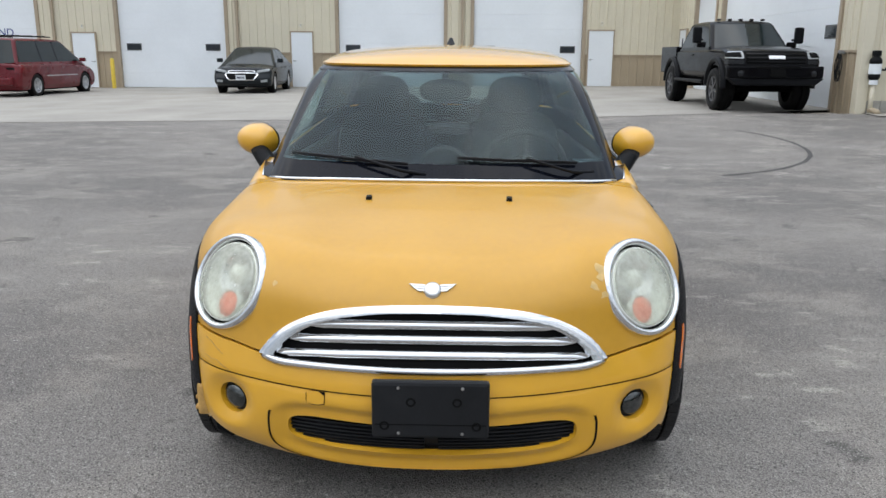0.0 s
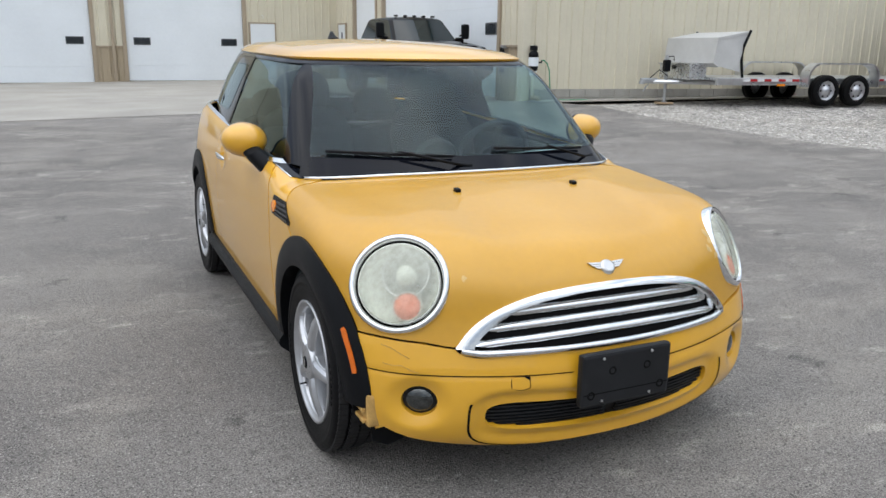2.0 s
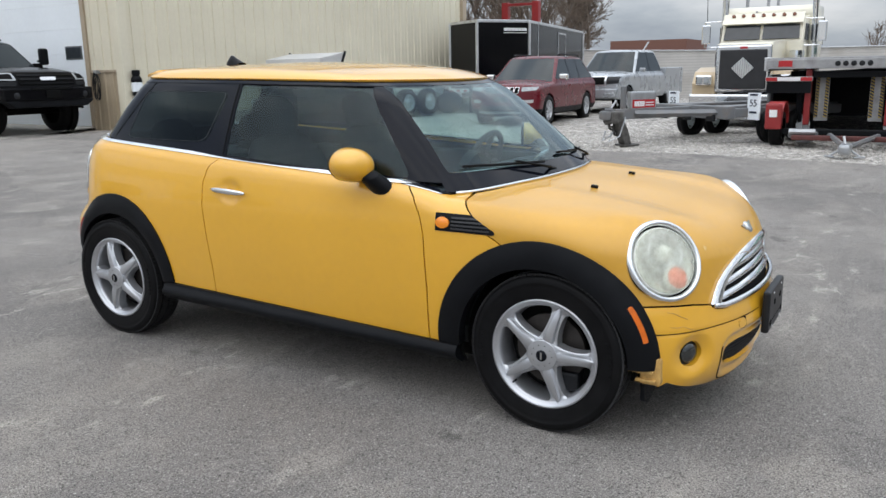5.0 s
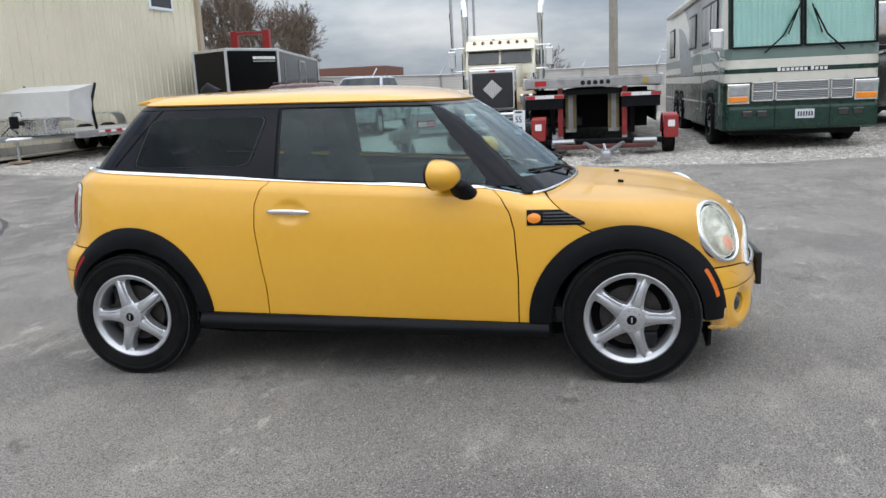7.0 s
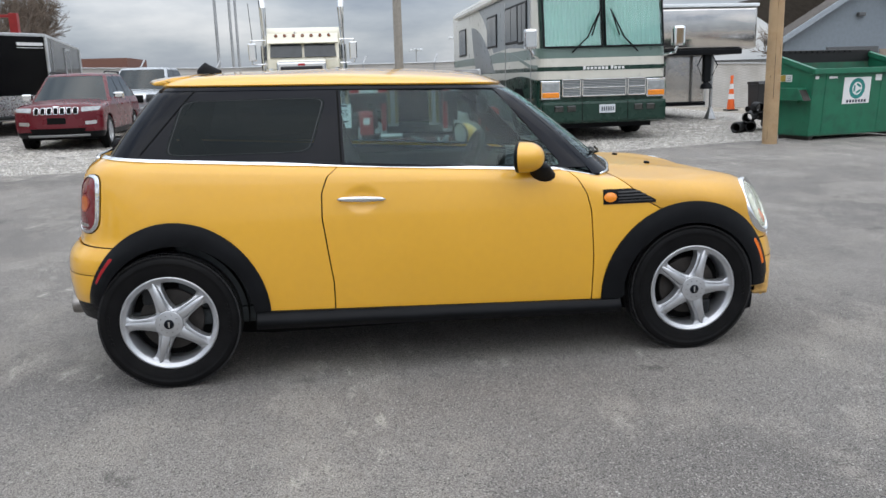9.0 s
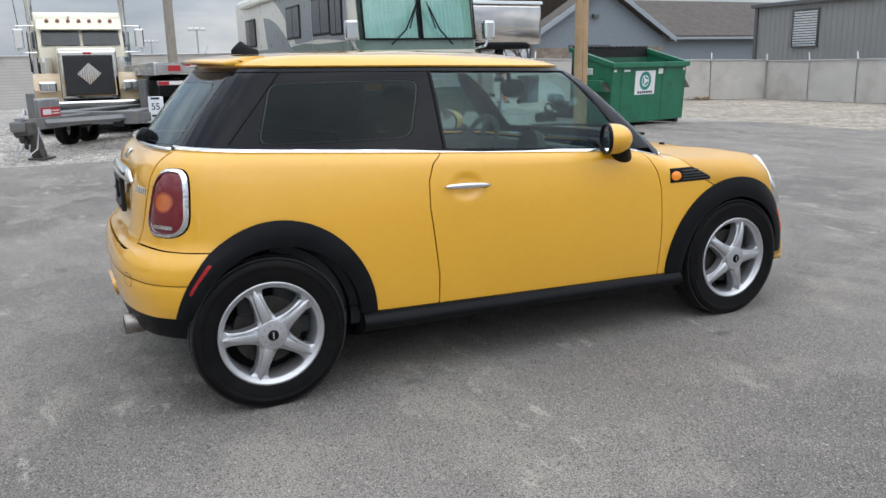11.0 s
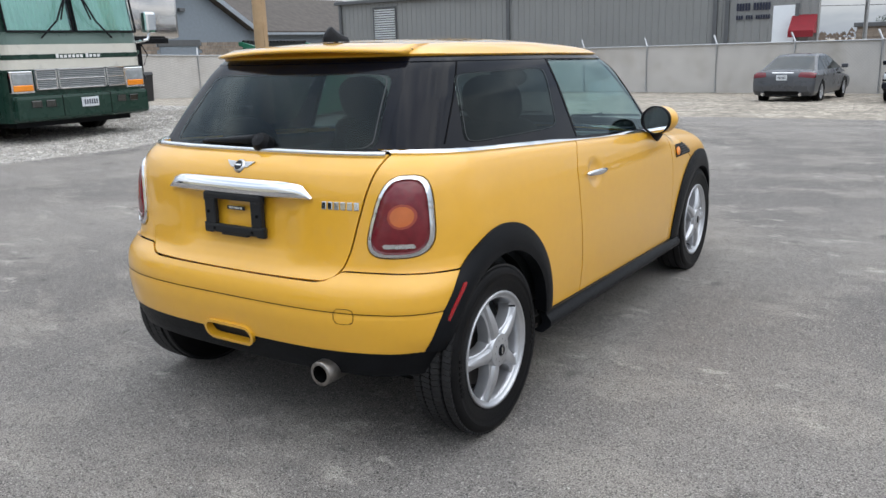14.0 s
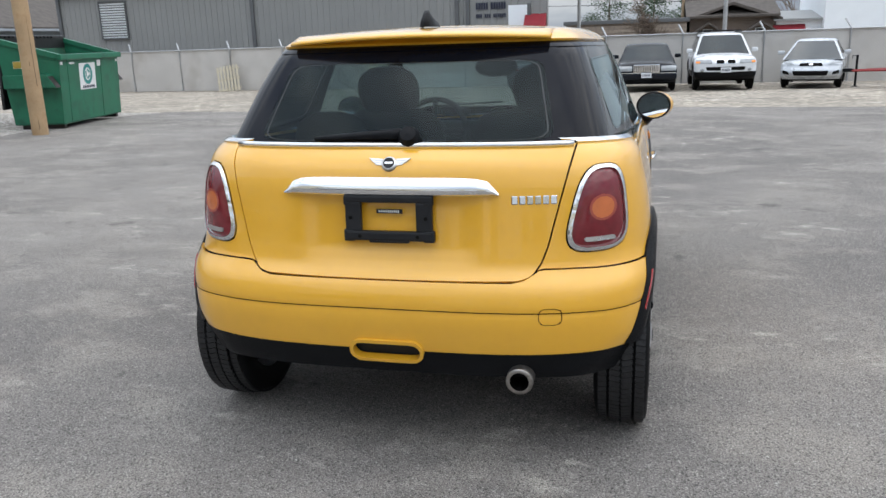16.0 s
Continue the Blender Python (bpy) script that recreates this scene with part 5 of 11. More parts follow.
    mirror = part("door_mirror", stalk, M_CLAD, car, "round yellow door mirror on a black foot", True)
    shell_m = Matrix.Translation((s * 0.848, -0.405, 0.985)) @ Matrix.Rotation(radians(22 * s), 4, "Z") @ Matrix.Rotation(radians(-6 * s), 4, "Y")
    cap = bmesh.new()
    rings = []
    for t in np.linspace(0, 1, 10):
        ph = t * math.pi / 2
        rings.append([cap.verts.new(shell_m @ Vector((0.092 * math.sin(ph) ** 0.9 * math.cos(a), -0.085 * math.cos(ph) + 0.01, 0.070 * math.sin(ph) ** 0.9 * math.sin(a)))) for a in np.linspace(0, 2 * math.pi, 29)[:-1]])
    rings.append([cap.verts.new(shell_m @ Vector((0.093 * math.cos(a), 0.035, 0.071 * math.sin(a)))) for a in np.linspace(0, 2 * math.pi, 29)[:-1]])
    for a, b in zip(rings, rings[1:]):
        for k in range(28):
            cap.faces.new((a[k], a[(k + 1) % 28], b[(k + 1) % 28], b[k]))
    bmesh.ops.remove_doubles(cap, verts=cap.verts[:], dist=1e-5)
    bmesh.ops.recalc_face_normals(cap, faces=cap.faces[:])
    part("mirror_cap", cap, M_YELLOW, mirror, "smooth yellow mirror cap", True)
    to_z = shell_m @ Matrix.Translation((0, 0.035, 0)) @ Matrix.Rotation(radians(-90), 4, "X") @ Matrix.Diagonal((0.093, 0.071, 1, 1))
    part("mirror_rim", lathe([(1.0, 0.0), (1.0, 0.010), (0.97, 0.016), (0.92, 0.014), (0.89, 0.006)], to_z, 28), M_CLAD, mirror, "", True)
    part("mirror_glass", lathe([(0.0, 0.007), (0.89, 0.006)], to_z, 28), M_MIRROR, mirror, "mirror glass")
# tailgate: chrome bar, plate frame, lettering as plain bars, wiper
bm = bmesh.new()
rings = []
for t in np.linspace(-1, 1, 21):
    hit, nrm = on_shell(body_tree, (0.352 * t, 3, 0.914), (0, -1, 0))
    z_low, z_top = -0.027 + 0.004 * t * t, -0.018 + 0.048 * math.sqrt(1 - abs(t) ** 9)
    c = hit + nrm * 0.008
    rings.append([bm.verts.new(c + Vector((0, dy * (0.4 + 0.6 * (1 - t ** 4)), z_low + (dz + 1) / 2 * (z_top - z_low)))) for dy, dz in ((0, -1), (0.024, -0.95), (0.030, -0.5), (0.026, 0.2), (0.012, 0.8), (0, 1))])
for a, b in zip(rings, rings[1:]):
    for k in range(5):
        bm.faces.new((a[k], b[k], b[k + 1], a[k + 1]))
part("tailgate_handle", bm, M_CHROME, car, "broad chrome tailgate handle", True)
hit, nrm = on_shell(body_tree, (-0.006, 3, 0.822), (0, -1, 0))
fm = seat_frame(hit + Vector((0, 0.004, 0)), Vector((0, 1, 0.02))) @ Matrix.Diagonal((0.95, 0.95, 1, 1))
frame_ob = None
for lo, hi in (((-0.150, -0.078, 0), (0.150, -0.045, 0.022)), ((-0.150, 0.050, 0), (0.150, 0.075, 0.022)), ((-0.150, -0.048, 0), (-0.094, 0.053, 0.020)), ((0.094, -0.048, 0), (0.150, 0.053, 0.020)), ((-0.157, -0.082, 0), (-0.118, -0.040, 0.021)), ((0.118, -0.082, 0), (0.157, -0.040, 0.021)), ((-0.154, 0.040, 0), (-0.120, 0.072, 0.021)), ((0.120, 0.040, 0), (0.154, 0.072, 0.021)), ((-0.07, -0.086, 0), (0.07, -0.072, 0.020))):
    bm = box(lo, hi, 0.007)
    bmesh.ops.transform(bm, matrix=fm, verts=bm.verts)
    ob = part("plate_frame" if frame_ob is None else "frame_bar", bm, M_PLASTIC, car if frame_ob is None else frame_ob, "empty black number plate frame" if frame_ob is None else "")
    frame_ob = frame_ob or ob
shell_part("part_sticker", box((-0.045, 0.012, -0.001), (0.045, 0.026, 0.002)), M_PLASTIC, fm, frame_ob, "small black sticker")
for k in range(11):
    shell_part("sticker_bar", box((-0.036 + 0.0066 * k, 0.015, 0.002), (-0.033 + 0.0066 * k, 0.023, 0.0026)), M_BOWL, fm, frame_ob)
for x, z in ((-0.129, 0.0), (0.129, 0.0), (-0.1, -0.062), (0.1, -0.062)):
    shell_part("frame_screw", lathe([(0.0, 0.025), (0.006, 0.024), (0.007, 0.018)], Matrix.Translation((x, z, 0)), 10), M_GAP, fm, frame_ob)
for k in range(6):
    hit, nrm = on_shell(body_tree, (-0.399 - 0.0235 * k, 3, 0.876), (0, -1, 0))
    fm2 = seat_frame(hit, nrm)
    shell_part("model_letter_bar", box((-0.0095, -0.0135, 0), (0.0095, 0.0135, 0.005), 0.003), M_CHROME, fm2)
blade = []
for t in np.linspace(0, 1, 9):
    hit, nrm = on_shell(cabin_tree, (-0.02 + 0.30 * t, 3, 1.055 - 0.012 * t), (0, -1, 0))
    blade.append(hit + nrm * (0.022 - 0.008 * t))
rw = part("rear_wiper", tube(blade, 0.019, 8, r2=0.008), M_CLAD, car, "black rear wiper", True)
hit, nrm = on_shell(cabin_tree, (-0.05, 3, 1.045), (0, -1, 0))
shell_part("wiper_pivot", lathe([(0.0, 0.052), (0.026, 0.048), (0.036, 0.03), (0.038, 0.0)], None, 16), M_CLAD, seat_frame(hit, nrm), rw)
# exhaust and bumper slot
pipe = part("exhaust_pipe", lathe([(0.030, 0.0), (0.041, 0.0), (0.043, -0.004), (0.043, -0.12), (0.036, -0.125)], Matrix.Translation((-0.425, 1.75, 0.325)) @ Matrix.Rotation(radians(-90), 4, "X"), 28), M_EXH, car, "round steel exhaust tip", True)
part("pipe_bore", lathe([(0.036, -0.002), (0.035, -0.10), (0.0, -0.10)], Matrix.Translation((-0.425, 1.75, 0.325)) @ Matrix.Rotation(radians(-90), 4, "X"), 24), M_GAP, pipe)
slot_rim = body.keep(lambda p: slot_edge(p) + 0.011).keep(lambda p: -slot_edge(p) + 0.0).keep(lambda p: p[:, 1] - 1.4).part("bumper_slot", M_YELLOW, car, 0.016, 0.03, "yellow-rimmed slot in the rear bumper")
body.keep(lambda p: slot_edge(p) + 0.004).keep(lambda p: p[:, 1] - 1.4).part("slot_mesh", M_PLASTIC, slot_rim, -0.02, 0)
# broken bracket and splash guard behind the front bumper corner
brk = part("bumper_bracket", box((-0.752, -1.660, 0.240), (-0.705, -1.585, 0.345), 0.010), M_PRIMER, car, "exposed scuffed bumper bracket")
for k in range(3):
    part("bracket_rib", box((-0.764, -1.645 + 0.008 * k, 0.252 + 0.032 * k), (-0.748, -1.572, 0.264 + 0.032 * k), 0.003), M_PRIMER, brk)
part("bracket_tongue", box((-0.765, -1.590, 0.285), (-0.735, -1.545, 0.297), 0.004), M_PRIMER, brk)
part("splash_guard", prism([(-0.728, 0.275), (-0.55, 0.255), (-0.53, 0.175), (-0.60, 0.150), (-0.665, 0.135), (-0.715, 0.160)], "y", -1.595, -1.580, 0.003), M_CLAD, car, "torn black splash guard")
# underbody
part("underbody", prism([(-1.70, 0.21), (-1.55, 0.175), (-0.80, 0.16), (0.80, 0.16), (1.45, 0.22), (1.45, 0.29), (-1.70, 0.29)], "x", -0.60, 0.60, 0.02), M_GAP, car)
for s in (-1, 1):
    part("floor_pan", box((s * 0.60 - 0.07, -0.84, 0.185), (s * 0.60 + 0.12, 0.84, 0.28), 0.03), M_GAP, car)

# cabin: floor, dashboard, steering wheel, seats, mirror
part("cabin_floor", box((-0.72, -1.0, 0.26), (0.72, 1.5, 0.34), 0.02), M_CAB, car)
for s in (-1, 1):
    part("door_trim", box((s * 0.70 - 0.02, -0.52, 0.34), (s * 0.70 + 0.02, 1.2, 0.90), 0.02), M_CAB, car)
part("parcel_shelf", box((-0.62, 1.0, 0.88), (0.62, 1.48, 0.91), 0.01), M_CAB, car)
dash = part("dashboard", prism([(-0.76, 0.50), (-0.76, 0.83), (-0.68, 0.885), (-0.52, 0.90), (-0.47, 0.80), (-0.52, 0.50)], "x", -0.60, 0.60, 0.03), M_CAB, car, "dark padded dashboard")
part("speedometer", lathe([(0.0, 0.0), (0.10, 0.0), (0.112, 0.02), (0.112, -0.03)], Matrix.Translation((0, -0.475, 0.86)) @ Matrix.Rotation(radians(-78), 4, "X"), 28), M_CAB, dash)
sw = bmesh.new()
swm = Matrix.Translation((0.36, -0.34, 0.86)) @ Matrix.Rotation(radians(-66), 4, "X")
add_lathe(sw, [(0.185 + 0.016 * math.cos(a), 0.016 * math.sin(a)) for a in np.linspace(0, 2 * math.pi, 11)], swm, 36)
add_tube(sw, [swm @ Vector((-0.18, 0, 0)), swm @ Vector((0.18, 0, 0))], 0.016, 8)
add_tube(sw, [swm @ Vector((0, 0, 0)), swm @ Vector((0, -0.18, 0))], 0.016, 8)
add_lathe(sw, [(0.0, 0.02), (0.06, 0.018), (0.075, -0.02)], swm, 20)
part("steering_wheel", sw, M_CAB, car, "dark three-spoke steering wheel", True)


def rounded_pad(w, d, h, m):
    bm = bmesh.new()
    add_box(bm, (-w / 2, -d / 2, 0), (w / 2, d / 2, h), min(w, d, h) * 0.38)
    bmesh.ops.transform(bm, matrix=m, verts=bm.verts)
    return bm


def dome_pad(w, d, h, m, power=2.6):
    """A soft cushion: a squarish ellipsoid standing on z = 0."""
    def curl(v):
        return math.copysign(abs(v) ** (2 / power), v)

    bm = bmesh.new()
    rings = [[bm.verts.new(m @ Vector((w / 2 * curl(math.cos(a)) * curl(math.cos(e)), d / 2 * curl(math.sin(a)) * curl(math.cos(e)), h / 2 + h / 2 * curl(math.sin(e))))) for a in np.linspace(0, 2 * math.pi, 25)[:-1]] for e in np.linspace(-1.5, 1.5, 13)]
    for low, high in zip(rings, rings[1:]):
        for k in range(24):
            bm.faces.new((low[k], low[(k + 1) % 24], high[(k + 1) % 24], high[k]))
    bm.faces.new(rings[0][::-1])
    bm.faces.new(rings[-1])
    return bm


for x, y, big in ((-0.36, 0.05, True), (0.36, 0.05, True), (-0.33, 0.88, False), (0.33, 0.88, False)):
    seat = part("seat", rounded_pad(0.50, 0.50, 0.18, Matrix.Translation((x, y, 0.36))), M_SEAT, car, "dark cloth seat", True)
    lean = Matrix.Translation((x, y + 0.22, 0.48)) @ Matrix.Rotation(radians(-16), 4, "X")
    tall = 0.50 if big else 0.40
    part("seat_back", rounded_pad(0.48, 0.15, tall, lean), M_SEAT, seat, "", True)
    part("seat_shoulder", dome_pad(0.47, 0.14, 0.28, lean @ Matrix.Translation((0, 0.005, tall - 0.17))), M_SEAT, seat, "", True)
    part("head_restraint", dome_pad(0.29, 0.11, 0.23, lean @ Matrix.Translation((0, 0.0, tall + (0.065 if big else 0.03)))), M_SEAT, seat, "", True)
part("interior_mirror", dome_pad(0.235, 0.05, 0.105, Matrix.Translation((0, -0.36, 1.150)), 2.2), M_CAB, car, "oval inside mirror", True)
part("mirror_stem", tube([(0, -0.345, 1.245), (0, -0.335, 1.30), (0, -0.345, 1.335)], 0.014, 8), M_CAB, car, "", True)

# peeled clear coat on the bonnet beside the lamp
M_PEEL = material("peeled_pale_paint", (0.62, 0.42, 0.16), 0.55, vary=0.25, scale=30)
for cx, cz, rad, sd in ((0.500, 0.735, 0.020, 1.0), (0.472, 0.700, 0.012, 2.3), (0.508, 0.68, 0.014, 4.1), (0.42, 0.655, 0.007, 5.2), (-0.47, 0.70, 0.008, 6.6)):
    def flake(p, cx=cx, cz=cz, rad=rad, sd=sd):
        a = np.arctan2(p[:, 2] - cz, p[:, 0] - cx)
        edge = rad * (1 + 0.35 * np.sin(3 * a + sd) + 0.25 * np.sin(5 * a + 2 * sd) + 0.15 * np.sin(9 * a))
        return edge - np.hypot(p[:, 0] - cx, p[:, 2] - cz)
    piece = body.keep(lambda p: -1.3 - p[:, 1]).keep(lambda p: 0.05 - np.hypot(p[:, 0] - cx, p[:, 2] - cz)).keep(flake)
    if len(piece.f):
        piece.part("peeled_patch", M_PEEL, car, 0.0012, 0, "pale patch of peeled clear coat")

# dark strips as painted shade in the front bumper creases; rear seam; glass band joints
def line_on(shell, fn, w):
    """The strip of a shell within w of fn = 0."""
    return shell.keep(lambda p: fn(p) + w).keep(lambda p: w - fn(p))


front_skin = body.keep(lambda p: -1.46 - p[:, 1])
crease = lambda p: p[:, 2] - 0.412 - 0.03 * np.abs(p[:, 0]) ** 2
for s in (-1, 1):
    line_on(front_skin.keep(lambda p: s * p[:, 0] - 0.168), crease, 0.0016).part("bumper_seam", M_GAP, car, 0.0048, 0)
    line_on(front_skin.keep(lambda p: s * p[:, 0] - 0.02).keep(lambda p: 0.335 - p[:, 2]).keep(lambda p: p[:, 2] - 0.165), lambda p: intake_edge(p, 0.05), 0.0013).part("lip_seam", M_GAP, car, 0.0050, 0)
line_on(body.keep(lambda p: p[:, 1] - 1.36).keep(lambda p: arch_r(p, YR) - A_OUT), lambda p: p[:, 2] - 0.546 + 0.01 * p[:, 0] ** 2, 0.0014).part("bumper_seam", M_GAP, car, 0.0076, 0)
for s in (-1, 1):
    side = below.keep(lambda p: s * p[:, 0] - 0.2)
    line_on(side.keep(lambda p: p[:, 2] - belt(p, 0.02)), lambda p: np.interp(p[:, 2], [1.0, 1.05, 1.30, 1.35], [1.335, 1.315, 1.09, 1.04]) - p[:, 1], 0.003).part("glass_joint", M_GAP, car, 0.0022, 0)
    line_on(side.keep(lambda p: p[:, 2] - belt(p, 0.01)), lambda p: p[:, 1] - 0.432, 0.0035).part("glass_joint", M_GAP, car, 0.0022, 0)
# cracked paint on the front bumper corner
for zs in ((0.505, 0.498, 0.483, 0.470), (0.452, 0.447, 0.449, 0.436, 0.428)):
    pts = []
    for k, z in enumerate(zs):
        hit, nrm = on_shell(body_tree, (-0.705 + 0.022 * k, -3, z), (0, 1, 0))
        pts.append(hit + nrm * 0.0052)
    part("paint_crack", tube(pts, 0.0009, 5), M_PRIMER, car, "", True)
# thin dull print lines round the clear panes of the dark glass
M_PRINT = material("dull_printed_line", (0.035, 0.037, 0.04), 0.6, vary=0.1)
line_on(below.keep(on_rear), lambda p: rear_clear(p) - 0.004, 0.0006).part("print_line", M_PRINT, car, 0.0026, 0)
for s in (-1, 1):
    line_on(below.keep(lambda p: s * p[:, 0] - 0.3), lambda p: quarter_clear(p) - 0.004, 0.0006).part("print_line", M_PRINT, car, 0.0026, 0)
# towing eye outlines on the bumpers
tow_rear = lambda p: 0.034 - ((np.abs(p[:, 0] + 0.515)) ** 4 + (np.abs(p[:, 2] - 0.532) * 1.35) ** 4) ** 0.25
line_on(body.keep(lambda p: p[:, 1] - 1.4), tow_rear, 0.0012).part("cover_seam", M_GAP, car, 0.0072, 0)
tow = lambda p: 0.028 - np.maximum(np.abs(p[:, 0] + 0.335), np.abs(p[:, 2] - 0.393) * 1.4)
line_on(front_skin, tow, 0.001).part("cover_seam", M_GAP, car, 0.0058, 0)

# ---- buildings ----
M_WALL = material("beige_metal_cladding", (0.67, 0.62, 0.485), 0.5, vary=0.05, scale=0.8)
M_TAN = material("tan_metal_wainscot", (0.40, 0.325, 0.225), 0.5, vary=0.06, scale=0.8)
M_WHITE = material("white_painted_metal", (0.80, 0.84, 0.87), 0.42, vary=0.04, scale=0.7)
M_TRIM = material("tan_metal_trim", (0.37, 0.30, 0.215), 0.5, vary=0.06)
M_GREY = material("grey_metal_cladding", (0.249, 0.254, 0.249), 0.5, vary=0.05, scale=0.6)
M_DARKGREY = material("dark_grey_trim", (0.10, 0.105, 0.11), 0.5, vary=0.1)
M_BLOCK = material("concrete_block", (0.36, 0.345, 0.31), 0.85, vary=0.14, scale=2.5, bump=0.4, bump_scale=60)
M_WINDOW = material("dark_window_pane", (0.03, 0.035, 0.04), 0.08, vary=0.2)
M_STEEL = material("galvanised_steel", (0.42, 0.43, 0.44), 0.42, metal=0.7, vary=0.15, scale=8)
M_YBOLLARD = material("yellow_safety_paint", (0.72, 0.52, 0.06), 0.45, vary=0.1)
M_ROOFTILE = material("brown_roof_shingle", (0.085, 0.073, 0.064), 0.9, vary=0.3, scale=2.5, bump=0.6, bump_scale=14)
M_BLUEGREY = material("blue_grey_siding", (0.20, 0.235, 0.27), 0.6, vary=0.08)
M_BRICK = material("tan_masonry", (0.26, 0.215, 0.175), 0.85, vary=0.22, scale=5, island=True)
M_REDMETAL = material("red_painted_steel", (0.27, 0.022, 0.022), 0.4, vary=0.12)
M_BLACKPAINT = material("black_car_paint", (0.003, 0.003, 0.004), 0.2, vary=0.2, coat=0.0, spec=0.14)
M_ALU = material("bright_aluminium", (0.62, 0.63, 0.64), 0.3, metal=0.85, vary=0.14, scale=5)
M_INK = material("dark_ink", (0.02, 0.025, 0.05), 0.6, vary=0.1)
M_BLUEINK = material("blue_ink", (0.03, 0.05, 0.22), 0.6, vary=0.1)
M_WHITEINK = material("white_ink", (0.75, 0.75, 0.75), 0.6, vary=0.05)
M_PLATE = material("white_number_plate", (0.62, 0.65, 0.68), 0.4, vary=0.12, scale=30)


def wall_frame(a, b):
    """A frame with x along the wall from a to b, y into the building and z up."""
    d = Vector(b) - Vector(a)
    return Matrix.Translation((a[0], a[1], 0)) @ Matrix.Rotation(math.atan2(d.y, d.x), 4, "Z"), d.length


def ribbed(parent, name, x0, x1, z0, z1, mat, pitch=0.305, depth=0.03, label=""):
    """One ribbed metal sheet: flat pans with raised ribs, built as one folded sheet of its own thickness."""
    n = max(1, round((x1 - x0) / pitch))
    xs = []
    for k in range(n):
        a = x0 + (x1 - x0) * k / n
        w = (x1 - x0) / n
        xs += [(a, 0), (a + w * 0.42, 0), (a + w * 0.46, -0.006), (a + w * 0.5, 0), (a + w * 0.82, 0), (a + w * 0.87, -depth), (a + w * 0.95, -depth)]
    xs.append((x1, 0))
    verts = [(x, y - 0.02, z) for x, y in xs for z in (z0, z1)] + [(x0, 0.0, z0), (x0, 0.0, z1), (x1, 0.0, z0), (x1, 0.0, z1)]
    m = len(xs)
    faces = [(2 * i, 2 * i + 2, 2 * i + 3, 2 * i + 1) for i in range(m - 1)]
    faces += [(2 * m, 0, 1, 2 * m + 1), (2 * m - 2, 2 * m + 2, 2 * m + 3, 2 * m - 1)]
    faces += [(2 * m + 1, 2 * m + 3, 2 * m + 2, 2 * m)]
    return mesh_part(name, verts, faces, mat, parent, label)


def panel_wall(name, a, b, height, thick, openings, mat_hi, mat_lo, band, label, base=-0.3, block=0.0):
    """A wall of ribbed sheets round its openings (x0, x1, z1), with a core behind and a base band."""
    m, length = wall_frame(a, b)
    root = thing(name, label, "wall", kind="structure", at=m)
    cuts = sorted(openings)
    x = 0.0
    spans = []
    for x0, x1, z1 in cuts:
        spans.append((x, x0))
        x = x1
    spans.append((x, length))
    for x0, x1 in spans:
        if x1 - x0 < 0.05:
            continue
        part("wall_core", box((x0, 0.0, base), (x1, thick, height)), mat_hi, root)
        lo = base
        if block:
            courses = int(round((block - base) / 0.2))
            k = 0
            for row in range(courses):
                z = block - 0.2 * (row + 1)
                xx = x0 - (0.2 if row % 2 else 0)
                while xx < x1:
                    if k < 220:
                        part("block", box((max(xx, x0) + 0.005, -0.06, z + 0.005), (min(xx + 0.395, x1), 0.0, z + 0.195), 0.006), M_BLOCK, root)
                    k += 1
                    xx += 0.4
            lo = block
        if band:
            ribbed(root, "wainscot_sheet", x0, x1, lo, band, mat_lo)
            part("band_trim", box((x0, -0.06, band), (x1, 0.0, band + 0.05)), M_TRIM, root)
            lo = band + 0.05
        ribbed(root, "wall_sheet", x0, x1, lo, height, mat_hi)
    for x0, x1, z1 in cuts:
        part("wall_core", box((x0, 0.0, z1), (x1, thick, height)), mat_hi, root)
        ribbed(root, "wall_sheet", x0, x1, z1, height, mat_hi)
    return root, m


def garage_door(root, m, x0, x1, z0, z1, windows, n_panel=8):
    """A sectional overhead door set back in its opening."""
    door = tagged(new("garage_door"), "white sectional overhead garage door, closed", "garage door", "garage doors")
    door.matrix_world = m
    h = (z1 - z0) / n_panel
    for k in range(n_panel):
        p = part("panel", box((x0 + 0.02, 0.06, z0 + k * h + 0.001), (x1 - 0.02, 0.12, z0 + (k + 1) * h - 0.001), 0.003), M_WHITE, door)
        for t in (0.5,):
            part("panel_groove", box((x0 + 0.03, 0.056, z0 + (k + t) * h - 0.004), (x1 - 0.03, 0.062, z0 + (k + t) * h + 0.004)), M_WHITE, p)
    for wx0, wx1, wz0, wz1 in windows:
        w = part("window", box((wx0, 0.045, wz0), (wx1, 0.07, wz1), 0.01), M_DARKGREY, door)
        part("pane", box((wx0 + 0.03, 0.035, wz0 + 0.03), (wx1 - 0.03, 0.05, wz1 - 0.03), 0.008), M_WINDOW, w)
    part("backing", box((x0, 0.12, z0), (x1, 0.16, z1)), M_WHITE, door)
    for lo, hi in (((x0 - 0.12, -0.07, z0 - 0.1), (x0 + 0.012, 0.28, z1 + 0.12)), ((x1 - 0.012, -0.07, z0 - 0.1), (x1 + 0.12, 0.28, z1 + 0.12)), ((x0 + 0.012, -0.07, z1 - 0.012), (x1 - 0.012, 0.28, z1 + 0.12))):
        part("jamb_trim", box(lo, hi, 0.008), M_TRIM, door)
    return door


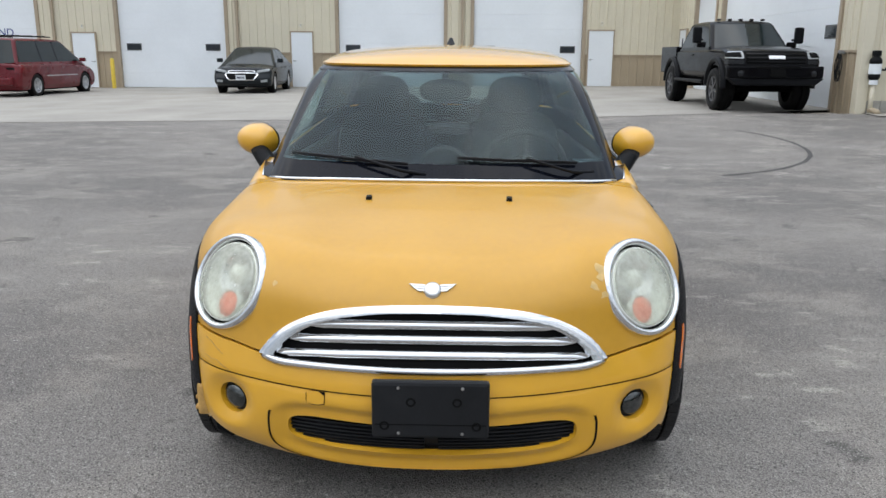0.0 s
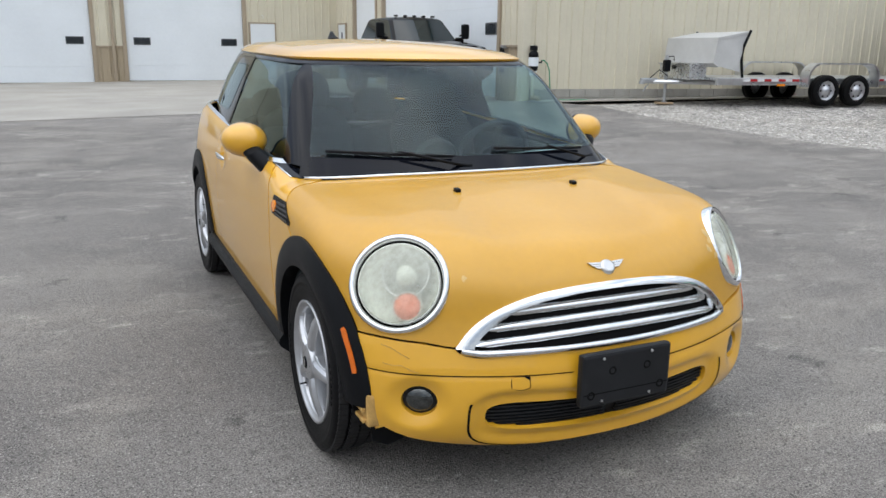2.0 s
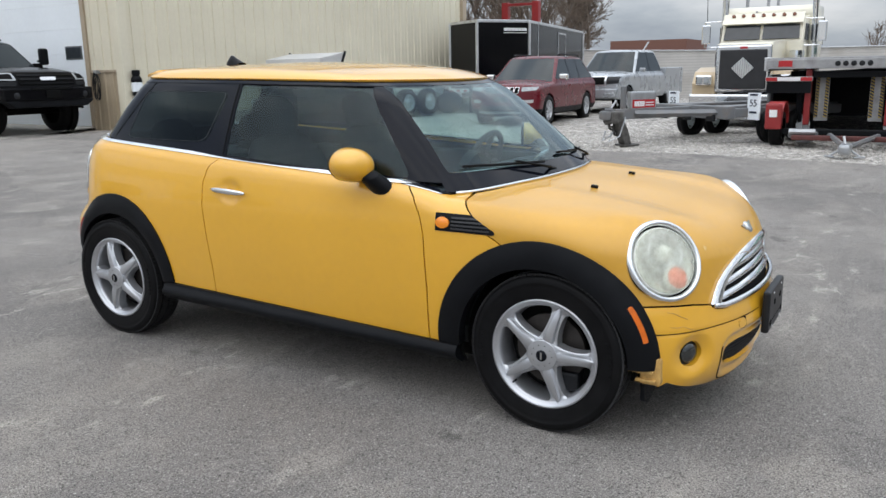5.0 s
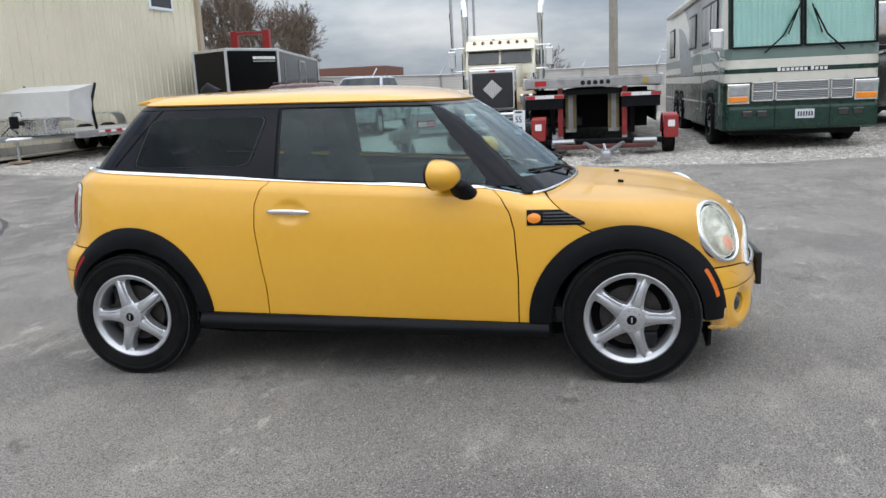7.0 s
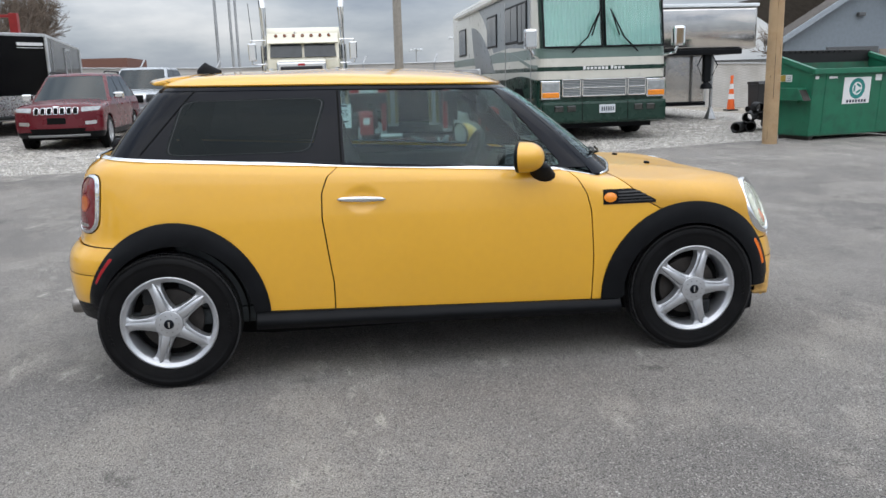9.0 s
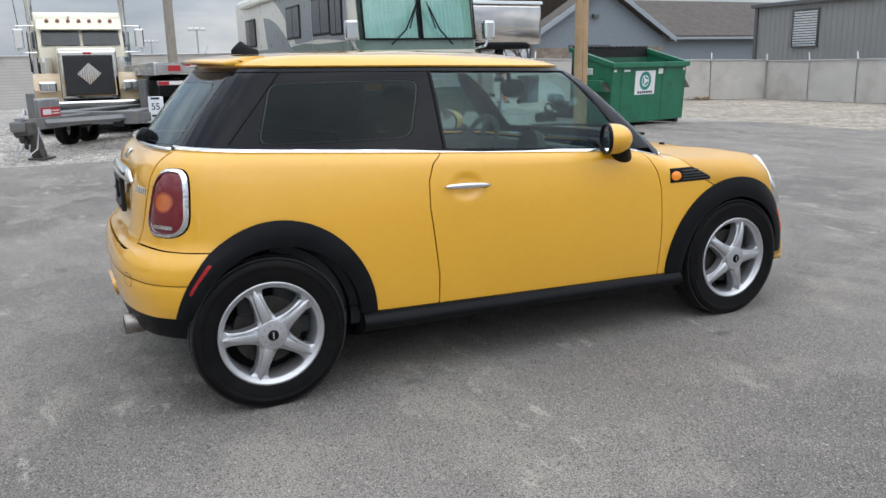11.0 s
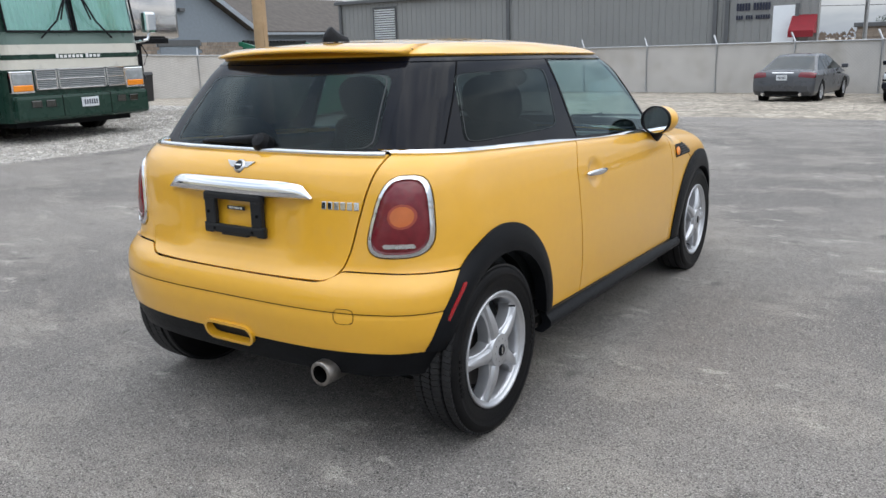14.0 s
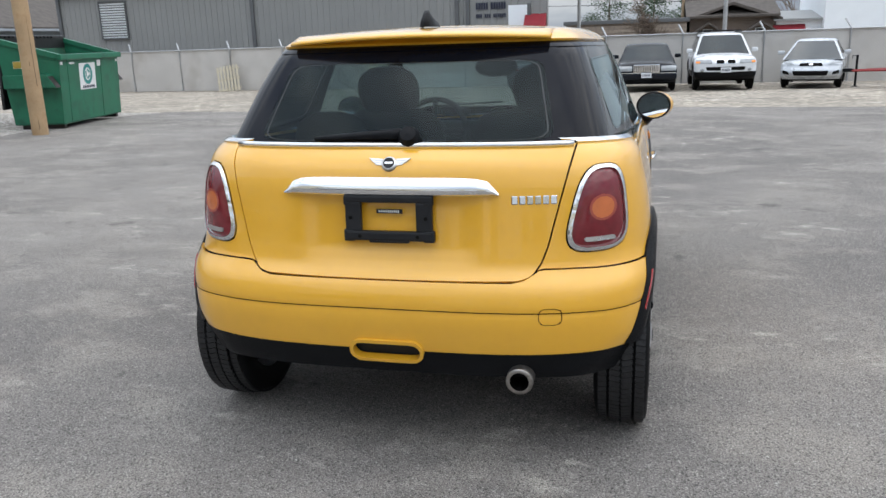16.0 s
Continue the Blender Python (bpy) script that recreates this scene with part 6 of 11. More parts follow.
def entry_door(m, x0, x1, z0, z1, knob_right=True, lamp=True):
    door = tagged(new("entry_door"), "white flush metal entry door, closed, with lever handle", "door", "entry doors")
    door.matrix_world = m
    part("leaf", box((x0 + 0.05, -0.085, z0 + 0.01), (x1 - 0.05, 0.0, z1 - 0.05), 0.006), M_WHITE, door)
    for lo, hi in (((x0, -0.10, z0), (x0 + 0.05, 0.02, z1)), ((x1 - 0.05, -0.10, z0), (x1, 0.02, z1)), ((x0 + 0.05, -0.10, z1 - 0.05), (x1 - 0.05, 0.02, z1))):
        part("door_frame", box(lo, hi, 0.006), M_TRIM, door)
    kx = x1 - 0.13 if knob_right else x0 + 0.13
    lever = part("door_handle", lathe([(0.0, 0.02), (0.03, 0.02), (0.034, 0.0)], Matrix.Translation((kx, -0.085, z0 + 0.98)) @ Matrix.Rotation(radians(90), 4, "X"), 12), M_STEEL, door)
    part("lever", tube([(kx, -0.12, z0 + 0.98), (kx - (0.11 if knob_right else -0.11), -0.12, z0 + 0.98)], 0.011, 8), M_STEEL, lever)
    if lamp:
        part("door_lamp", lathe([(0.0, -0.07), (0.05, -0.05), (0.06, 0.0)], Matrix.Translation(((x0 + x1) / 2, -0.06, z1 + 0.2)) @ Matrix.Rotation(radians(90), 4, "X"), 14), M_WHITE, door, "small white wall lamp")
    return door


AY = 27.0
AX0 = -30.0
sA = (AY + 3.97) / 32.77
gates = [(-24.5, -17.15), (-13.85, -9.5), (-4.95, -0.72), (0.45, 4.78)]
gates = [((a * sA) - AX0, (b * sA) - AX0) for a, b in gates]
doors_x = [(-15.78, -14.75), (-6.9, -5.95), (4.98, 6.05)]
wall_a, mA = panel_wall("wall_north", (AX0, AY), (8.15, AY), 6.5, 0.3, [(a, b, 4.4) for a, b in gates], M_WALL, M_TAN, 1.33, "long beige ribbed metal wall with tan base band", base=-0.1)
for i, (a, b) in enumerate(gates):
    z0 = ground_z((a + b) / 2 + AX0, AY) + 0.01
    garage_door(wall_a, mA, a, b, z0, 4.4, [(a + 0.25, a + 0.82, 1.42, 1.68), (b - 0.82, b - 0.25, 1.42, 1.68)] if i else [])
for a, b in doors_x:
    z0 = ground_z(a * sA, AY) + 0.01
    entry_door(mA, a * sA - AX0, b * sA - AX0, z0, z0 + 2.08, knob_right=a < -10)
# letters on the first garage door
sign = thing("door_sign", "blue painted letters on a white garage door", "sign", at=mA @ Matrix.Translation(((-18.75) * sA - AX0, 0.05, 0)) @ Matrix.Rotation(radians(90), 4, "X"))
text_part("OUND", 0.40, M_BLUEINK, sign, Matrix.Translation((-0.05, 2.04, 0)), 0.003)
text_part("NS", 0.17, M_INK, sign, Matrix.Translation((0.12, 1.78, 0)), 0.003)
# downpipes and corner trims on the north wall
for x in (-9.0, -17.4 * sA, 0.0):
    pipe = thing("downpipe", "tan metal downpipe fixed to the wall", "downpipe", "downpipes", at=mA @ Matrix.Translation((x * sA - AX0, -0.09, 0)))
    part("pipe", box((-0.05, -0.045, 0.12), (0.05, 0.045, 6.4), 0.01), M_TRIM, pipe)
    for z in (1.2, 3.2):
        part("strap", box((-0.065, -0.052, z), (0.065, 0.06, z + 0.04)), M_TRIM, pipe)
# bollards
for x in (-13.9, -14.6):
    z0 = ground_z(x * sA, 26.0)
    b = thing("bollard", "yellow steel bollard standing on the apron", "bollard", "bollards", at=pose(x * sA, 26.3 if x > -14 else 26.35, z0))
    part("post", lathe([(0.0, 1.12), (0.05, 1.11), (0.075, 1.06), (0.075, 0.0)], None, 16), M_YBOLLARD, b, "", True)
    if x < -14:
        b.location.z -= 0.0
        bpy.data.objects.remove(b.children[0]), bpy.data.objects.remove(b)
# east return wall with the big door
BX = 8.15
zb = ground_z(BX, 20)
wall_b, mB = panel_wall("wall_east", (BX, AY), (BX, 12.7), 6.5, 0.3, [(AY - 24.9, AY - 22.6, 3.4), (AY - 21.9, AY - 13.9, 4.6)], M_WALL, M_TAN, 1.45, "beige ribbed metal return wall with tan base band", base=-0.1)
garage_door(wall_b, mB, AY - 24.9, AY - 22.6, zb + 0.01, 3.4, [])
garage_door(wall_b, mB, AY - 21.9, AY - 13.9, zb + 0.01, 4.6, [(AY - 14.75, AY - 14.15, 1.75, 2.05)])
entry_door(mB, AY - 26.7, AY - 25.75, zb + 0.01, zb + 2.08, True, False)
plate_ob = tagged(part("door_sign_plate", box((-0.06, -0.012, -0.14), (0.06, 0.0, 0.14), 0.004), M_INK), "small dark sign on a white door", "sign")
plate_ob.matrix_world = mB @ Matrix.Translation((AY - 26.2, -0.085, zb + 1.6))
# side wall on a block base
wall_c, mC = panel_wall("wall_side", (BX, 12.7), (20.2, 11.1), 6.0, 0.3, [], M_WALL, M_WALL, 0.0, "long beige ribbed metal side wall on block base", base=-0.1, block=0.5)
win = thing("window_upper", "small white-framed window high on the wall", "window", at=mC @ Matrix.Translation((10.3, 0, 0)), kind="structure")
part("window_frame", box((-0.55, -0.09, 4.05), (0.55, -0.02, 5.3), 0.02), M_WHITE, win)
part("pane", box((-0.47, -0.10, 4.13), (0.47, -0.085, 5.22), 0.005), M_WINDOW, win)
cor = thing("corner_post", "beige metal corner trim of the building", "trim", at=pose(BX, 12.7, 0), kind="structure")
part("trim", box((-0.10, -0.10, -0.1), (0.12, 0.12, 6.2), 0.01), M_WALL, cor)
cor2 = thing("corner_post", "beige downpipe and corner trim", "trim", at=pose(20.2, 11.1, 0), kind="structure")
part("trim", box((-0.12, -0.12, -0.1), (0.12, 0.2, 6.0), 0.01), M_TRIM, cor2)
# roof over the garage block
tagged(part("roof_slab", prism([(AX0, AY + 0.3), (BX + 0.3, AY + 0.3), (BX + 0.3, 12.9), (20.2, 11.3), (26, 30), (26, 40), (AX0, 40)], "z", 6.4, 6.55), M_GREY), "flat metal roof of the garage building", "roof", kind="structure")
# hose reel box and standpipe by the corner
meter = thing("water_standpipe", "black and white standpipe with green hose at the wall", "standpipe", at=pose(BX + 0.15, 12.50, ground_z(8.3, 12.5)))
part("pipe", tube([(0, 0, 0.02), (0, 0, 0.62)], 0.045, 10), M_WALL, meter, "beige pipe", True)
part("elbow", tube([(-0.03, 0.02, 0.06), (0.03, -0.03, 0.09), (0.10, -0.10, 0.06), (0.12, -0.12, 0.01)], 0.055, 10), M_TAN, meter, "tan elbow", True)
part("collar", tube([(0, 0, 0.59), (0, 0, 0.68)], 0.085, 16), M_WHITE, meter)
part("bowl", lathe([(0.07, 0.67), (0.105, 0.72), (0.11, 0.79), (0.09, 0.80)], None, 18), M_CLAD, meter, "black lower bowl", True)
part("sleeve", lathe([(0.10, 0.795), (0.118, 0.80), (0.118, 0.99), (0.10, 1.0)], None, 20), M_WHITE, meter, "white sleeve")
part("filter", lathe([(0.10, 0.995), (0.118, 1.0), (0.112, 1.08), (0.07, 1.13), (0.062, 1.17)], None, 18), M_CLAD, meter, "black shoulder", True)
part("cap", lathe([(0.0, 1.26), (0.075, 1.255), (0.085, 1.24), (0.085, 1.15), (0.065, 1.145)], None, 18), M_CLAD, meter)
part("tap", tube([(0.10, -0.02, 0.88), (0.19, -0.04, 0.88), (0.20, -0.04, 0.92)], 0.022, 8), M_PLASTIC, meter, "", True)
M_HOSE = material("green_hose", (0.03, 0.22, 0.10), 0.5, vary=0.1)
run = [(0.19, -0.04, 0.92), (0.25, -0.05, 0.93), (0.33, -0.07, 0.86), (0.38, -0.09, 0.70), (0.40, -0.10, 0.45), (0.41, -0.12, 0.22), (0.47, -0.16, 0.08), (0.60, -0.22, 0.03), (0.85, -0.30, 0.025), (1.15, -0.26, 0.025), (1.35, -0.36, 0.025), (1.05, -0.42, 0.03), (0.80, -0.36, 0.035)]
part("hose", tube(run, 0.016, 6), M_HOSE, meter, "green garden hose", True)
coil = thing("cable_coil", "dark cable coil hanging on the wall", "cable", at=pose(BX - 0.12, 13.5, 0))
part("hook", box((-0.03, -0.05, 1.42), (0.10, 0.05, 1.50), 0.01), M_GREY, coil)
for k in range(7):
    part("loop", tube([(0.012 * k - 0.05 + 0.01 * math.sin(3 * a + k), 0.02 * math.sin(2.3 * k) + (0.07 + 0.012 * (k % 4)) * math.sin(a) * (1 - 0.35 * math.cos(a)), 1.18 - 0.02 * (k % 3) + (0.27 + 0.012 * (k % 4)) * math.cos(a)) for a in np.linspace(0, 2 * math.pi, 24)], 0.008, 5, cap=False), M_PLASTIC, coil, "", True)

# ---- warehouse, fence and houses to the south ----
WY = -32.7
wall_w, mW = panel_wall("wall_warehouse", (6.8, WY), (28.3, WY), 4.0, 0.3, [], M_GREY, M_GREY, 0.0, "grey ribbed metal warehouse wall", base=-1.0)
mW = wall_w.matrix_world = Matrix.Translation((28.3, WY, 0)) @ Matrix.Rotation(radians(180), 4, "Z")
for x in (0.0, 10.8, 20.9, 21.4):
    dp = thing("downpipe", "dark grey downpipe on the warehouse wall", "downpipe", "warehouse downpipes", at=mW @ Matrix.Translation((x, -0.1, 0)))
    part("pipe", box((-0.09, -0.05, -0.9), (0.09, 0.06, 4.0), 0.01), M_DARKGREY, dp)
eave = tagged(part("warehouse_gutter", box((6.6, WY - 0.1, 3.95), (28.6, WY + 0.25, 4.15), 0.03), M_DARKGREY), "dark grey gutter along the warehouse eave", "gutter", kind="structure")
tagged(part("warehouse_roof", prism([(WY + 0.2, 4.1), (WY - 14, 5.4), (WY - 14, 5.2), (WY + 0.2, 4.0)], "x", 3.0, 28.5), M_GREY), "low grey metal warehouse roof", "roof", kind="structure")
louvre = thing("wall_louvre", "white slatted ventilation louvre in a grey frame", "louvre", at=mW @ Matrix.Translation((2.4, -0.06, 1.9)))
part("backing", box((0, 0, 0), (1.45, 0.05, 1.75)), M_DARKGREY, louvre)
for lo, hi in (((-0.06, -0.08, -0.06), (0.0, 0.04, 1.81)), ((1.45, -0.08, -0.06), (1.51, 0.04, 1.81)), ((0, -0.08, -0.06), (1.45, 0.04, 0)), ((0, -0.08, 1.75), (1.45, 0.04, 1.81))):
    part("frame", box(lo, hi, 0.01), M_DARKGREY, louvre)
for k in range(14):
    part("slat", box((0.0, -0.05, -0.045), (1.45, -0.035, 0.045), 0.0, Matrix.Translation((0, 0.02, 0.07 + 0.124 * k)) @ Matrix.Rotation(radians(35), 4, "X")), M_WHITE, louvre)
wall_s, mS = panel_wall("wall_office", (3.3, WY + 0.05), (6.8, WY + 0.05), 4.4, 0.3, [], M_GREY, M_GREY, 0.0, "grey ribbed metal office wall with sign", base=-1.0)
mS = wall_s.matrix_world = Matrix.Translation((6.8, WY + 0.02, 0)) @ Matrix.Rotation(radians(180), 4, "Z")
board = thing("company_sign", "two rows of dark raised letters on the wall", "sign", at=mS @ Matrix.Translation((0.25, -0.06, 2.2)))
for row, (z, h, n) in enumerate(((0.36, 0.30, 12), (0.0, 0.17, 14))):
    for k in range(n):
        if (row, k) not in ((0, 5), (1, 3), (1, 7)):
            part("letter_bar", box((0.03 + 1.38 * k / n, -0.03, z), (0.03 + 1.38 * (k + 0.72) / n, 0.03, z + h), 0.01), M_INK, board)
od = thing("office_door", "white office door in a dark frame", "door", at=mS @ Matrix.Translation((1.75, -0.03, -0.6)), kind="structure")
part("leaf", box((0, -0.03, 0), (0.85, 0.03, 3.3), 0.01), M_WHITE, od)
part("door_frame", box((0.85, -0.06, 0), (1.0, 0.06, 3.35), 0.01), M_DARKGREY, od)


def awning(at, width, mat):
    a = thing("awning", "dark red fabric awning over a door", "awning", "red awnings", at=at)
    part("cover", prism([(0.0, 0.0), (0.0, 0.75), (-0.75, 0.12), (-0.75, 0.0)], "x", 0.0, width), mat, a)
    part("valance", box((0.0, -0.77, -0.14), (width, -0.74, 0.02)), mat, a)
    return a


M_AWNING = material("dark_red_canvas", (0.22, 0.012, 0.02), 0.8, vary=0.12)
awning(mS @ Matrix.Translation((2.5, -0.02, 1.55)), 0.95, M_AWNING)


def chain_fence(name, pts, height, label, z_fn):
    """Posts with angled arms, rails and a slatted mesh panel in each bay."""
    f = thing(name, label, "fence", "yard fences")
    for (x0, y0), (x1, y1) in zip(pts, pts[1:]):
        n = max(1, round(math.hypot(x1 - x0, y1 - y0) / 3.0))
        for k in range(n):
            ax, ay = x0 + (x1 - x0) * k / n, y0 + (y1 - y0) * k / n
            bx, by = x0 + (x1 - x0) * (k + 1) / n, y0 + (y1 - y0) * (k + 1) / n
            za, zb2 = z_fn(ax, ay) - 0.02, z_fn(bx, by) - 0.02
            part("post", tube([(ax, ay, za), (ax, ay, za + height + 0.02), (ax + 0.17, ay - 0.15, za + height + 0.34)], 0.036, 8), M_STEEL, f)
            part("rail", tube([(ax, ay, za + height), (bx, by, zb2 + height)], 0.025, 6), M_STEEL, f)
            ux, uy = (by - ay) / math.hypot(bx - ax, by - ay), (ax - bx) / math.hypot(bx - ax, by - ay)
            out = -0.04 if ux * ax + uy * (ay + 8) < 0 else -0.04
            p, q = (ax + ux * out, ay + uy * out), (bx + ux * out, by + uy * out)
            r, t = (ax + ux * out * 1.5, ay + uy * out * 1.5), (bx + ux * out * 1.5, by + uy * out * 1.5)
            mesh_part("mesh_panel", [(*p, za), (*q, zb2), (*q, zb2 + height), (*p, za + height), (*r, za), (*t, zb2), (*t, zb2 + height), (*r, za + height)], [(0, 3, 2, 1), (4, 5, 6, 7), (0, 1, 5, 4), (3, 7, 6, 2)], M_SLATS, f)
    return f


def slat_material():
    """White privacy slats woven into wire mesh."""
    m = material("privacy_slats", (0.52, 0.50, 0.47), 0.7, vary=0.10, scale=1.5, stain=(0.30, 0.26, 0.21), stain_scale=0.9, stain_amount=0.6)
    n, l = m.node_tree.nodes, m.node_tree.links
    b = n["Principled BSDF"]
    tc = n.new("ShaderNodeTexCoord")
    waves = []
    for rot in (45, -45):
        mp = n.new("ShaderNodeMapping")
        mp.inputs["Rotation"].default_value = (0, radians(rot), 0)
        wv = n.new("ShaderNodeTexWave")
        wv.bands_direction = "X"
        wv.inputs["Scale"].default_value = 4.0
        l.new(tc.outputs["Object"], mp.inputs["Vector"])
        l.new(mp.outputs["Vector"], wv.inputs["Vector"])
        waves.append(wv)
    mx = n.new("ShaderNodeMath")
    mx.operation = "MAXIMUM"
    l.new(waves[0].outputs["Fac"], mx.inputs[0])
    l.new(waves[1].outputs["Fac"], mx.inputs[1])
    r = n.new("ShaderNodeMapRange")
    r.inputs["From Min"].default_value, r.inputs["From Max"].default_value = 0.86, 1.0
    r.inputs["To Max"].default_value = 0.5
    l.new(mx.outputs[0], r.inputs["Value"])
    old = b.inputs["Base Color"].links[0].from_socket
    mix = n.new("ShaderNodeMix")
    mix.data_type = "RGBA"
    mix.inputs["B"].default_value = (0.33, 0.32, 0.30, 1)
    l.new(r.outputs["Result"], mix.inputs["Factor"])
    l.new(old, mix.inputs["A"])
    l.new(mix.outputs["Result"], b.inputs["Base Color"])
    return m


M_SLATS = slat_material()
chain_fence("fence_south", [(25.5, -30.5), (12, -29.3), (-8, -27.8), (-34, -27.5)], 1.85, "grey chain-link fence with pale privacy slats", ground_z)
chain_fence("fence_east", [(30, 14), (30, -1), (29.5, -16), (25.5, -30.5)], 1.9, "weathered chain-link fence with pale slats", ground_z)

# gabled grey building to the south-east
M_BARGE = material("pale_blue_grey_trim", (0.30, 0.34, 0.38), 0.6, vary=0.06)
GX = 36.0
gab = thing("gabled_building", "grey gabled shop with tan masonry base and brown shingle roof", "building", at=pose(0, 0, 0), kind="structure")
part("gable_wall", prism([(-33.0, -1.0), (-23.5, -1.0), (-23.5, 2.85), (-28.2, 5.6), (-33.0, 2.75)], "x", GX, GX + 0.3), M_BLUEGREY, gab)
part("side_wall", box((GX, -46, -1.0), (GX + 12, -33.0, 2.9)), M_BLUEGREY, gab)
k = 0
for row in range(11):
    z = 2.2 - 0.2 * (row + 1)
    yy = -33.0 - (0.2 if row % 2 else 0)
    while yy < -23.5:
        if not (-28.9 < yy + 0.2 < -26.0):
            part("masonry_block", box((GX - 0.05, max(yy, -33.0) + 0.006, z + 0.006), (GX, min(yy + 0.394, -23.5), z + 0.194)), M_BRICK, gab)
        yy += 0.4
part("roller_door", box((GX - 0.03, -28.7, -1.0), (GX - 0.01, -26.1, 2.0)), M_BLUEGREY, gab, "closed grey roller door")
part("door_header", box((GX - 0.08, -28.9, 2.0), (GX, -25.9, 2.35), 0.02), M_DARKGREY, gab)
part("gable_lamp", box((GX - 0.25, -27.9, 3.9), (GX, -27.5, 4.1), 0.04), M_DARKGREY, gab)
for s0, s1, deep in (((-33.6, 2.55), (-28.2, 5.75), 14), ((-28.2, 5.75), (-22.9, 2.6), 1.0)):
    part("roof_slope", prism([s0, s1, (s1[0], s1[1] + 0.18), (s0[0], s0[1] + 0.18)], "x", GX - 0.5, GX + deep), M_ROOFTILE, gab, "brown shingle roof slope")
    part("barge_board", prism([(s0[0], s0[1] - 0.12), (s1[0], s1[1] - 0.12), (s1[0], s1[1] + 0.2), (s0[0], s0[1] + 0.2)], "x", GX - 0.56, GX - 0.505), M_BARGE, gab)
part("roof_slope", prism([(GX - 0.4, 2.85), (GX + 5, 5.4), (GX + 5, 5.2), (GX - 0.4, 2.7)], "y", -48, -33.2), M_ROOFTILE, gab, "brown shingle roof slope")
part("gutter", box((GX - 0.5, -48, 2.6), (GX - 0.35, -33.2, 2.75), 0.02), M_BARGE, gab)

# buildings beyond the fence
flat = thing("flat_roof_building", "low brown block building with dark roof edge", "building", kind="structure")
part("wall", box((-4.0, -66, -1.0), (4.9, -60, 2.0)), M_BRICK, flat)
for k in range(9):
    part("course", box((-4.02, -60.0, -0.6 + 0.28 * k), (4.92, -59.96, -0.36 + 0.28 * k)), M_BRICK, flat)
part("roof_edge", box((-4.2, -66.2, 2.0), (5.1, -59.8, 2.3), 0.05), M_DARKGREY, flat)
M_HOUSE = material("brown_house_siding", (0.155, 0.12, 0.095), 0.8, vary=0.12)
house = thing("brown_house", "two-storey brown house with gabled shingle roof", "house", kind="structure")
part("wall", box((-10.3, -70, -1.0), (-4.3, -61, 2.3)), M_HOUSE, house)
part("roof", prism([(-10.8, 1.9), (-7.3, 3.1), (-3.9, 1.9), (-3.9, 2.1), (-7.3, 3.3), (-10.8, 2.1)], "y", -70, -60.6), M_ROOFTILE, house)
part("roof", prism([(-71, 2.2), (-65, 3.6), (-60.4, 2.2), (-60.4, 2.35), (-65, 3.8), (-71, 2.35)], "x", -10.6, -4.0), M_ROOFTILE, house)
for x in (-9.3, -5.6):
    part("gable_roof", prism([(x - 1.2, 1.1), (x, 1.9), (x + 1.2, 1.1), (x + 1.2, 0.95), (x, 1.75), (x - 1.2, 0.95)], "y", -61.0, -59.9), M_ROOFTILE, house)
    w = part("window", box((x - 0.35, -61.0, 0.6), (x + 0.35, -60.92, 1.4), 0.02), M_WHITE, house)
    part("pane", box((x - 0.28, -60.93, 0.66), (x + 0.28, -60.9, 1.34)), M_WINDOW, w)
white_b = thing("white_shop_building", "plain white metal shop building with lower wing", "building", kind="structure")
part("wall", box((-30, -70, -1.0), (-13.5, -60, 6.0)), M_WHITE, white_b)
part("wing_wall", box((-13.5, -70, -1.0), (-10.4, -61, 1.9)), M_WHITE, white_b)
part("wing_roof", prism([(-60.6, 1.8), (-65, 2.5), (-65, 2.6), (-60.6, 1.95)], "x", -13.6, -10.2), M_GREY, white_b)
awning(pose(-12.4, -61.0, 0.9, 0, 0, 180) @ Matrix.Translation((-2.2, 0, -0.1)), 2.2, M_AWNING)
awning(pose(-11.6, -61.0, -0.2, 0, 0, 180) @ Matrix.Translation((-1.6, 0, -0.1)), 1.6, M_AWNING)
# far brick building on the eastern horizon and a low town edge
far = thing("far_brick_building", "long low red-brown brick building far away", "building", kind="structure")
M_FARBRICK = material("far_red_brick", (0.17, 0.085, 0.065), 0.9, vary=0.12)
part("wall", box((120, 2, -1), (140, 60, 3.4)), M_FARBRICK, far)
part("wall", box((122, 30, 3.4), (135, 42, 5.6)), M_FARBRICK, far)
part("window_band", box((119.9, 8, 1.4), (119.98, 55, 2.4)), M_WINDOW, far)

# ---- parked vehicles ----
M_HEADLAMP = material("clear_lamp_glass", (0.30, 0.32, 0.33), 0.10, vary=0.2, scale=12, coat=0.6)
M_DARKPANE = material("dark_window_glass", (0.010, 0.017, 0.019), 0.03, vary=0.3, scale=3, spec=0.38)
paint = lambda name, c, metal=0.0: material(name, c, 0.28, metal=metal, vary=0.05, scale=2, coat=0.3, spec=0.3)


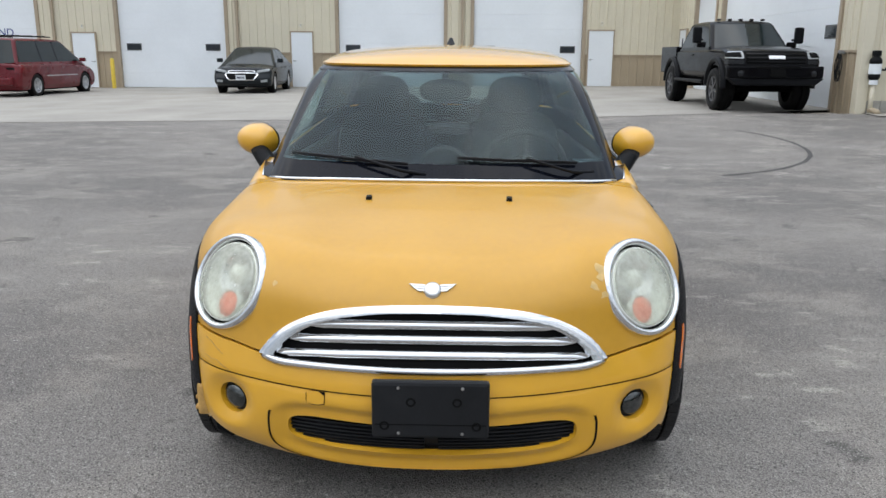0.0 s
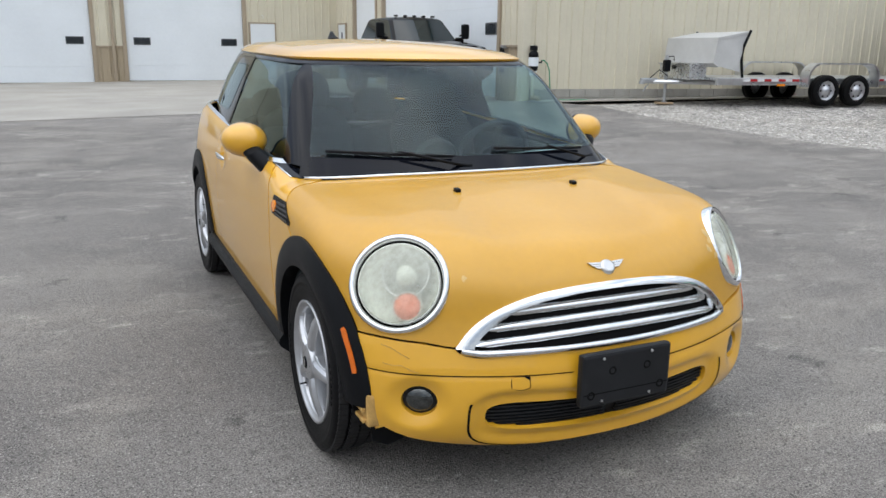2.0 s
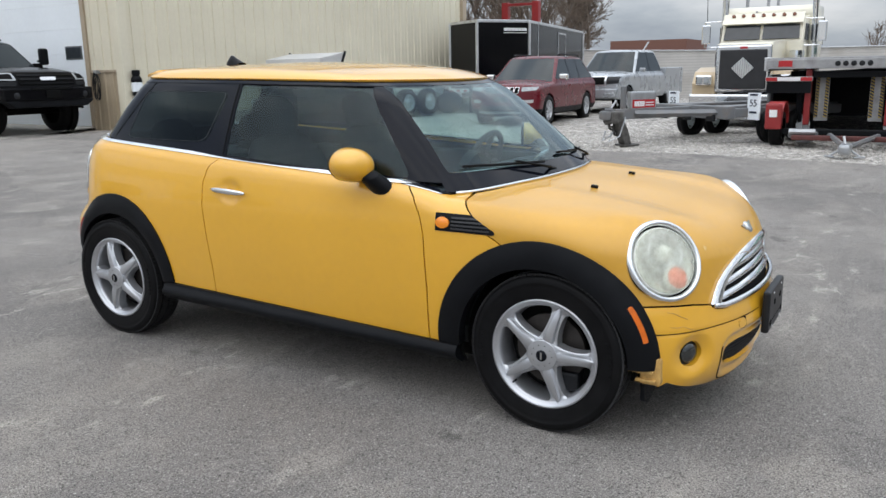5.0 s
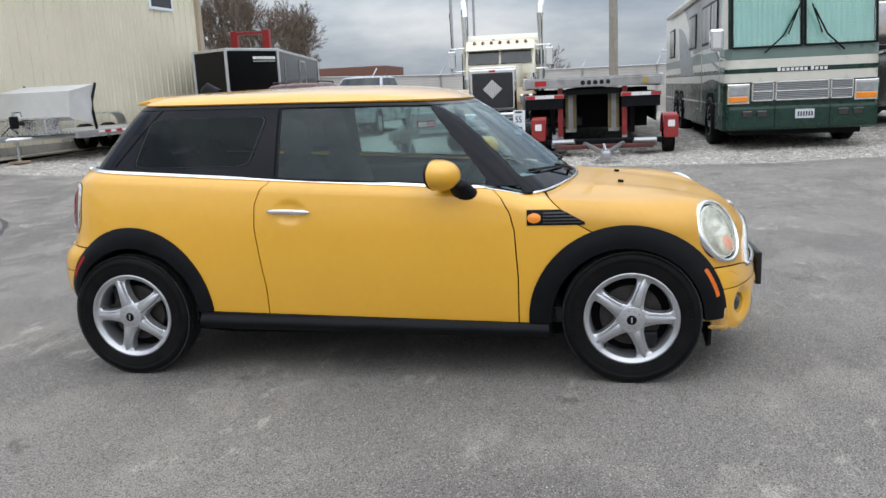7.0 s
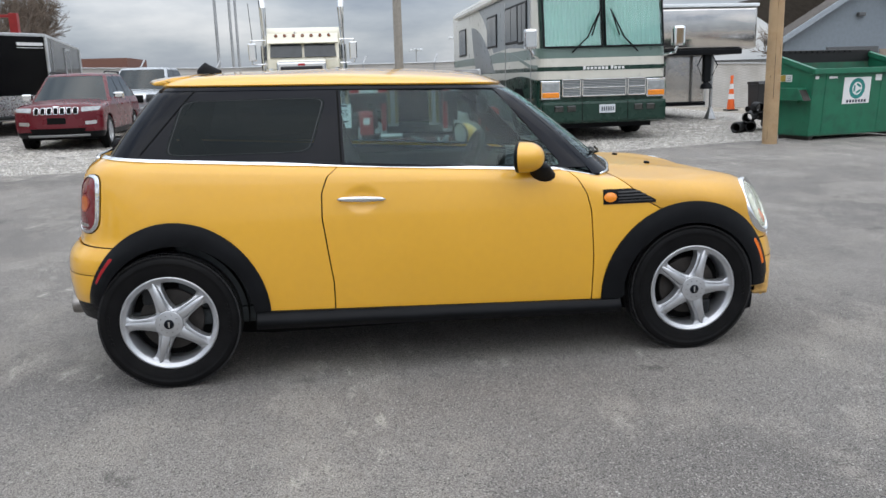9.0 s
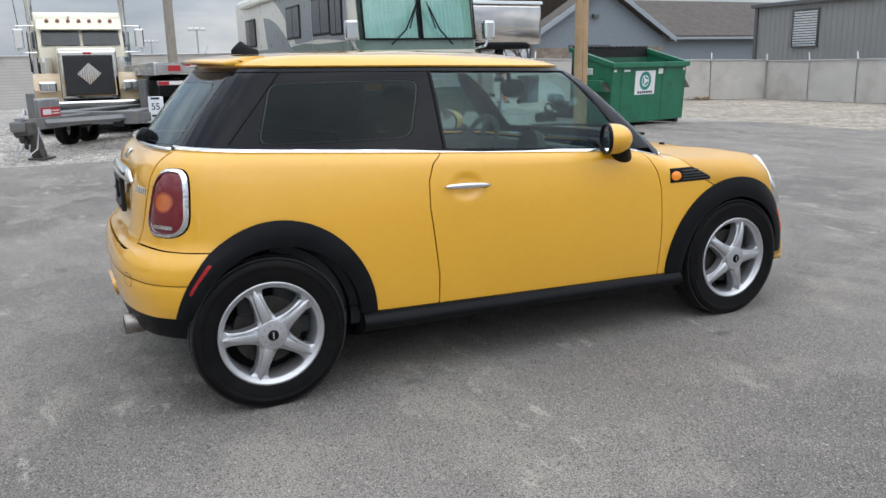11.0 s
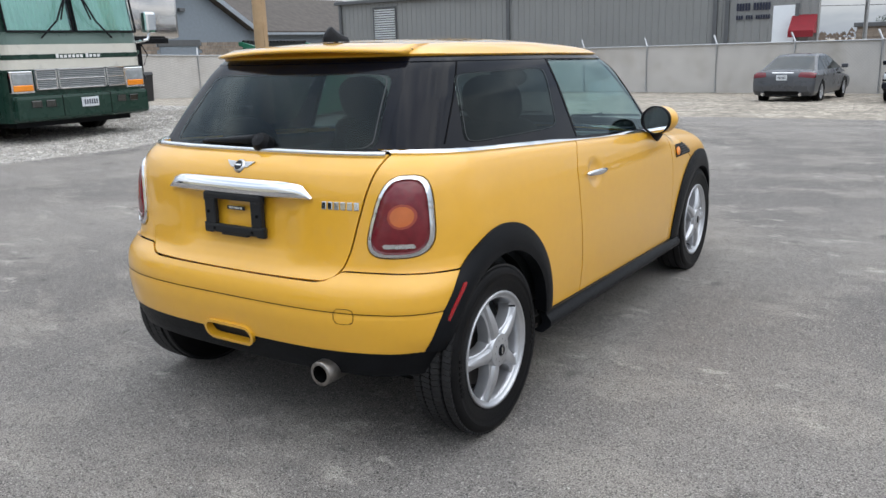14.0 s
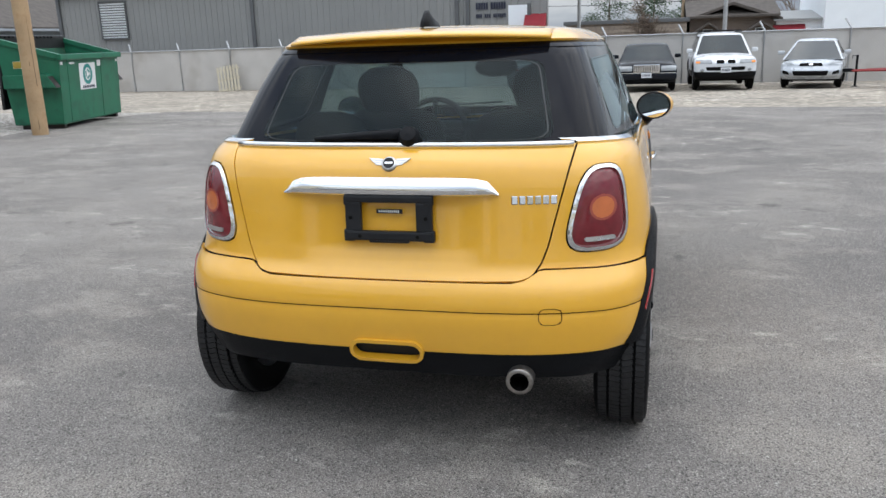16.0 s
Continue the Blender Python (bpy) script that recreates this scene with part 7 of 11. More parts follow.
def side_wheel(parent, x, y, r, w, sign, rim_mat, spokes=5, rim_share=0.68):
    """A wheel on its axle: tyre, rim and spokes. sign tells which side faces out."""
    m = Matrix.Translation((x, y, r)) @ Matrix.Rotation(radians(90 * sign), 4, "Y")
    rr = r * rim_share
    tyre = part("tyre", lathe([(rr, -w), (r * 0.93, -w), (r, -w * 0.86), (r, -w * 0.14), (r * 0.93, 0), (rr * 1.04, 0.004), (rr, -0.01)], m, 28), M_TYRE, parent, "", True)
    rim = part("rim", lathe([(rr, -0.01), (rr * 0.94, -0.004), (rr * 0.88, -0.03), (rr * 0.85, -w * 0.5), (0.0, -w * 0.5)], m, 28), rim_mat, tyre, "", True)
    for k in range(spokes):
        a = 2 * math.pi * k / spokes + 0.3
        bm = box((0.0, -rr * 0.11, -0.035), (rr * 0.93, rr * 0.11, -0.008), 0.006, m @ Matrix.Rotation(a, 4, "Z"))
        part("spoke", bm, rim_mat, rim)
    part("hub", lathe([(0.0, 0.0), (rr * 0.22, -0.002), (rr * 0.25, -0.03)], m, 14), rim_mat, rim)
    return tyre


def glass_quad(name, a, b, c, d, mat, parent, thick=0.02):
    """A thin pane through four corners."""
    a, b, c, d = (Vector(p) for p in (a, b, c, d))
    n = (b - a).cross(d - a).normalized() * thick
    return mesh_part(name, [a + n, b + n, c + n, d + n, a - n, b - n, c - n, d - n], [(0, 1, 2, 3), (7, 6, 5, 4), (0, 4, 5, 1), (1, 5, 6, 2), (2, 6, 7, 3), (3, 7, 4, 0)], mat, parent)


def within(points, u, v):
    """Positive inside a convex outline."""
    area = sum(a[0] * b[1] - a[1] * b[0] for a, b in zip(points, points[1:] + points[:1]))
    d = np.full(len(u), 9.0)
    for (x0, y0), (x1, y1) in zip(points, points[1:] + points[:1]):
        e = math.hypot(x1 - x0, y1 - y0)
        d = np.minimum(d, ((x1 - x0) * (v - y0) - (y1 - y0) * (u - x0)) / e * (1 if area > 0 else -1))
    return d


SKINS = {}


def face_patch(root, name, outline, mat, front=True, out=0.008, rim=0.02, sides=(-1, 1), parent=None, label=""):
    """Parts laid on a vehicle's nose or tail: the outline is given in x and z, on one or both sides, or across (sides None)."""
    skin, mid = SKINS[root.name]
    half = skin.keep(lambda p: (0.40 - p[:, 1]) if front else (p[:, 1] - 2 * mid + 0.40))
    made = None
    for s in sides or (0,):
        cut = half.keep(lambda p: within(outline, p[:, 0] * s if s else p[:, 0], p[:, 2]))
        if len(cut.f):
            made = cut.part(name, mat, parent or root, out, rim, label)
    return made


def car_body(name, label, category, m, L, W, body, cab, mat, axles, r, rim_mat=None, group="parked vehicles", clad=None, glass_mat=None, pillars=(0.5,), spokes=5, rim_share=0.68, wheel_w=0.22, track=0.012, bow=(0.16, 0.12), soft=0.13, clad_z=0.0):
    """A road vehicle facing local -y with its front at y = 0. body: (y, low, top, width share); cab: cowl, roof front, roof rear, tail base, belt z, roof z, roof width share."""
    rim_mat, glass_mat = rim_mat or M_ALLOY, glass_mat or M_DARKPANE
    root = thing(name, label, category, group, at=m)
    ys, tops, low = [b[0] for b in body], [b[2] for b in body], min(b[1] for b in body)
    nose_top, tail_top, hw = body[1][2], body[-2][2], W / 2
    y0, y1, y2, y3, zb, zr, rw = cab

    def low_f(p):
        ax, y, z = np.abs(p[:, 0]), p[:, 1], p[:, 2]
        w = hw * np.interp(z, [low, low + 0.12, (low + zb) / 2, zb - 0.10, zb + 0.02, zb + 0.3], [0.94, 0.985, 1.0, 0.99, 0.955, 0.90])
        nose = smooth_interp(z, [low, low + 0.10, low + 0.22, nose_top - 0.12, nose_top], [0.16, 0.03, 0.0, 0.02, 0.10], 0.02) + bow[0] * (ax / hw) ** 2.2 - y
        tail = y - smooth_interp(z, [low, low + 0.12, low + 0.3, tail_top - 0.1, tail_top], [L - 0.14, L - 0.02, L, L - 0.04, L - 0.09], 0.02) + bow[1] * (ax / hw) ** 3
        top = z - (smooth_interp(y, ys, tops, 0.04) - 0.09 * (ax / hw) ** 3)
        f = smax(ax - w, nose, soft)
        f = smax(f, tail, soft)
        return smax(f, top * 0.96, 0.09)

    def cab_f(p):
        ax, y, z = np.abs(p[:, 0]), p[:, 1], p[:, 2]
        side = ax - (hw * 0.935 - (z - zb) * (hw * 0.935 - hw * rw) / (zr - zb))
        fr = y0 + (y1 - y0) * (z - zb) / (zr - zb) + 0.16 * (ax / hw) ** 2 - y
        re = y - (y3 + (y2 - y3) * (z - zb) / (zr - zb) - 0.10 * (ax / hw) ** 2)
        top = z - (zr + 0.02 - 0.06 * ((y - (y1 + y2) / 2) / (y2 - y1)) ** 2 - 0.06 * (ax / hw) ** 2)
        k = math.hypot(zr - zb, y1 - y0)
        f = smax(side, fr * (zr - zb) / k, 0.07)
        f = smax(f, re * (zr - zb) / math.hypot(zr - zb, y3 - y2), 0.07)
        return smax(f, top, 0.08)

    zmid = (low + min(tops)) / 2
    skin = cast_shell(low_f, np.array([W * 0.30, L * 0.34, 0.03]), np.array([W * 0.58, L * 0.56, 0.55]), (0, L / 2, zmid), (60, 110, 36), [(0, -1), (0, 1), (1, -1), (1, 1), (2, 1)])
    house = cast_shell(cab_f, np.array([W * 0.2, (y2 - y1) * 0.3, 0.03]), np.array([W * 0.5, (y3 - y0) * 0.5, 0.45]), (0, (y1 + y2 + y0 + y3) / 4, (zb + zr) / 2), (40, 60, 24), [(0, -1), (0, 1), (1, -1), (1, 1), (2, 1)])
    SKINS[root.name] = (skin, L / 2)
    open_skin = skin.keep(lambda p: p[:, 2] - low)
    for ya in axles:
        open_skin = open_skin.keep(lambda p: np.hypot(p[:, 1] - ya, p[:, 2] - r) - r * 1.13)
    split = clad_z or -9.0
    open_skin.keep(lambda p: p[:, 2] - split).part("body", mat, root, 0.0, 0.03)
    if clad_z:
        open_skin.keep(lambda p: clad_z - p[:, 2]).part("lower_cladding", M_CLAD, root, 0.006, 0.03)
    # glass and roof
    glass_top = zr - 0.075
    side_x = lambda z: hw * 0.935 - (z - zb) * (hw * 0.935 - hw * rw) / (zr - zb)
    lead = lambda z: y0 + (y1 - y0) * (z - zb) / (zr - zb)
    trail = lambda z: y3 + (y2 - y3) * (z - zb) / (zr - zb)
    def ends(p, front):
        edge = side_x(p[:, 2]) - 0.075 - np.abs(p[:, 0])
        run = (lead(p[:, 2]) + 0.22 - p[:, 1]) if front else (p[:, 1] - trail(p[:, 2]) + 0.16)
        return np.minimum(np.minimum(edge, run), np.minimum(glass_top + 0.015 - p[:, 2], p[:, 2] - zb + 0.12))
    def flank(p):
        run = np.minimum(p[:, 1] - lead(p[:, 2]) - 0.17, trail(p[:, 2]) - 0.15 - p[:, 1])
        return np.minimum(np.minimum(run, np.abs(p[:, 0]) - hw * 0.45), np.minimum(glass_top - p[:, 2], p[:, 2] - zb - 0.02))
    upper = house.keep(lambda p: p[:, 2] - zb + 0.12)
    upper.keep(lambda p: -ends(p, True)).keep(lambda p: -ends(p, False)).keep(lambda p: -flank(p)).part("roof", mat, root, 0.0, 0.02)
    upper.keep(lambda p: ends(p, True)).part("windscreen", glass_mat, root, -0.004, 0.01)
    upper.keep(lambda p: ends(p, False)).part("rear_window", glass_mat, root, -0.004, 0.01)
    cuts = [0.0] + list(pillars) + [1.0]
    for s in (-1, 1):
        glazed = upper.keep(lambda p: s * p[:, 0]).keep(flank)
        for i, (c0, c1) in enumerate(zip(cuts, cuts[1:])):
            pos = lambda p, c: p[:, 1] - (y0 + y1) / 2 - 0.17 - ((y3 + y2) / 2 - (y0 + y1) / 2 - 0.32) * c
            piece = glazed
            if i:
                piece = piece.keep(lambda p: pos(p, c0) - 0.03)
            if i < len(cuts) - 2:
                piece = piece.keep(lambda p: -0.03 - pos(p, c1))
            piece.part("side_window", glass_mat, root, -0.004, 0.01)
            if i:
                glazed.keep(lambda p: pos(p, c0) + 0.03).keep(lambda p: 0.03 - pos(p, c0)).part("pillar", M_BLACKGLOSS, root, 0.0, 0.01)
                yy = (y0 + y1) / 2 + 0.17 + ((y3 + y2) / 2 - (y0 + y1) / 2 - 0.32) * c0
                skin.keep(lambda p: s * p[:, 0] - hw * 0.6).keep(lambda p: 0.006 - np.abs(p[:, 1] - yy)).keep(lambda p: p[:, 2] - low - 0.14).keep(lambda p: zb - p[:, 2]).part("door_seam", M_GAP, root, 0.002, 0)
                part("door_handle", box((s * hw * 0.99 - 0.02, yy - 0.24, zb - 0.17), (s * hw * 0.99 + 0.022, yy - 0.06, zb - 0.135), 0.01), mat, root)
        part("mirror", box((-0.10, -0.06, -0.06), (0.10, 0.06, 0.07), 0.035, Matrix.Translation((s * (hw + 0.08), lead(zb) + 0.40, zb + 0.07))), mat, root)
        for ya in axles:
            if clad is not None:
                skin.keep(lambda p: s * p[:, 0] - hw * 0.5).keep(lambda p: np.hypot(p[:, 1] - ya, p[:, 2] - r) - r * 1.12).keep(lambda p: r * 1.30 - np.hypot(p[:, 1] - ya, p[:, 2] - r)).part("wheel_arch", clad, root, 0.012, 0.03)
            part("wheel_well", lathe([(0.0, 0.0), (r * 1.16, 0.0), (r * 1.16, 0.13)], Matrix.Translation((s * (hw - 0.16), ya, r)) @ Matrix.Rotation(radians(90 * s), 4, "Y"), 28), M_GAP, root)
            side_wheel(root, s * (hw - 0.02 + track), ya, r, wheel_w, s, rim_mat, spokes, rim_share)
    part("underside", box((-hw * 0.8, 0.3, low - 0.05), (hw * 0.8, L - 0.3, low + 0.08)), M_GAP, root)
    part("cabin_floor", box((-hw * 0.85, y0, zb - 0.2), (hw * 0.85, y3, zb - 0.14)), M_GAP, root)
    return root


def front_face(root, parts_list):
    """Small named boxes on a nose or tail: name, lo, hi, material, bevel."""
    for name, lo, hi, mat, bev in parts_list:
        part(name, box(lo, hi, bev), mat, root)


def number_plate(root, y, z, w=0.31, h=0.155, out=-1, x=0.0):
    p = part("number_plate", box((x - w / 2, y - 0.012, z), (x + w / 2, y + 0.012, z + h), 0.004), M_PLATE, root, "white number plate")
    for k in range(6):
        part("plate_bar", box((x - w * 0.38 + w * 0.13 * k, y + out * 0.0125 - 0.002, z + h * 0.3), (x - w * 0.30 + w * 0.13 * k, y + out * 0.0125 + 0.002, z + h * 0.7)), M_INK, p)


def on_ground(x, y, turn):
    return pose(x, y, ground_z(x, y), 0, 0, turn)


def sedan_profile(L, hood, deck, low=0.24):
    return [(0.0, low + 0.08, 0.56, 0.80), (0.06, low, 0.64, 0.90), (0.25, low, hood - 0.10, 0.955), (0.75, low, hood - 0.03, 0.99), (1.35, low, hood + 0.03, 1.0), (L * 0.45, low, hood + 0.06, 1.0), (L * 0.72, low, deck - 0.01, 1.0), (L - 0.45, low, deck, 0.97), (L - 0.12, low, deck - 0.03, 0.92), (L, low + 0.1, deck - 0.18, 0.86)]


# charcoal sedan on the apron, facing the yard
P_CHAR = material("charcoal_paint", (0.008, 0.012, 0.015), 0.25, vary=0.05, scale=2, coat=0.12, spec=0.22)
mal = car_body("charcoal_sedan", "charcoal grey four-door sedan parked on the concrete apron", "car", on_ground(-7.0, 21.6, 3), 4.85, 1.85, sedan_profile(4.85, 0.93, 1.02), (1.15, 2.15, 3.45, 4.45, 0.96, 1.47, 0.66), P_CHAR, (0.95, 3.7), 0.33, M_SATIN, pillars=(0.36, 0.7), bow=(0.24, 0.14))
face_patch(mal, "headlamp", [(0.44, 0.655), (0.84, 0.71), (0.89, 0.80), (0.50, 0.735)], M_HEADLAMP)
face_patch(mal, "fog_lamp", [(0.60, 0.36), (0.80, 0.38), (0.80, 0.46), (0.60, 0.44)], M_HEADLAMP)
up = face_patch(mal, "grille", [(-0.46, 0.665), (0.46, 0.665), (0.40, 0.73), (-0.40, 0.73)], M_CHROME, sides=None, label="chrome-edged split grille")
face_patch(mal, "grille_mesh", [(-0.42, 0.678), (0.42, 0.678), (0.37, 0.716), (-0.37, 0.716)], M_GAP, sides=None, out=0.011, parent=up)
low = face_patch(mal, "grille", [(-0.40, 0.43), (0.40, 0.43), (0.53, 0.60), (0.50, 0.655), (-0.50, 0.655), (-0.53, 0.60)], M_CHROME, sides=None, label="chrome-edged split grille")
face_patch(mal, "grille_mesh", [(-0.37, 0.455), (0.37, 0.455), (0.49, 0.60), (0.465, 0.637), (-0.465, 0.637), (-0.49, 0.60)], M_GAP, sides=None, out=0.011, parent=low)
face_patch(mal, "badge", [(-0.10, 0.648), (0.10, 0.648), (0.10, 0.676), (-0.10, 0.676)], M_SATIN, sides=None, out=0.02)
number_plate(mal, -0.02, 0.44)

# red minivan seen from behind
P_RED = paint("red_paint", (0.115, 0.006, 0.011))
van = car_body("red_minivan", "red minivan with roof rails parked by the garage door", "van", on_ground(-13.9, 24.6, 178), 4.9, 1.95, [(0.0, 0.3, 0.62, 0.82), (0.08, 0.24, 0.72, 0.92), (0.5, 0.22, 0.92, 0.98), (1.1, 0.22, 1.02, 1.0), (2.4, 0.22, 1.06, 1.0), (4.3, 0.22, 1.08, 1.0), (4.8, 0.24, 1.06, 0.97), (4.9, 0.32, 1.0, 0.93)], (0.75, 1.9, 4.55, 4.84, 1.02, 1.74, 0.74), P_RED, (0.9, 3.85), 0.335, M_ALLOY, pillars=(0.32, 0.62))
for s in (-1, 1):
    part("roof_rail", tube([(s * 0.62, 2.3, 1.80), (s * 0.62, 4.4, 1.79)], 0.02, 6), M_CLAD, van)
    part("side_moulding", box((s * 0.975 - 0.01, 1.4, 0.60), (s * 0.975 + 0.012, 3.3, 0.63), 0.004), M_SATIN, van)
face_patch(van, "tail_lamp", [(0.74, 0.72), (0.97, 0.72), (0.97, 1.05), (0.80, 1.05)], M_RED, front=False)
part("rear_bumper", box((-0.8, 4.80, 0.36), (0.8, 4.96, 0.60), 0.06), P_RED, van)
part("tailgate_trim", box((-0.45, 4.90, 0.98), (0.45, 4.94, 1.04), 0.01), M_SATIN, van)
for k in range(3):
    part("roof_bar", tube([(-0.62, 2.6 + 0.7 * k, 1.82), (0.62, 2.6 + 0.7 * k, 1.82)], 0.018, 6), M_CLAD, van)
number_plate(van, 4.94, 0.78, out=1)

# lifted black pickup
P_BLACK = M_BLACKPAINT


def pickup(name, label, m, L, W, lift, cab, bed_y, mat, axles, r, rim_mat, hood_z, bed_top, glass_mat=None, spokes=6, wheel_w=0.28, track=0.012):
    low = lift
    body = [(0.0, low + 0.1, hood_z - 0.28, 0.93), (0.05, low, hood_z - 0.10, 0.97), (0.3, low, hood_z - 0.02, 0.985), (0.7, low, hood_z + 0.035, 1.0), (1.2, low, hood_z + 0.05, 1.0), (cab[3], low, hood_z + 0.04, 1.0), (cab[3] + 0.02, low, hood_z + 0.04, 1.0), (bed_y - 0.03, low, hood_z + 0.03, 0.99), (bed_y - 0.01, low, low + 0.35, 0.9), (L - 0.1, low, low + 0.35, 0.9), (L, low + 0.1, low + 0.3, 0.9)]
    t = car_body(name, label, "pickup truck", m, L, W, body, cab, mat, axles, r, rim_mat, pillars=(0.5,), glass_mat=glass_mat, spokes=spokes, rim_share=0.6, wheel_w=wheel_w, track=track, bow=(0.10, 0.05), soft=0.10)
    for s in (-1, 1):
        part("bed_side", box((s * (W / 2 - 0.06) - 0.06, bed_y, low + 0.05), (s * (W / 2 - 0.06) + 0.06, L, bed_top), 0.03), mat, t)
    part("tailgate", box((-W / 2 + 0.1, L - 0.08, low + 0.1), (W / 2 - 0.1, L, bed_top), 0.02), mat, t)
    part("bed_front", box((-W / 2 + 0.1, bed_y, low + 0.1), (W / 2 - 0.1, bed_y + 0.05, bed_top), 0.02), mat, t)
    return t


M_GUNMETAL = material("dark_gunmetal_rim", (0.10, 0.10, 0.105), 0.35, metal=0.7, vary=0.15, scale=14)
gmc = pickup("black_pickup", "lifted black crew-cab pickup truck parked on the apron", on_ground(6.50, 12.9, 1), 5.55, 1.88, 0.66, (1.45, 2.2, 3.75, 4.1, 1.32, 1.93, 0.74), 4.1, P_BLACK, (0.95, 4.4), 0.45, M_GUNMETAL, 1.32, 1.37, glass_mat=M_DARKPANE, wheel_w=0.35, track=0.06)
part("bumper", prism([(-1.0, 0.10), (-0.97, -0.02), (-0.62, -0.10), (0.62, -0.10), (0.97, -0.02), (1.0, 0.10), (0.9, 0.20), (-0.9, 0.20)], "z", 0.70, 0.95, 0.03), P_BLACK, gmc, "black front bumper")
part("number_plate_holder", box((-0.16, -0.125, 0.74), (0.16, -0.09, 0.89), 0.01), M_GAP, gmc)
grl = face_patch(gmc, "grille", [(-0.60, 0.99), (0.60, 0.99), (0.64, 1.25), (-0.64, 1.25)], M_GAP, sides=None, out=0.004)
for k in range(3):
    face_patch(gmc, "grille_bar", [(-0.60, 1.02 + 0.075 * k), (0.60, 1.02 + 0.075 * k), (0.60, 1.05 + 0.075 * k), (-0.60, 1.05 + 0.075 * k)], P_BLACK, sides=None, out=0.02, parent=grl)
face_patch(gmc, "badge", [(-0.17, 1.085), (0.17, 1.085), (0.17, 1.145), (-0.17, 1.145)], M_SATIN, sides=None, out=0.03, parent=grl)
face_patch(gmc, "headlamp", [(0.65, 1.09), (0.95, 1.10), (0.95, 1.23), (0.66, 1.24)], M_HEADLAMP, out=0.012)
face_patch(gmc, "lamp_bezel", [(0.70, 1.115), (0.935, 1.12), (0.935, 1.205), (0.70, 1.215)], M_GAP, out=0.016)
face_patch(gmc, "marker_lamp", [(0.65, 0.99), (0.95, 0.99), (0.95, 1.07), (0.65, 1.07)], M_PLASTIC)
for s in (-1, 1):
    part("fog_lamp", lathe([(0.0, 0.02), (0.06, 0.0), (0.07, -0.02)], Matrix.Translation((s * 0.74, -0.08, 0.80)) @ Matrix.Rotation(radians(90), 4, "X"), 16), M_PLASTIC, gmc)
    part("tow_mirror", box((s * 1.14 - 0.10, 1.72, 1.42), (s * 1.14 + 0.10, 1.84, 1.78), 0.05), M_CLAD, gmc)
    part("mirror_arm", tube([(s * 1.0, 1.8, 1.5), (s * 1.2, 1.8, 1.52)], 0.025, 6), M_CLAD, gmc)
    part("side_step", tube([(s * 0.98, 1.7, 0.58), (s * 0.98, 3.9, 0.58)], 0.04, 8), M_CLAD, gmc)
    for ya in (0.95, 4.4):
        flare = [(s * x, ya + rr * math.cos(a), 0.52 + rr * math.sin(a)) for a in np.linspace(-0.05, math.pi + 0.05, 21) for x, rr in ((0.90, 0.615), (0.985, 0.60), (1.0, 0.57), (0.99, 0.515), (0.90, 0.51))]
        mesh_part("fender_flare", flare, [(5 * i + j, 5 * i + j + 1, 5 * i + j + 6, 5 * i + j + 5) for i in range(20) for j in range(4)], M_CLAD, gmc, "", True)
for k in range(5):
    part("roof_marker", box((-0.5 + 0.25 * k - 0.04, 2.3, 1.935), (-0.5 + 0.25 * k + 0.04, 2.4, 1.98), 0.015), M_PLASTIC, gmc)

# lower valance and frame rails of the black pickup
part("valance", prism([(-0.98, 0.70), (-0.80, 0.56), (0.80, 0.56), (0.98, 0.70)], "y", -0.06, 0.2, 0.02), M_CLAD, gmc)
part("bumper_slot", box((-0.45, -0.115, 0.90), (0.45, -0.08, 0.945), 0.012), M_GAP, gmc)
for s in (-1, 1):
    part("frame_rail", box((s * 0.42 - 0.05, 0.4, 0.50), (s * 0.42 + 0.05, 5.4, 0.64)), M_GAP, gmc)
part("front_axle", tube([(-0.8, 0.95, 0.46), (0.8, 0.95, 0.46)], 0.07, 8), M_GAP, gmc)
part("rear_axle", tube([(-0.8, 4.4, 0.46), (0.8, 4.4, 0.46)], 0.07, 8), M_GAP, gmc)

# dark red off-roader
P_MAROON = paint("maroon_paint", (0.105, 0.007, 0.013))
jeep = car_body("maroon_suv", "dark red five-door off-roader parked on gravel", "car", on_ground(13.25, 6.12, -88) @ Matrix.Scale(0.91, 4), 4.82, 1.94, [(0.0, 0.36, 0.84, 0.78), (0.06, 0.30, 0.99, 0.88), (0.22, 0.29, 1.05, 0.94), (0.5, 0.28, 1.09, 0.98), (1.2, 0.28, 1.14, 1.0), (2.4, 0.28, 1.15, 1.0), (4.1, 0.30, 1.15, 1.0), (4.7, 0.32, 1.10, 0.96), (4.82, 0.42, 1.0, 0.9)], (1.30, 2.1, 4.0, 4.65, 1.13, 1.75, 0.71), P_MAROON, (0.93, 3.85), 0.375, M_ALLOY, pillars=(0.34, 0.66), clad_z=0.42, bow=(0.20, 0.12))
for k in range(7):
    x = -0.42 + 0.14 * k
    s7 = face_patch(jeep, "grille_slot", [(x - 0.058, 0.815), (x + 0.058, 0.815), (x + 0.058, 0.965), (x - 0.058, 0.965)], M_CHROME, sides=None, out=0.012)
    face_patch(jeep, "slot_mesh", [(x - 0.047, 0.825), (x + 0.047, 0.825), (x + 0.047, 0.955), (x - 0.047, 0.955)], M_GAP, sides=None, out=0.015, parent=s7)
face_patch(jeep, "headlamp", [(0.54, 0.86), (0.90, 0.89), (0.93, 0.97), (0.54, 0.965)], M_HEADLAMP)
face_patch(jeep, "fog_lamp", [(0.60, 0.57), (0.84, 0.58), (0.84, 0.66), (0.60, 0.65)], M_SATIN)
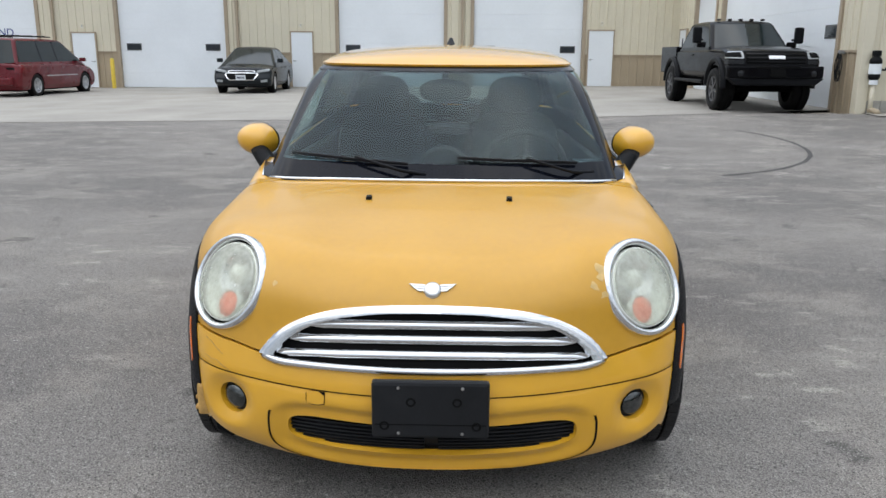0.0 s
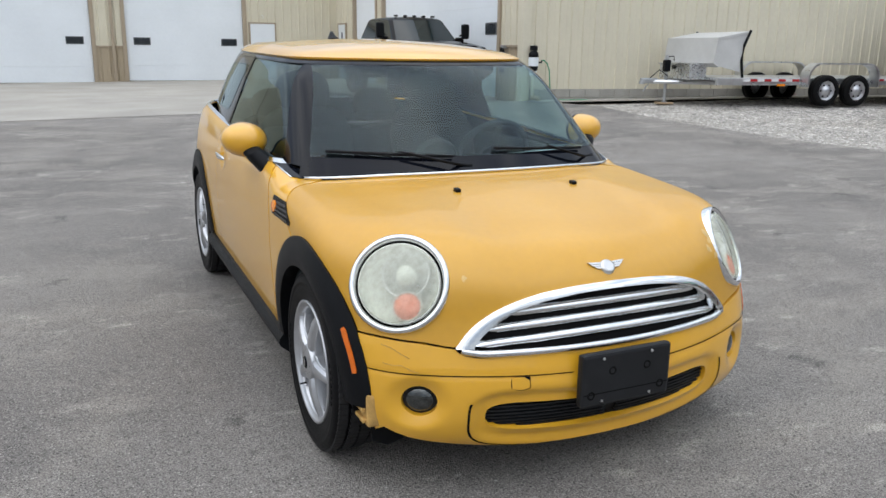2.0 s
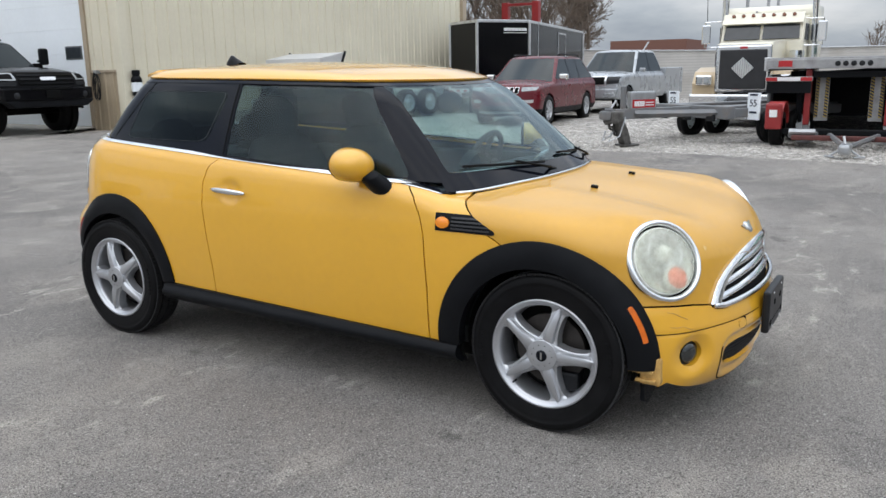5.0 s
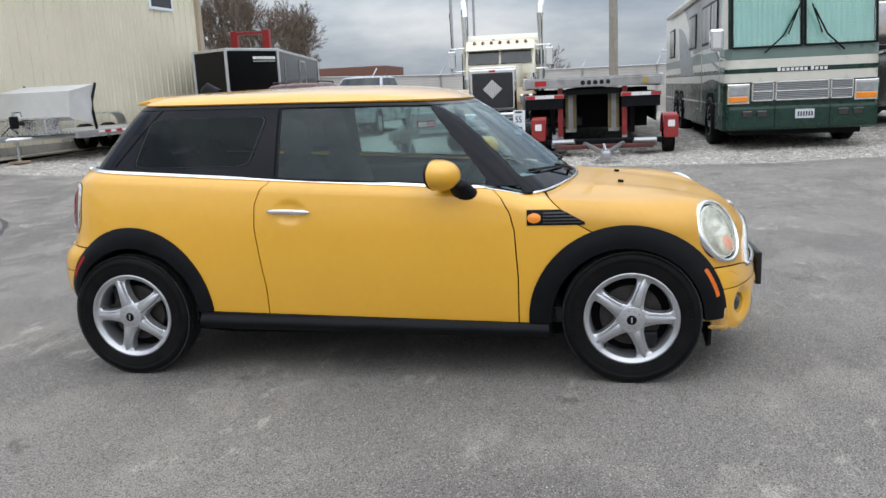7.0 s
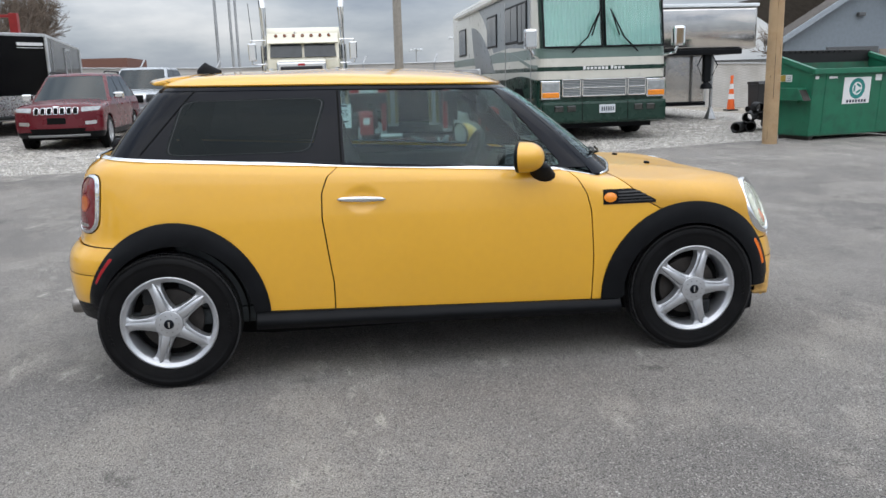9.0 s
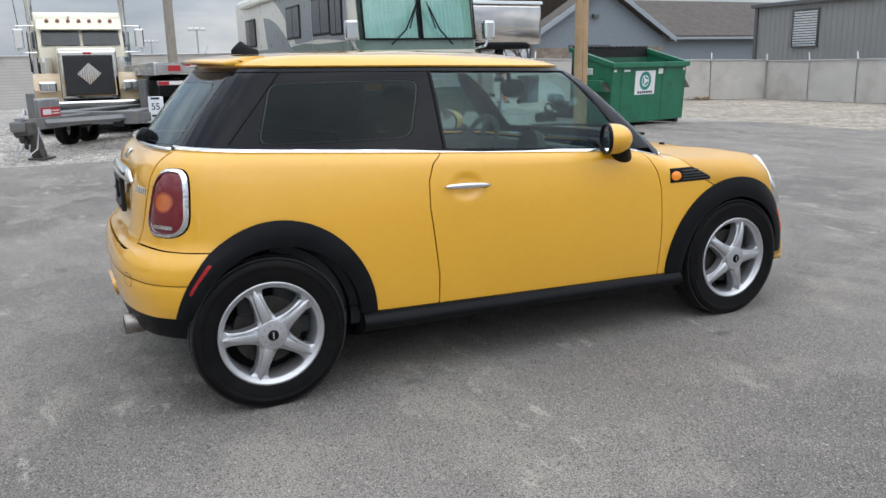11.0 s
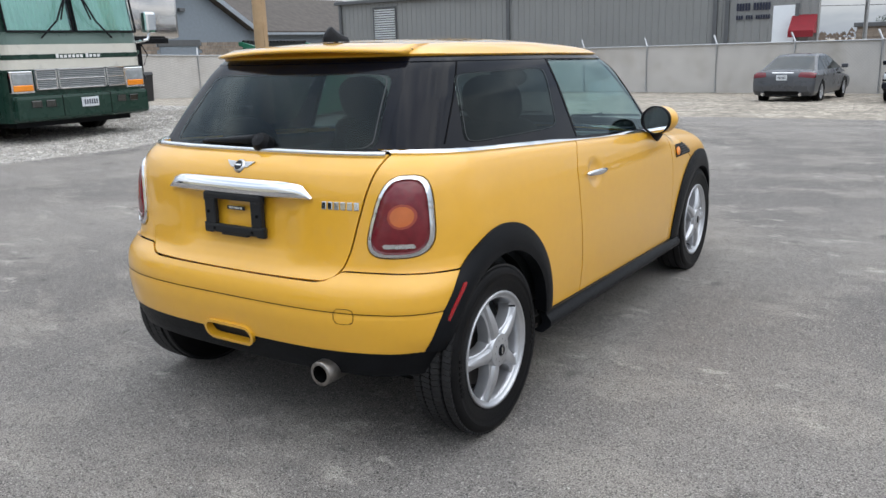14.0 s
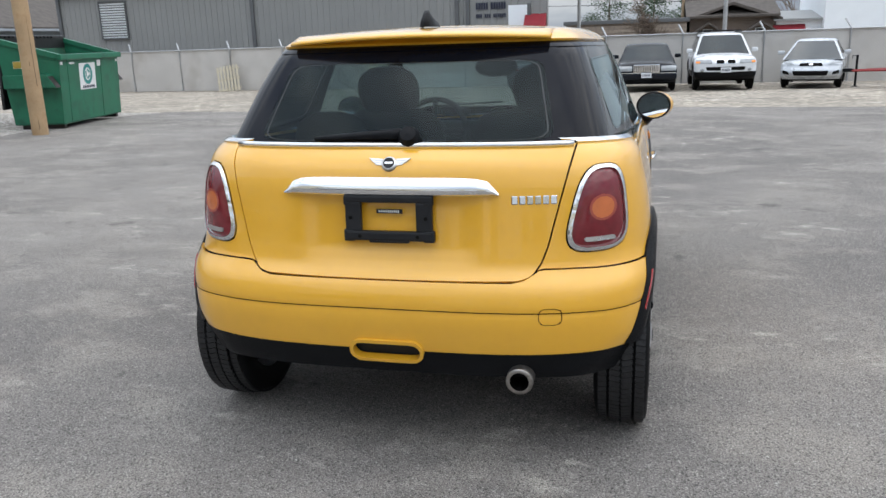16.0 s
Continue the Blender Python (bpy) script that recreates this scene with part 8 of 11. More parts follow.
face_patch(jeep, "lower_intake", [(-0.56, 0.37), (0.56, 0.37), (0.60, 0.50), (-0.60, 0.50)], M_GAP, sides=None)
face_patch(jeep, "chrome_lip", [(-0.66, 0.325), (0.66, 0.325), (0.68, 0.365), (-0.68, 0.365)], M_STEEL, sides=None, out=0.03)
face_patch(jeep, "plate_recess", [(-0.2, 0.60), (0.2, 0.60), (0.2, 0.74), (-0.2, 0.74)], M_GAP, sides=None)
face_patch(jeep, "badge", [(-0.08, 0.975), (0.08, 0.975), (0.08, 0.995), (-0.08, 0.995)], M_SATIN, sides=None)
for s in (-1, 1):
    part("mirror_cap", box((s * 1.07 - 0.12, 1.60, 1.12), (s * 1.07 + 0.12, 1.74, 1.28), 0.04), M_CHROME, jeep)
    part("roof_rail", tube([(s * 0.64, 2.3, 1.77), (s * 0.66, 2.4, 1.80), (s * 0.66, 3.8, 1.79), (s * 0.64, 3.9, 1.75)], 0.022, 6), M_CLAD, jeep)
# silver pickup behind it
P_SILVER = paint("silver_paint", (0.40, 0.42, 0.44), 0.4)
ford = pickup("silver_pickup", "silver crew-cab pickup truck parked on gravel", on_ground(18.3, 5.95, -94) @ Matrix.Scale(0.91, 4), 5.9, 2.0, 0.42, (1.4, 2.15, 3.7, 4.1, 1.22, 1.93, 0.72), 4.15, P_SILVER, (0.95, 4.6), 0.40, M_ALLOY, 1.22, 1.36, wheel_w=0.25)
face_patch(ford, "headlamp", [(0.62, 0.88), (0.98, 0.90), (0.98, 1.10), (0.62, 1.10)], M_PLASTIC)
frame_part = face_patch(ford, "grille", [(-0.60, 0.84), (0.60, 0.84), (0.60, 1.12), (-0.60, 1.12)], M_SATIN, sides=None)
face_patch(ford, "grille_mesh", [(-0.55, 0.87), (0.55, 0.87), (0.55, 1.09), (-0.55, 1.09)], M_GAP, sides=None, out=0.011, parent=frame_part)
part("bumper", prism([(-0.99, 0.12), (-0.94, -0.02), (-0.6, -0.10), (0.6, -0.10), (0.94, -0.02), (0.99, 0.12)], "z", 0.47, 0.74, 0.03), P_SILVER, ford)
for s in (-1, 1):
    part("fog_lamp", box((s * 0.72 - 0.1, -0.10, 0.54), (s * 0.72 + 0.1, 0.0, 0.62), 0.03), M_HEADLAMP, ford)

# four cars along the south fence
P_GREYCAR = paint("mid_grey_paint", (0.085, 0.09, 0.10), 0.3)
acura = car_body("grey_sedan", "dark grey four-door sedan seen from behind on dirt", "car", on_ground(2.2, -27.3, -6), 4.72, 1.83, sedan_profile(4.72, 0.85, 1.02), (1.05, 2.1, 3.25, 4.25, 0.95, 1.44, 0.64), P_GREYCAR, (0.95, 3.68), 0.325, M_ALLOY, pillars=(0.4, 0.78), group="cars by the fence")
face_patch(acura, "tail_lamp", [(0.46, 0.80), (0.90, 0.76), (0.90, 0.93), (0.50, 0.93)], M_RED, front=False)
face_patch(acura, "diffuser", [(-0.55, 0.26), (0.55, 0.26), (0.50, 0.38), (-0.50, 0.38)], M_CLAD, front=False, sides=None)
face_patch(acura, "bumper_seam", [(-0.85, 0.648), (0.85, 0.648), (0.85, 0.660), (-0.85, 0.660)], M_GAP, front=False, sides=None, out=0.003, rim=0.0)
face_patch(acura, "trunk_trim", [(-0.32, 0.905), (0.32, 0.905), (0.32, 0.935), (-0.32, 0.935)], M_SATIN, front=False, sides=None)
for s in (-1, 1):
    part("exhaust_pipe", tube([(s * 0.55, 4.5, 0.28), (s * 0.55, 4.70, 0.28)], 0.05, 10), M_SATIN, acura)
number_plate(acura, 4.72, 0.70, out=1)
P_DKBLUE = material("very_dark_blue_paint", (0.006, 0.008, 0.012), 0.22, vary=0.1, scale=2, spec=0.2)
lincoln = car_body("black_sedan", "old black four-door sedan with chrome grille on dirt", "car", on_ground(-0.95, -22.6, 180), 5.2, 1.86, [(0.0, 0.34, 0.78, 0.96), (0.04, 0.26, 0.82, 0.98), (0.3, 0.25, 0.90, 1.0), (1.5, 0.25, 0.95, 1.0), (2.6, 0.25, 0.97, 1.0), (4.0, 0.25, 0.97, 1.0), (5.1, 0.27, 0.92, 0.97), (5.2, 0.34, 0.85, 0.93)], (1.55, 2.2, 3.5, 4.05, 0.95, 1.42, 0.72), P_DKBLUE, (1.0, 3.8), 0.32, M_SATIN, pillars=(0.48,), group="cars by the fence", bow=(0.06, 0.06), soft=0.08)
lincoln.matrix_world = on_ground(-0.95, -22.3, 180)
front_face(lincoln, [("bumper", (-0.92, -0.12, 0.36), (0.92, 0.1, 0.54), P_DKBLUE, 0.04), ("number_plate_holder", (-0.17, -0.14, 0.40), (0.17, -0.11, 0.56), M_GAP, 0.01)])
grl = part("grille", box((-0.40, -0.07, 0.58), (0.40, 0.02, 0.82), 0.015), M_CHROME, lincoln, "chrome radiator grille")
for k in range(14):
    part("grille_bar", box((-0.37 + 0.054 * k, -0.078, 0.60), (-0.35 + 0.054 * k, -0.06, 0.80)), M_GAP, grl)
face_patch(lincoln, "headlamp", [(0.44, 0.62), (0.90, 0.62), (0.90, 0.77), (0.44, 0.77)], M_HEADLAMP)
face_patch(lincoln, "chrome_strip", [(-0.92, 0.545), (0.92, 0.545), (0.92, 0.565), (-0.92, 0.565)], M_CHROME, sides=None, out=0.012)
number_plate(lincoln, -0.15, 0.42)
P_WHITECAR = paint("white_car_paint", (0.66, 0.68, 0.70))
bmw = car_body("white_suv", "white off-roader with black lower trim on dirt", "car", on_ground(-3.35, -22.7, 180), 4.7, 1.87, [(0.0, 0.40, 0.84, 0.88), (0.05, 0.32, 0.93, 0.95), (0.3, 0.30, 1.02, 0.985), (1.3, 0.30, 1.09, 1.0), (2.5, 0.30, 1.12, 1.0), (4.0, 0.32, 1.12, 1.0), (4.6, 0.34, 1.1, 0.96), (4.7, 0.44, 1.0, 0.9)], (1.20, 2.0, 3.9, 4.5, 1.09, 1.70, 0.70), P_WHITECAR, (0.9, 3.72), 0.37, M_ALLOY, pillars=(0.36, 0.68), clad=M_CLAD, clad_z=0.54, group="cars by the fence", bow=(0.18, 0.12))
for s in (-1, 1):
    part("fog_lamp", lathe([(0.0, 0.02), (0.05, 0.0), (0.06, -0.02)], Matrix.Translation((s * 0.70, -0.04, 0.60)) @ Matrix.Rotation(radians(90), 4, "X"), 14), M_HEADLAMP, bmw)
    part("roof_rail", tube([(s * 0.64, 2.2, 1.75), (s * 0.64, 3.9, 1.74)], 0.022, 6), M_CLAD, bmw)
for x in (-0.165, 0.165):
    kidney = face_patch(bmw, "grille_kidney", [(x - 0.15, 0.80), (x - 0.10, 0.77), (x + 0.10, 0.77), (x + 0.15, 0.80), (x + 0.14, 0.91), (x - 0.14, 0.91)], M_CHROME, sides=None)
    face_patch(bmw, "kidney_mesh", [(x - 0.125, 0.81), (x - 0.09, 0.79), (x + 0.09, 0.79), (x + 0.125, 0.81), (x + 0.115, 0.895), (x - 0.115, 0.895)], M_GAP, sides=None, out=0.011, parent=kidney)
face_patch(bmw, "headlamp", [(0.40, 0.78), (0.88, 0.80), (0.88, 0.91), (0.42, 0.90)], M_HEADLAMP)
face_patch(bmw, "indicator", [(0.76, 0.80), (0.88, 0.80), (0.88, 0.86), (0.76, 0.86)], M_ORANGE, out=0.012)
face_patch(bmw, "lower_intake", [(-0.55, 0.58), (0.55, 0.58), (0.60, 0.69), (-0.60, 0.69)], M_GAP, sides=None)

for k in (2.5, 3.4):
    part("roof_bar", tube([(-0.66, k, 1.78), (0.66, k, 1.78)], 0.025, 6), M_CLAD, bmw)
number_plate(bmw, -0.075, 0.52)
P_SILVER2 = paint("pale_silver_paint", (0.48, 0.51, 0.54), 0.3)
hyundai = car_body("silver_sedan", "pale silver compact sedan on dirt by the fence", "car", on_ground(-5.85, -23.0, 166), 4.53, 1.78, sedan_profile(4.53, 0.88, 1.02), (0.85, 1.95, 3.1, 4.1, 0.95, 1.43, 0.64), P_SILVER2, (0.9, 3.6), 0.32, M_ALLOY, pillars=(0.4, 0.76), group="cars by the fence", bow=(0.26, 0.14))
face_patch(hyundai, "headlamp", [(0.46, 0.66), (0.82, 0.74), (0.86, 0.84), (0.56, 0.76)], M_HEADLAMP)
face_patch(hyundai, "fog_recess", [(0.60, 0.38), (0.80, 0.42), (0.80, 0.52), (0.64, 0.48)], M_GAP)
face_patch(hyundai, "grille", [(-0.34, 0.64), (0.34, 0.64), (0.30, 0.73), (-0.30, 0.73)], M_GAP, sides=None)
face_patch(hyundai, "lower_intake", [(-0.46, 0.36), (0.46, 0.36), (0.52, 0.50), (-0.52, 0.50)], M_GAP, sides=None)
face_patch(hyundai, "badge", [(-0.06, 0.665), (0.06, 0.665), (0.06, 0.71), (-0.06, 0.71)], M_CHROME, sides=None, out=0.014)

# ---- trailers, trucks and yard clutter ----
M_TRAILERGREY = material("grey_trailer_paint", (0.15, 0.155, 0.16), 0.5, vary=0.14, scale=4, stain=(0.18, 0.13, 0.09), stain_scale=4, stain_amount=0.5)
M_DIAMOND = material("diamond_plate", (0.60, 0.61, 0.62), 0.28, metal=0.9, vary=0.2, scale=22, bump=0.5, bump_scale=90)
M_REDTAPE = material("red_reflective_tape", (0.42, 0.02, 0.025), 0.35, vary=0.1)
M_WOOD = material("weathered_wood", (0.36, 0.26, 0.16), 0.85, vary=0.22, scale=5, bump=0.3, bump_scale=60)
M_PALLET = material("pale_pallet_wood", (0.50, 0.45, 0.34), 0.85, vary=0.18, scale=6)
M_GUARD = material("pale_grey_plastic_panel", (0.52, 0.52, 0.51), 0.5, vary=0.1, scale=2)
M_GREENRV = material("dark_green_rv_paint", (0.014, 0.040, 0.029), 0.28, vary=0.06, coat=0.15, spec=0.3)
M_GREENRV2 = material("grey_green_rv_paint", (0.11, 0.17, 0.145), 0.3, vary=0.06, coat=0.4)
M_CREAMRV = material("cream_rv_paint", (0.62, 0.60, 0.53), 0.3, vary=0.05, coat=0.4)
M_CURTAIN = material("teal_curtain_cloth", (0.24, 0.42, 0.37), 0.8, vary=0.1, scale=3)
M_GREYRV = material("slate_grey_rv_paint", (0.16, 0.18, 0.19), 0.3, vary=0.06, coat=0.3)
M_SEMI = material("ivory_truck_paint", (0.70, 0.66, 0.53), 0.32, vary=0.06, coat=0.4)
M_TANSEMI = material("tan_truck_paint", (0.52, 0.40, 0.25), 0.35, vary=0.08, coat=0.3)
M_COVER = material("black_winter_cover", (0.02, 0.02, 0.022), 0.55, vary=0.3, scale=6, bump=0.3, bump_scale=30)
M_MIRRORALU = material("polished_aluminium_panel", (0.60, 0.58, 0.56), 0.10, metal=0.95, vary=0.12, scale=1.6, bump=0.35, bump_scale=3.0)
M_DUMP = material("green_dumpster_paint", (0.012, 0.14, 0.075), 0.45, vary=0.16, scale=3, stain=(0.012, 0.07, 0.045), stain_scale=4, stain_amount=0.7, bump=0.1, bump_scale=20)
M_DUMPIN = material("dirty_green_steel", (0.016, 0.095, 0.055), 0.7, vary=0.3, scale=4, stain=(0.08, 0.06, 0.04), stain_scale=5, stain_amount=0.5)
M_LID = material("black_plastic_lid", (0.012, 0.012, 0.013), 0.5, vary=0.2)
M_TEAL = material("teal_print", (0.02, 0.22, 0.20), 0.6, vary=0.08)
M_POLE = material("pine_pole_wood", (0.40, 0.275, 0.155), 0.8, vary=0.2, scale=3, bump=0.5, bump_scale=25, stain=(0.26, 0.15, 0.07), stain_scale=6, stain_amount=0.6)
M_DARKAMBER = material("dark_amber_lens", (0.16, 0.045, 0.015), 0.25, vary=0.1)
M_CONE = material("orange_cone_plastic", (0.80, 0.13, 0.02), 0.5, vary=0.08)
M_HAZ = material("yellow_hazard_paint", (0.40, 0.28, 0.05), 0.5, vary=0.1)
G_VIEW = glass("pale_rv_glass", (0.96, 1.0, 0.99), 0.02, 1.0)


def tread_wheel(parent, x, y, r, w, out, rim_mat, bolts=6):
    """A truck or trailer wheel whose axle lies along local y; out is the side that shows the rim."""
    m = Matrix.Translation((x, y, r)) @ Matrix.Rotation(radians(-90 * out), 4, "X")
    rr = r * 0.62
    tyre = part("tyre", lathe([(rr, -w), (r * 0.94, -w), (r, -w * 0.88), (r, -w * 0.55), (r * 0.985, -w * 0.5), (r, -w * 0.45), (r, -w * 0.12), (r * 0.94, 0), (rr * 1.03, 0.002), (rr, -0.012)], m, 28), M_TYRE, parent, "", True)
    rim = part("rim", lathe([(rr, -0.012), (rr * 0.93, -0.005), (rr * 0.86, -0.05), (rr * 0.45, -0.03), (rr * 0.38, 0.0), (0.0, 0.006)], m, 28), rim_mat, tyre, "", True)
    for k in range(bolts):
        a = 2 * math.pi * k / bolts
        part("wheel_slot", lathe([(0.0, 0.004), (rr * 0.10, 0.002), (rr * 0.10, -0.02)], m @ Matrix.Translation((rr * 0.64 * math.cos(a), rr * 0.64 * math.sin(a), -0.036)), 10), M_GAP, rim)
    return tyre


def tape(parent, p, q, h, t, n):
    """Alternating red and white reflective lengths from p to q on a face."""
    p, q = Vector(p), Vector(q)
    for k in range(n):
        a, b = p.lerp(q, k / n), p.lerp(q, (k + 1) / n)
        part("reflective_tape", box((min(a.x, b.x) - t, min(a.y, b.y) - t, a.z), (max(a.x, b.x) + t, max(a.y, b.y) + t, a.z + h)), M_REDTAPE if k % 2 else M_WHITEINK, parent)


def arch(parent, name, x0, x1, y0, y1, z0, z1, mat, thick=0.03, label=""):
    """A rounded fender over wheels, open below."""
    pts = []
    n, rad = 8, min(0.32, (x1 - x0) / 2)
    for k in range(n + 1):
        a = math.pi - math.pi / 2 * k / n
        pts.append((x0 + rad + rad * math.cos(a), z1 - rad + rad * math.sin(a)))
    for k in range(n + 1):
        a = math.pi / 2 - math.pi / 2 * k / n
        pts.append((x1 - rad + rad * math.cos(a), z1 - rad + rad * math.sin(a)))
    pts = [(x0, z0)] + pts + [(x1, z0)]
    inner = [(x0 + (x - x0) * 1.0 + (thick if x < (x0 + x1) / 2 else -thick), z - (thick if z > z0 + 0.01 else 0)) for x, z in pts]
    return part(name, prism(pts + inner[::-1], "y", y0, y1), mat, parent, label)


def jack_stand(parent, x, y, top, foot=0.0, mat=None, r=0.035):
    j = part("tongue_jack", tube([(x, y, foot + 0.02), (x, y, top)], r, 10), mat or M_STEEL, parent)
    part("jack_foot", lathe([(0.0, 0.03), (0.05, 0.03), (0.11, 0.0), (0.0, 0.0)], Matrix.Translation((x, y, foot)), 14), mat or M_STEEL, j)
    part("jack_crank", tube([(x, y, top - 0.03), (x + 0.12, y - 0.08, top - 0.02), (x + 0.12, y - 0.1, top - 0.12)], 0.012, 6), M_PLASTIC, j)


def car_trailer():
    """Open aluminium car trailer with a fold-up rock guard, drawn with its tongue at local x = 0."""
    t = thing("car_trailer", "open aluminium car trailer with fenders and white rock guard", "trailer", "yard trailers", at=pose(11.05, 10.72, ground_z(12, 10.5), 0, 0, -8))
    for s in (-1, 1):
        part("tongue_rail", tube([(-0.7, 0.0, 0.50), (1.25, s * 0.6, 0.48)], 0.05, 6), M_ALU, t)
        part("side_rail", box((0.3, s * 1.0 - 0.04, 0.46), (7.4, s * 1.0 + 0.04, 0.62), 0.015), M_ALU, t)
        arch(t, "fender", 2.45, 4.4, *sorted((s * 1.02, s * 1.30)), 0.42, 0.95, M_ALU, 0.03, "polished aluminium double fender")
        for x in (3.0, 3.84):
            tread_wheel(t, x, s * 1.28, 0.345, 0.22, s, M_ALLOY, 6)
        tape(t, (0.95, s * 1.045, 0.54), (2.42, s * 1.045, 0.54), 0.05, 0.004, 8)
        tape(t, (4.45, s * 1.045, 0.55), (7.35, s * 1.045, 0.55), 0.05, 0.004, 18)
        part("marker_lamp", box((1.85, s * 1.04 - 0.01, 0.44), (2.05, s * 1.04 + 0.01, 0.49), 0.005), M_ORANGE, t)
        part("guard_arm", tube([(0.96, s * 0.99, 0.60), (0.90, s * 0.99, 1.0), (0.94, s * 0.99, 1.32), (1.07, s * 0.99, 1.62)], 0.03, 8), M_CLAD, t)
    deck = part("deck", box((0.3, -0.98, 0.56), (7.4, 0.98, 0.605), 0.01), M_DIAMOND, t)
    for k in range(10):
        part("deck_plank", box((0.32, -0.96 + 0.193 * k, 0.606), (7.38, -0.96 + 0.193 * k + 0.18, 0.62)), M_ALU, deck)
    part("rock_guard", prism([(0.34, 0.84), (0.20, 0.92), (0.28, 1.46), (1.04, 1.60), (1.02, 1.56), (0.33, 1.41), (0.26, 0.94), (0.38, 0.88)], "y", -0.98, 0.98), M_GUARD, t, "pale fold-up rock guard panel")
    for s in (-1, 1):
        part("guard_side", prism([(0.36, 0.86), (0.23, 0.94), (0.31, 1.44), (1.01, 1.58), (0.90, 0.74)], "y", *sorted((s * 0.94, s * 0.965))), M_GUARD, t)
    part("coupler", box((-0.95, -0.06, 0.46), (-0.55, 0.06, 0.58), 0.03), M_STEEL, t)
    part("hitch_ball_cup", lathe([(0.0, 0.08), (0.06, 0.06), (0.065, 0.0), (0.0, 0.0)], Matrix.Translation((-0.92, 0, 0.45)), 16), M_STEEL, t)
    box_ = part("tool_box", box((-0.12, -0.62, 0.56), (0.30, 0.62, 0.88), 0.02), M_DIAMOND, t, "diamond-plate tool box")
    part("tool_box_lid", box((-0.14, -0.64, 0.88), (0.31, 0.64, 0.91), 0.012), M_DIAMOND, box_)
    part("box_latch", box((-0.15, -0.06, 0.78), (-0.12, 0.06, 0.86), 0.008), M_PLASTIC, box_)
    jack_stand(t, -0.32, 0.0, 1.08, 0.03, M_STEEL)
    part("jack_motor", box((-0.39, -0.07, 0.72), (-0.25, 0.07, 0.98), 0.03), M_CLAD, t)
    part("safety_chain", tube([(-0.7, 0.06, 0.46), (-0.82, 0.10, 0.28), (-0.76, 0.08, 0.40)], 0.012, 6), M_STEEL, t)
    part("brake_cable", tube([(-0.75, -0.05, 0.58), (-0.55, -0.1, 0.76), (-0.3, -0.05, 0.62)], 0.012, 6), M_CLAD, t)
    return t


car_trailer()
pad = tagged(part("jack_pad", box((-0.18, -0.12, 0.0), (0.18, 0.12, 0.045), 0.008), M_WOOD), "short wood block under the trailer jack", "wood block")
pad.matrix_world = pose(10.73, 10.765, ground_z(11.4, 10.7), 0, 0, -15)


def cargo_trailer():
    """Black enclosed trailer with a pointed nose."""
    t = thing("cargo_trailer", "black enclosed cargo trailer with pointed nose and bright trim", "trailer", "yard trailers", at=pose(16.95, 8.75, ground_z(18, 8.5), 0, 0, 10.6))
    plan = [(0.0, 0.0), (1.15, -1.22), (9.4, -1.22), (9.4, 1.22), (1.15, 1.22)]
    body = part("body", prism(plan, "z", 0.42, 2.48), M_BLACKPAINT, t)
    part("roof_cap", prism([(0.0 if i == 0 else x - 0.02, y * 1.012) for i, (x, y) in enumerate(plan)], "z", 2.48, 2.56, 0.012), M_ALU, t)
    part("sill_trim", prism([(x - 0.02, y * 1.012) for x, y in plan], "z", 0.38, 0.44), M_ALU, t)
    for x, y in plan:
        part("corner_trim", tube([(x, y * 1.005, 0.44), (x, y * 1.005, 2.5)], 0.045, 8), M_ALU, t)
    part("stone_guard", prism([(-0.03, 0.0), (1.12, -1.24), (1.15, -1.225), (0.0, 0.02)], "z", 0.46, 1.0), M_DIAMOND, t)
    door = part("side_door", box((5.0, -1.245, 0.55), (6.1, -1.222, 2.3), 0.008), M_BLACKPAINT, t)
    for lo, hi in (((4.95, -1.25, 0.5), (5.0, -1.222, 2.35)), ((6.1, -1.25, 0.5), (6.15, -1.222, 2.35)), ((4.95, -1.25, 2.3), (6.15, -1.222, 2.35))):
        part("door_frame", box(lo, hi), M_ALU, door)
    part("door_latch", box((5.08, -1.28, 1.5), (5.3, -1.25, 1.58), 0.012), M_SATIN, door)
    part("seam_trim", box((2.2, -1.235, 0.44), (2.24, -1.222, 2.48)), M_ALU, t)
    d = Vector((1.15, -1.22, 0)).normalized()
    for k, (a, b) in enumerate(((0.85, 0.96), (0.98, 1.07), (1.09, 1.18), (1.20, 1.30), (1.32, 1.40), (1.42, 1.48), (1.50, 1.58))):
        p, q = d * a, d * b
        part("logo_bar", prism([(p.x - 0.02, p.y - 0.02), (q.x - 0.02, q.y - 0.02), (q.x, q.y), (p.x, p.y)], "z", 2.25, 2.33), M_WHITEINK, body)
    p, q = d * 0.85, d * 1.58
    part("logo_bar", prism([(p.x - 0.02, p.y - 0.02), (q.x - 0.02, q.y - 0.02), (q.x, q.y), (p.x, p.y)], "z", 2.19, 2.205), M_WHITEINK, body)
    for s in (-1, 1):
        for x in (5.2, 6.1):
            tread_wheel(t, x, s * 1.2, 0.36, 0.22, s, M_ALLOY, 6)
        part("tongue_rail", tube([(-0.9, 0.0, 0.48), (0.6, s * 0.55, 0.46)], 0.05, 6), M_CLAD, t)
    part("coupler", box((-1.2, -0.06, 0.45), (-0.8, 0.06, 0.57), 0.03), M_CLAD, t)
    jack_stand(t, -0.6, 0.0, 1.0, 0.0, M_CLAD)
    return t


cargo_trailer()

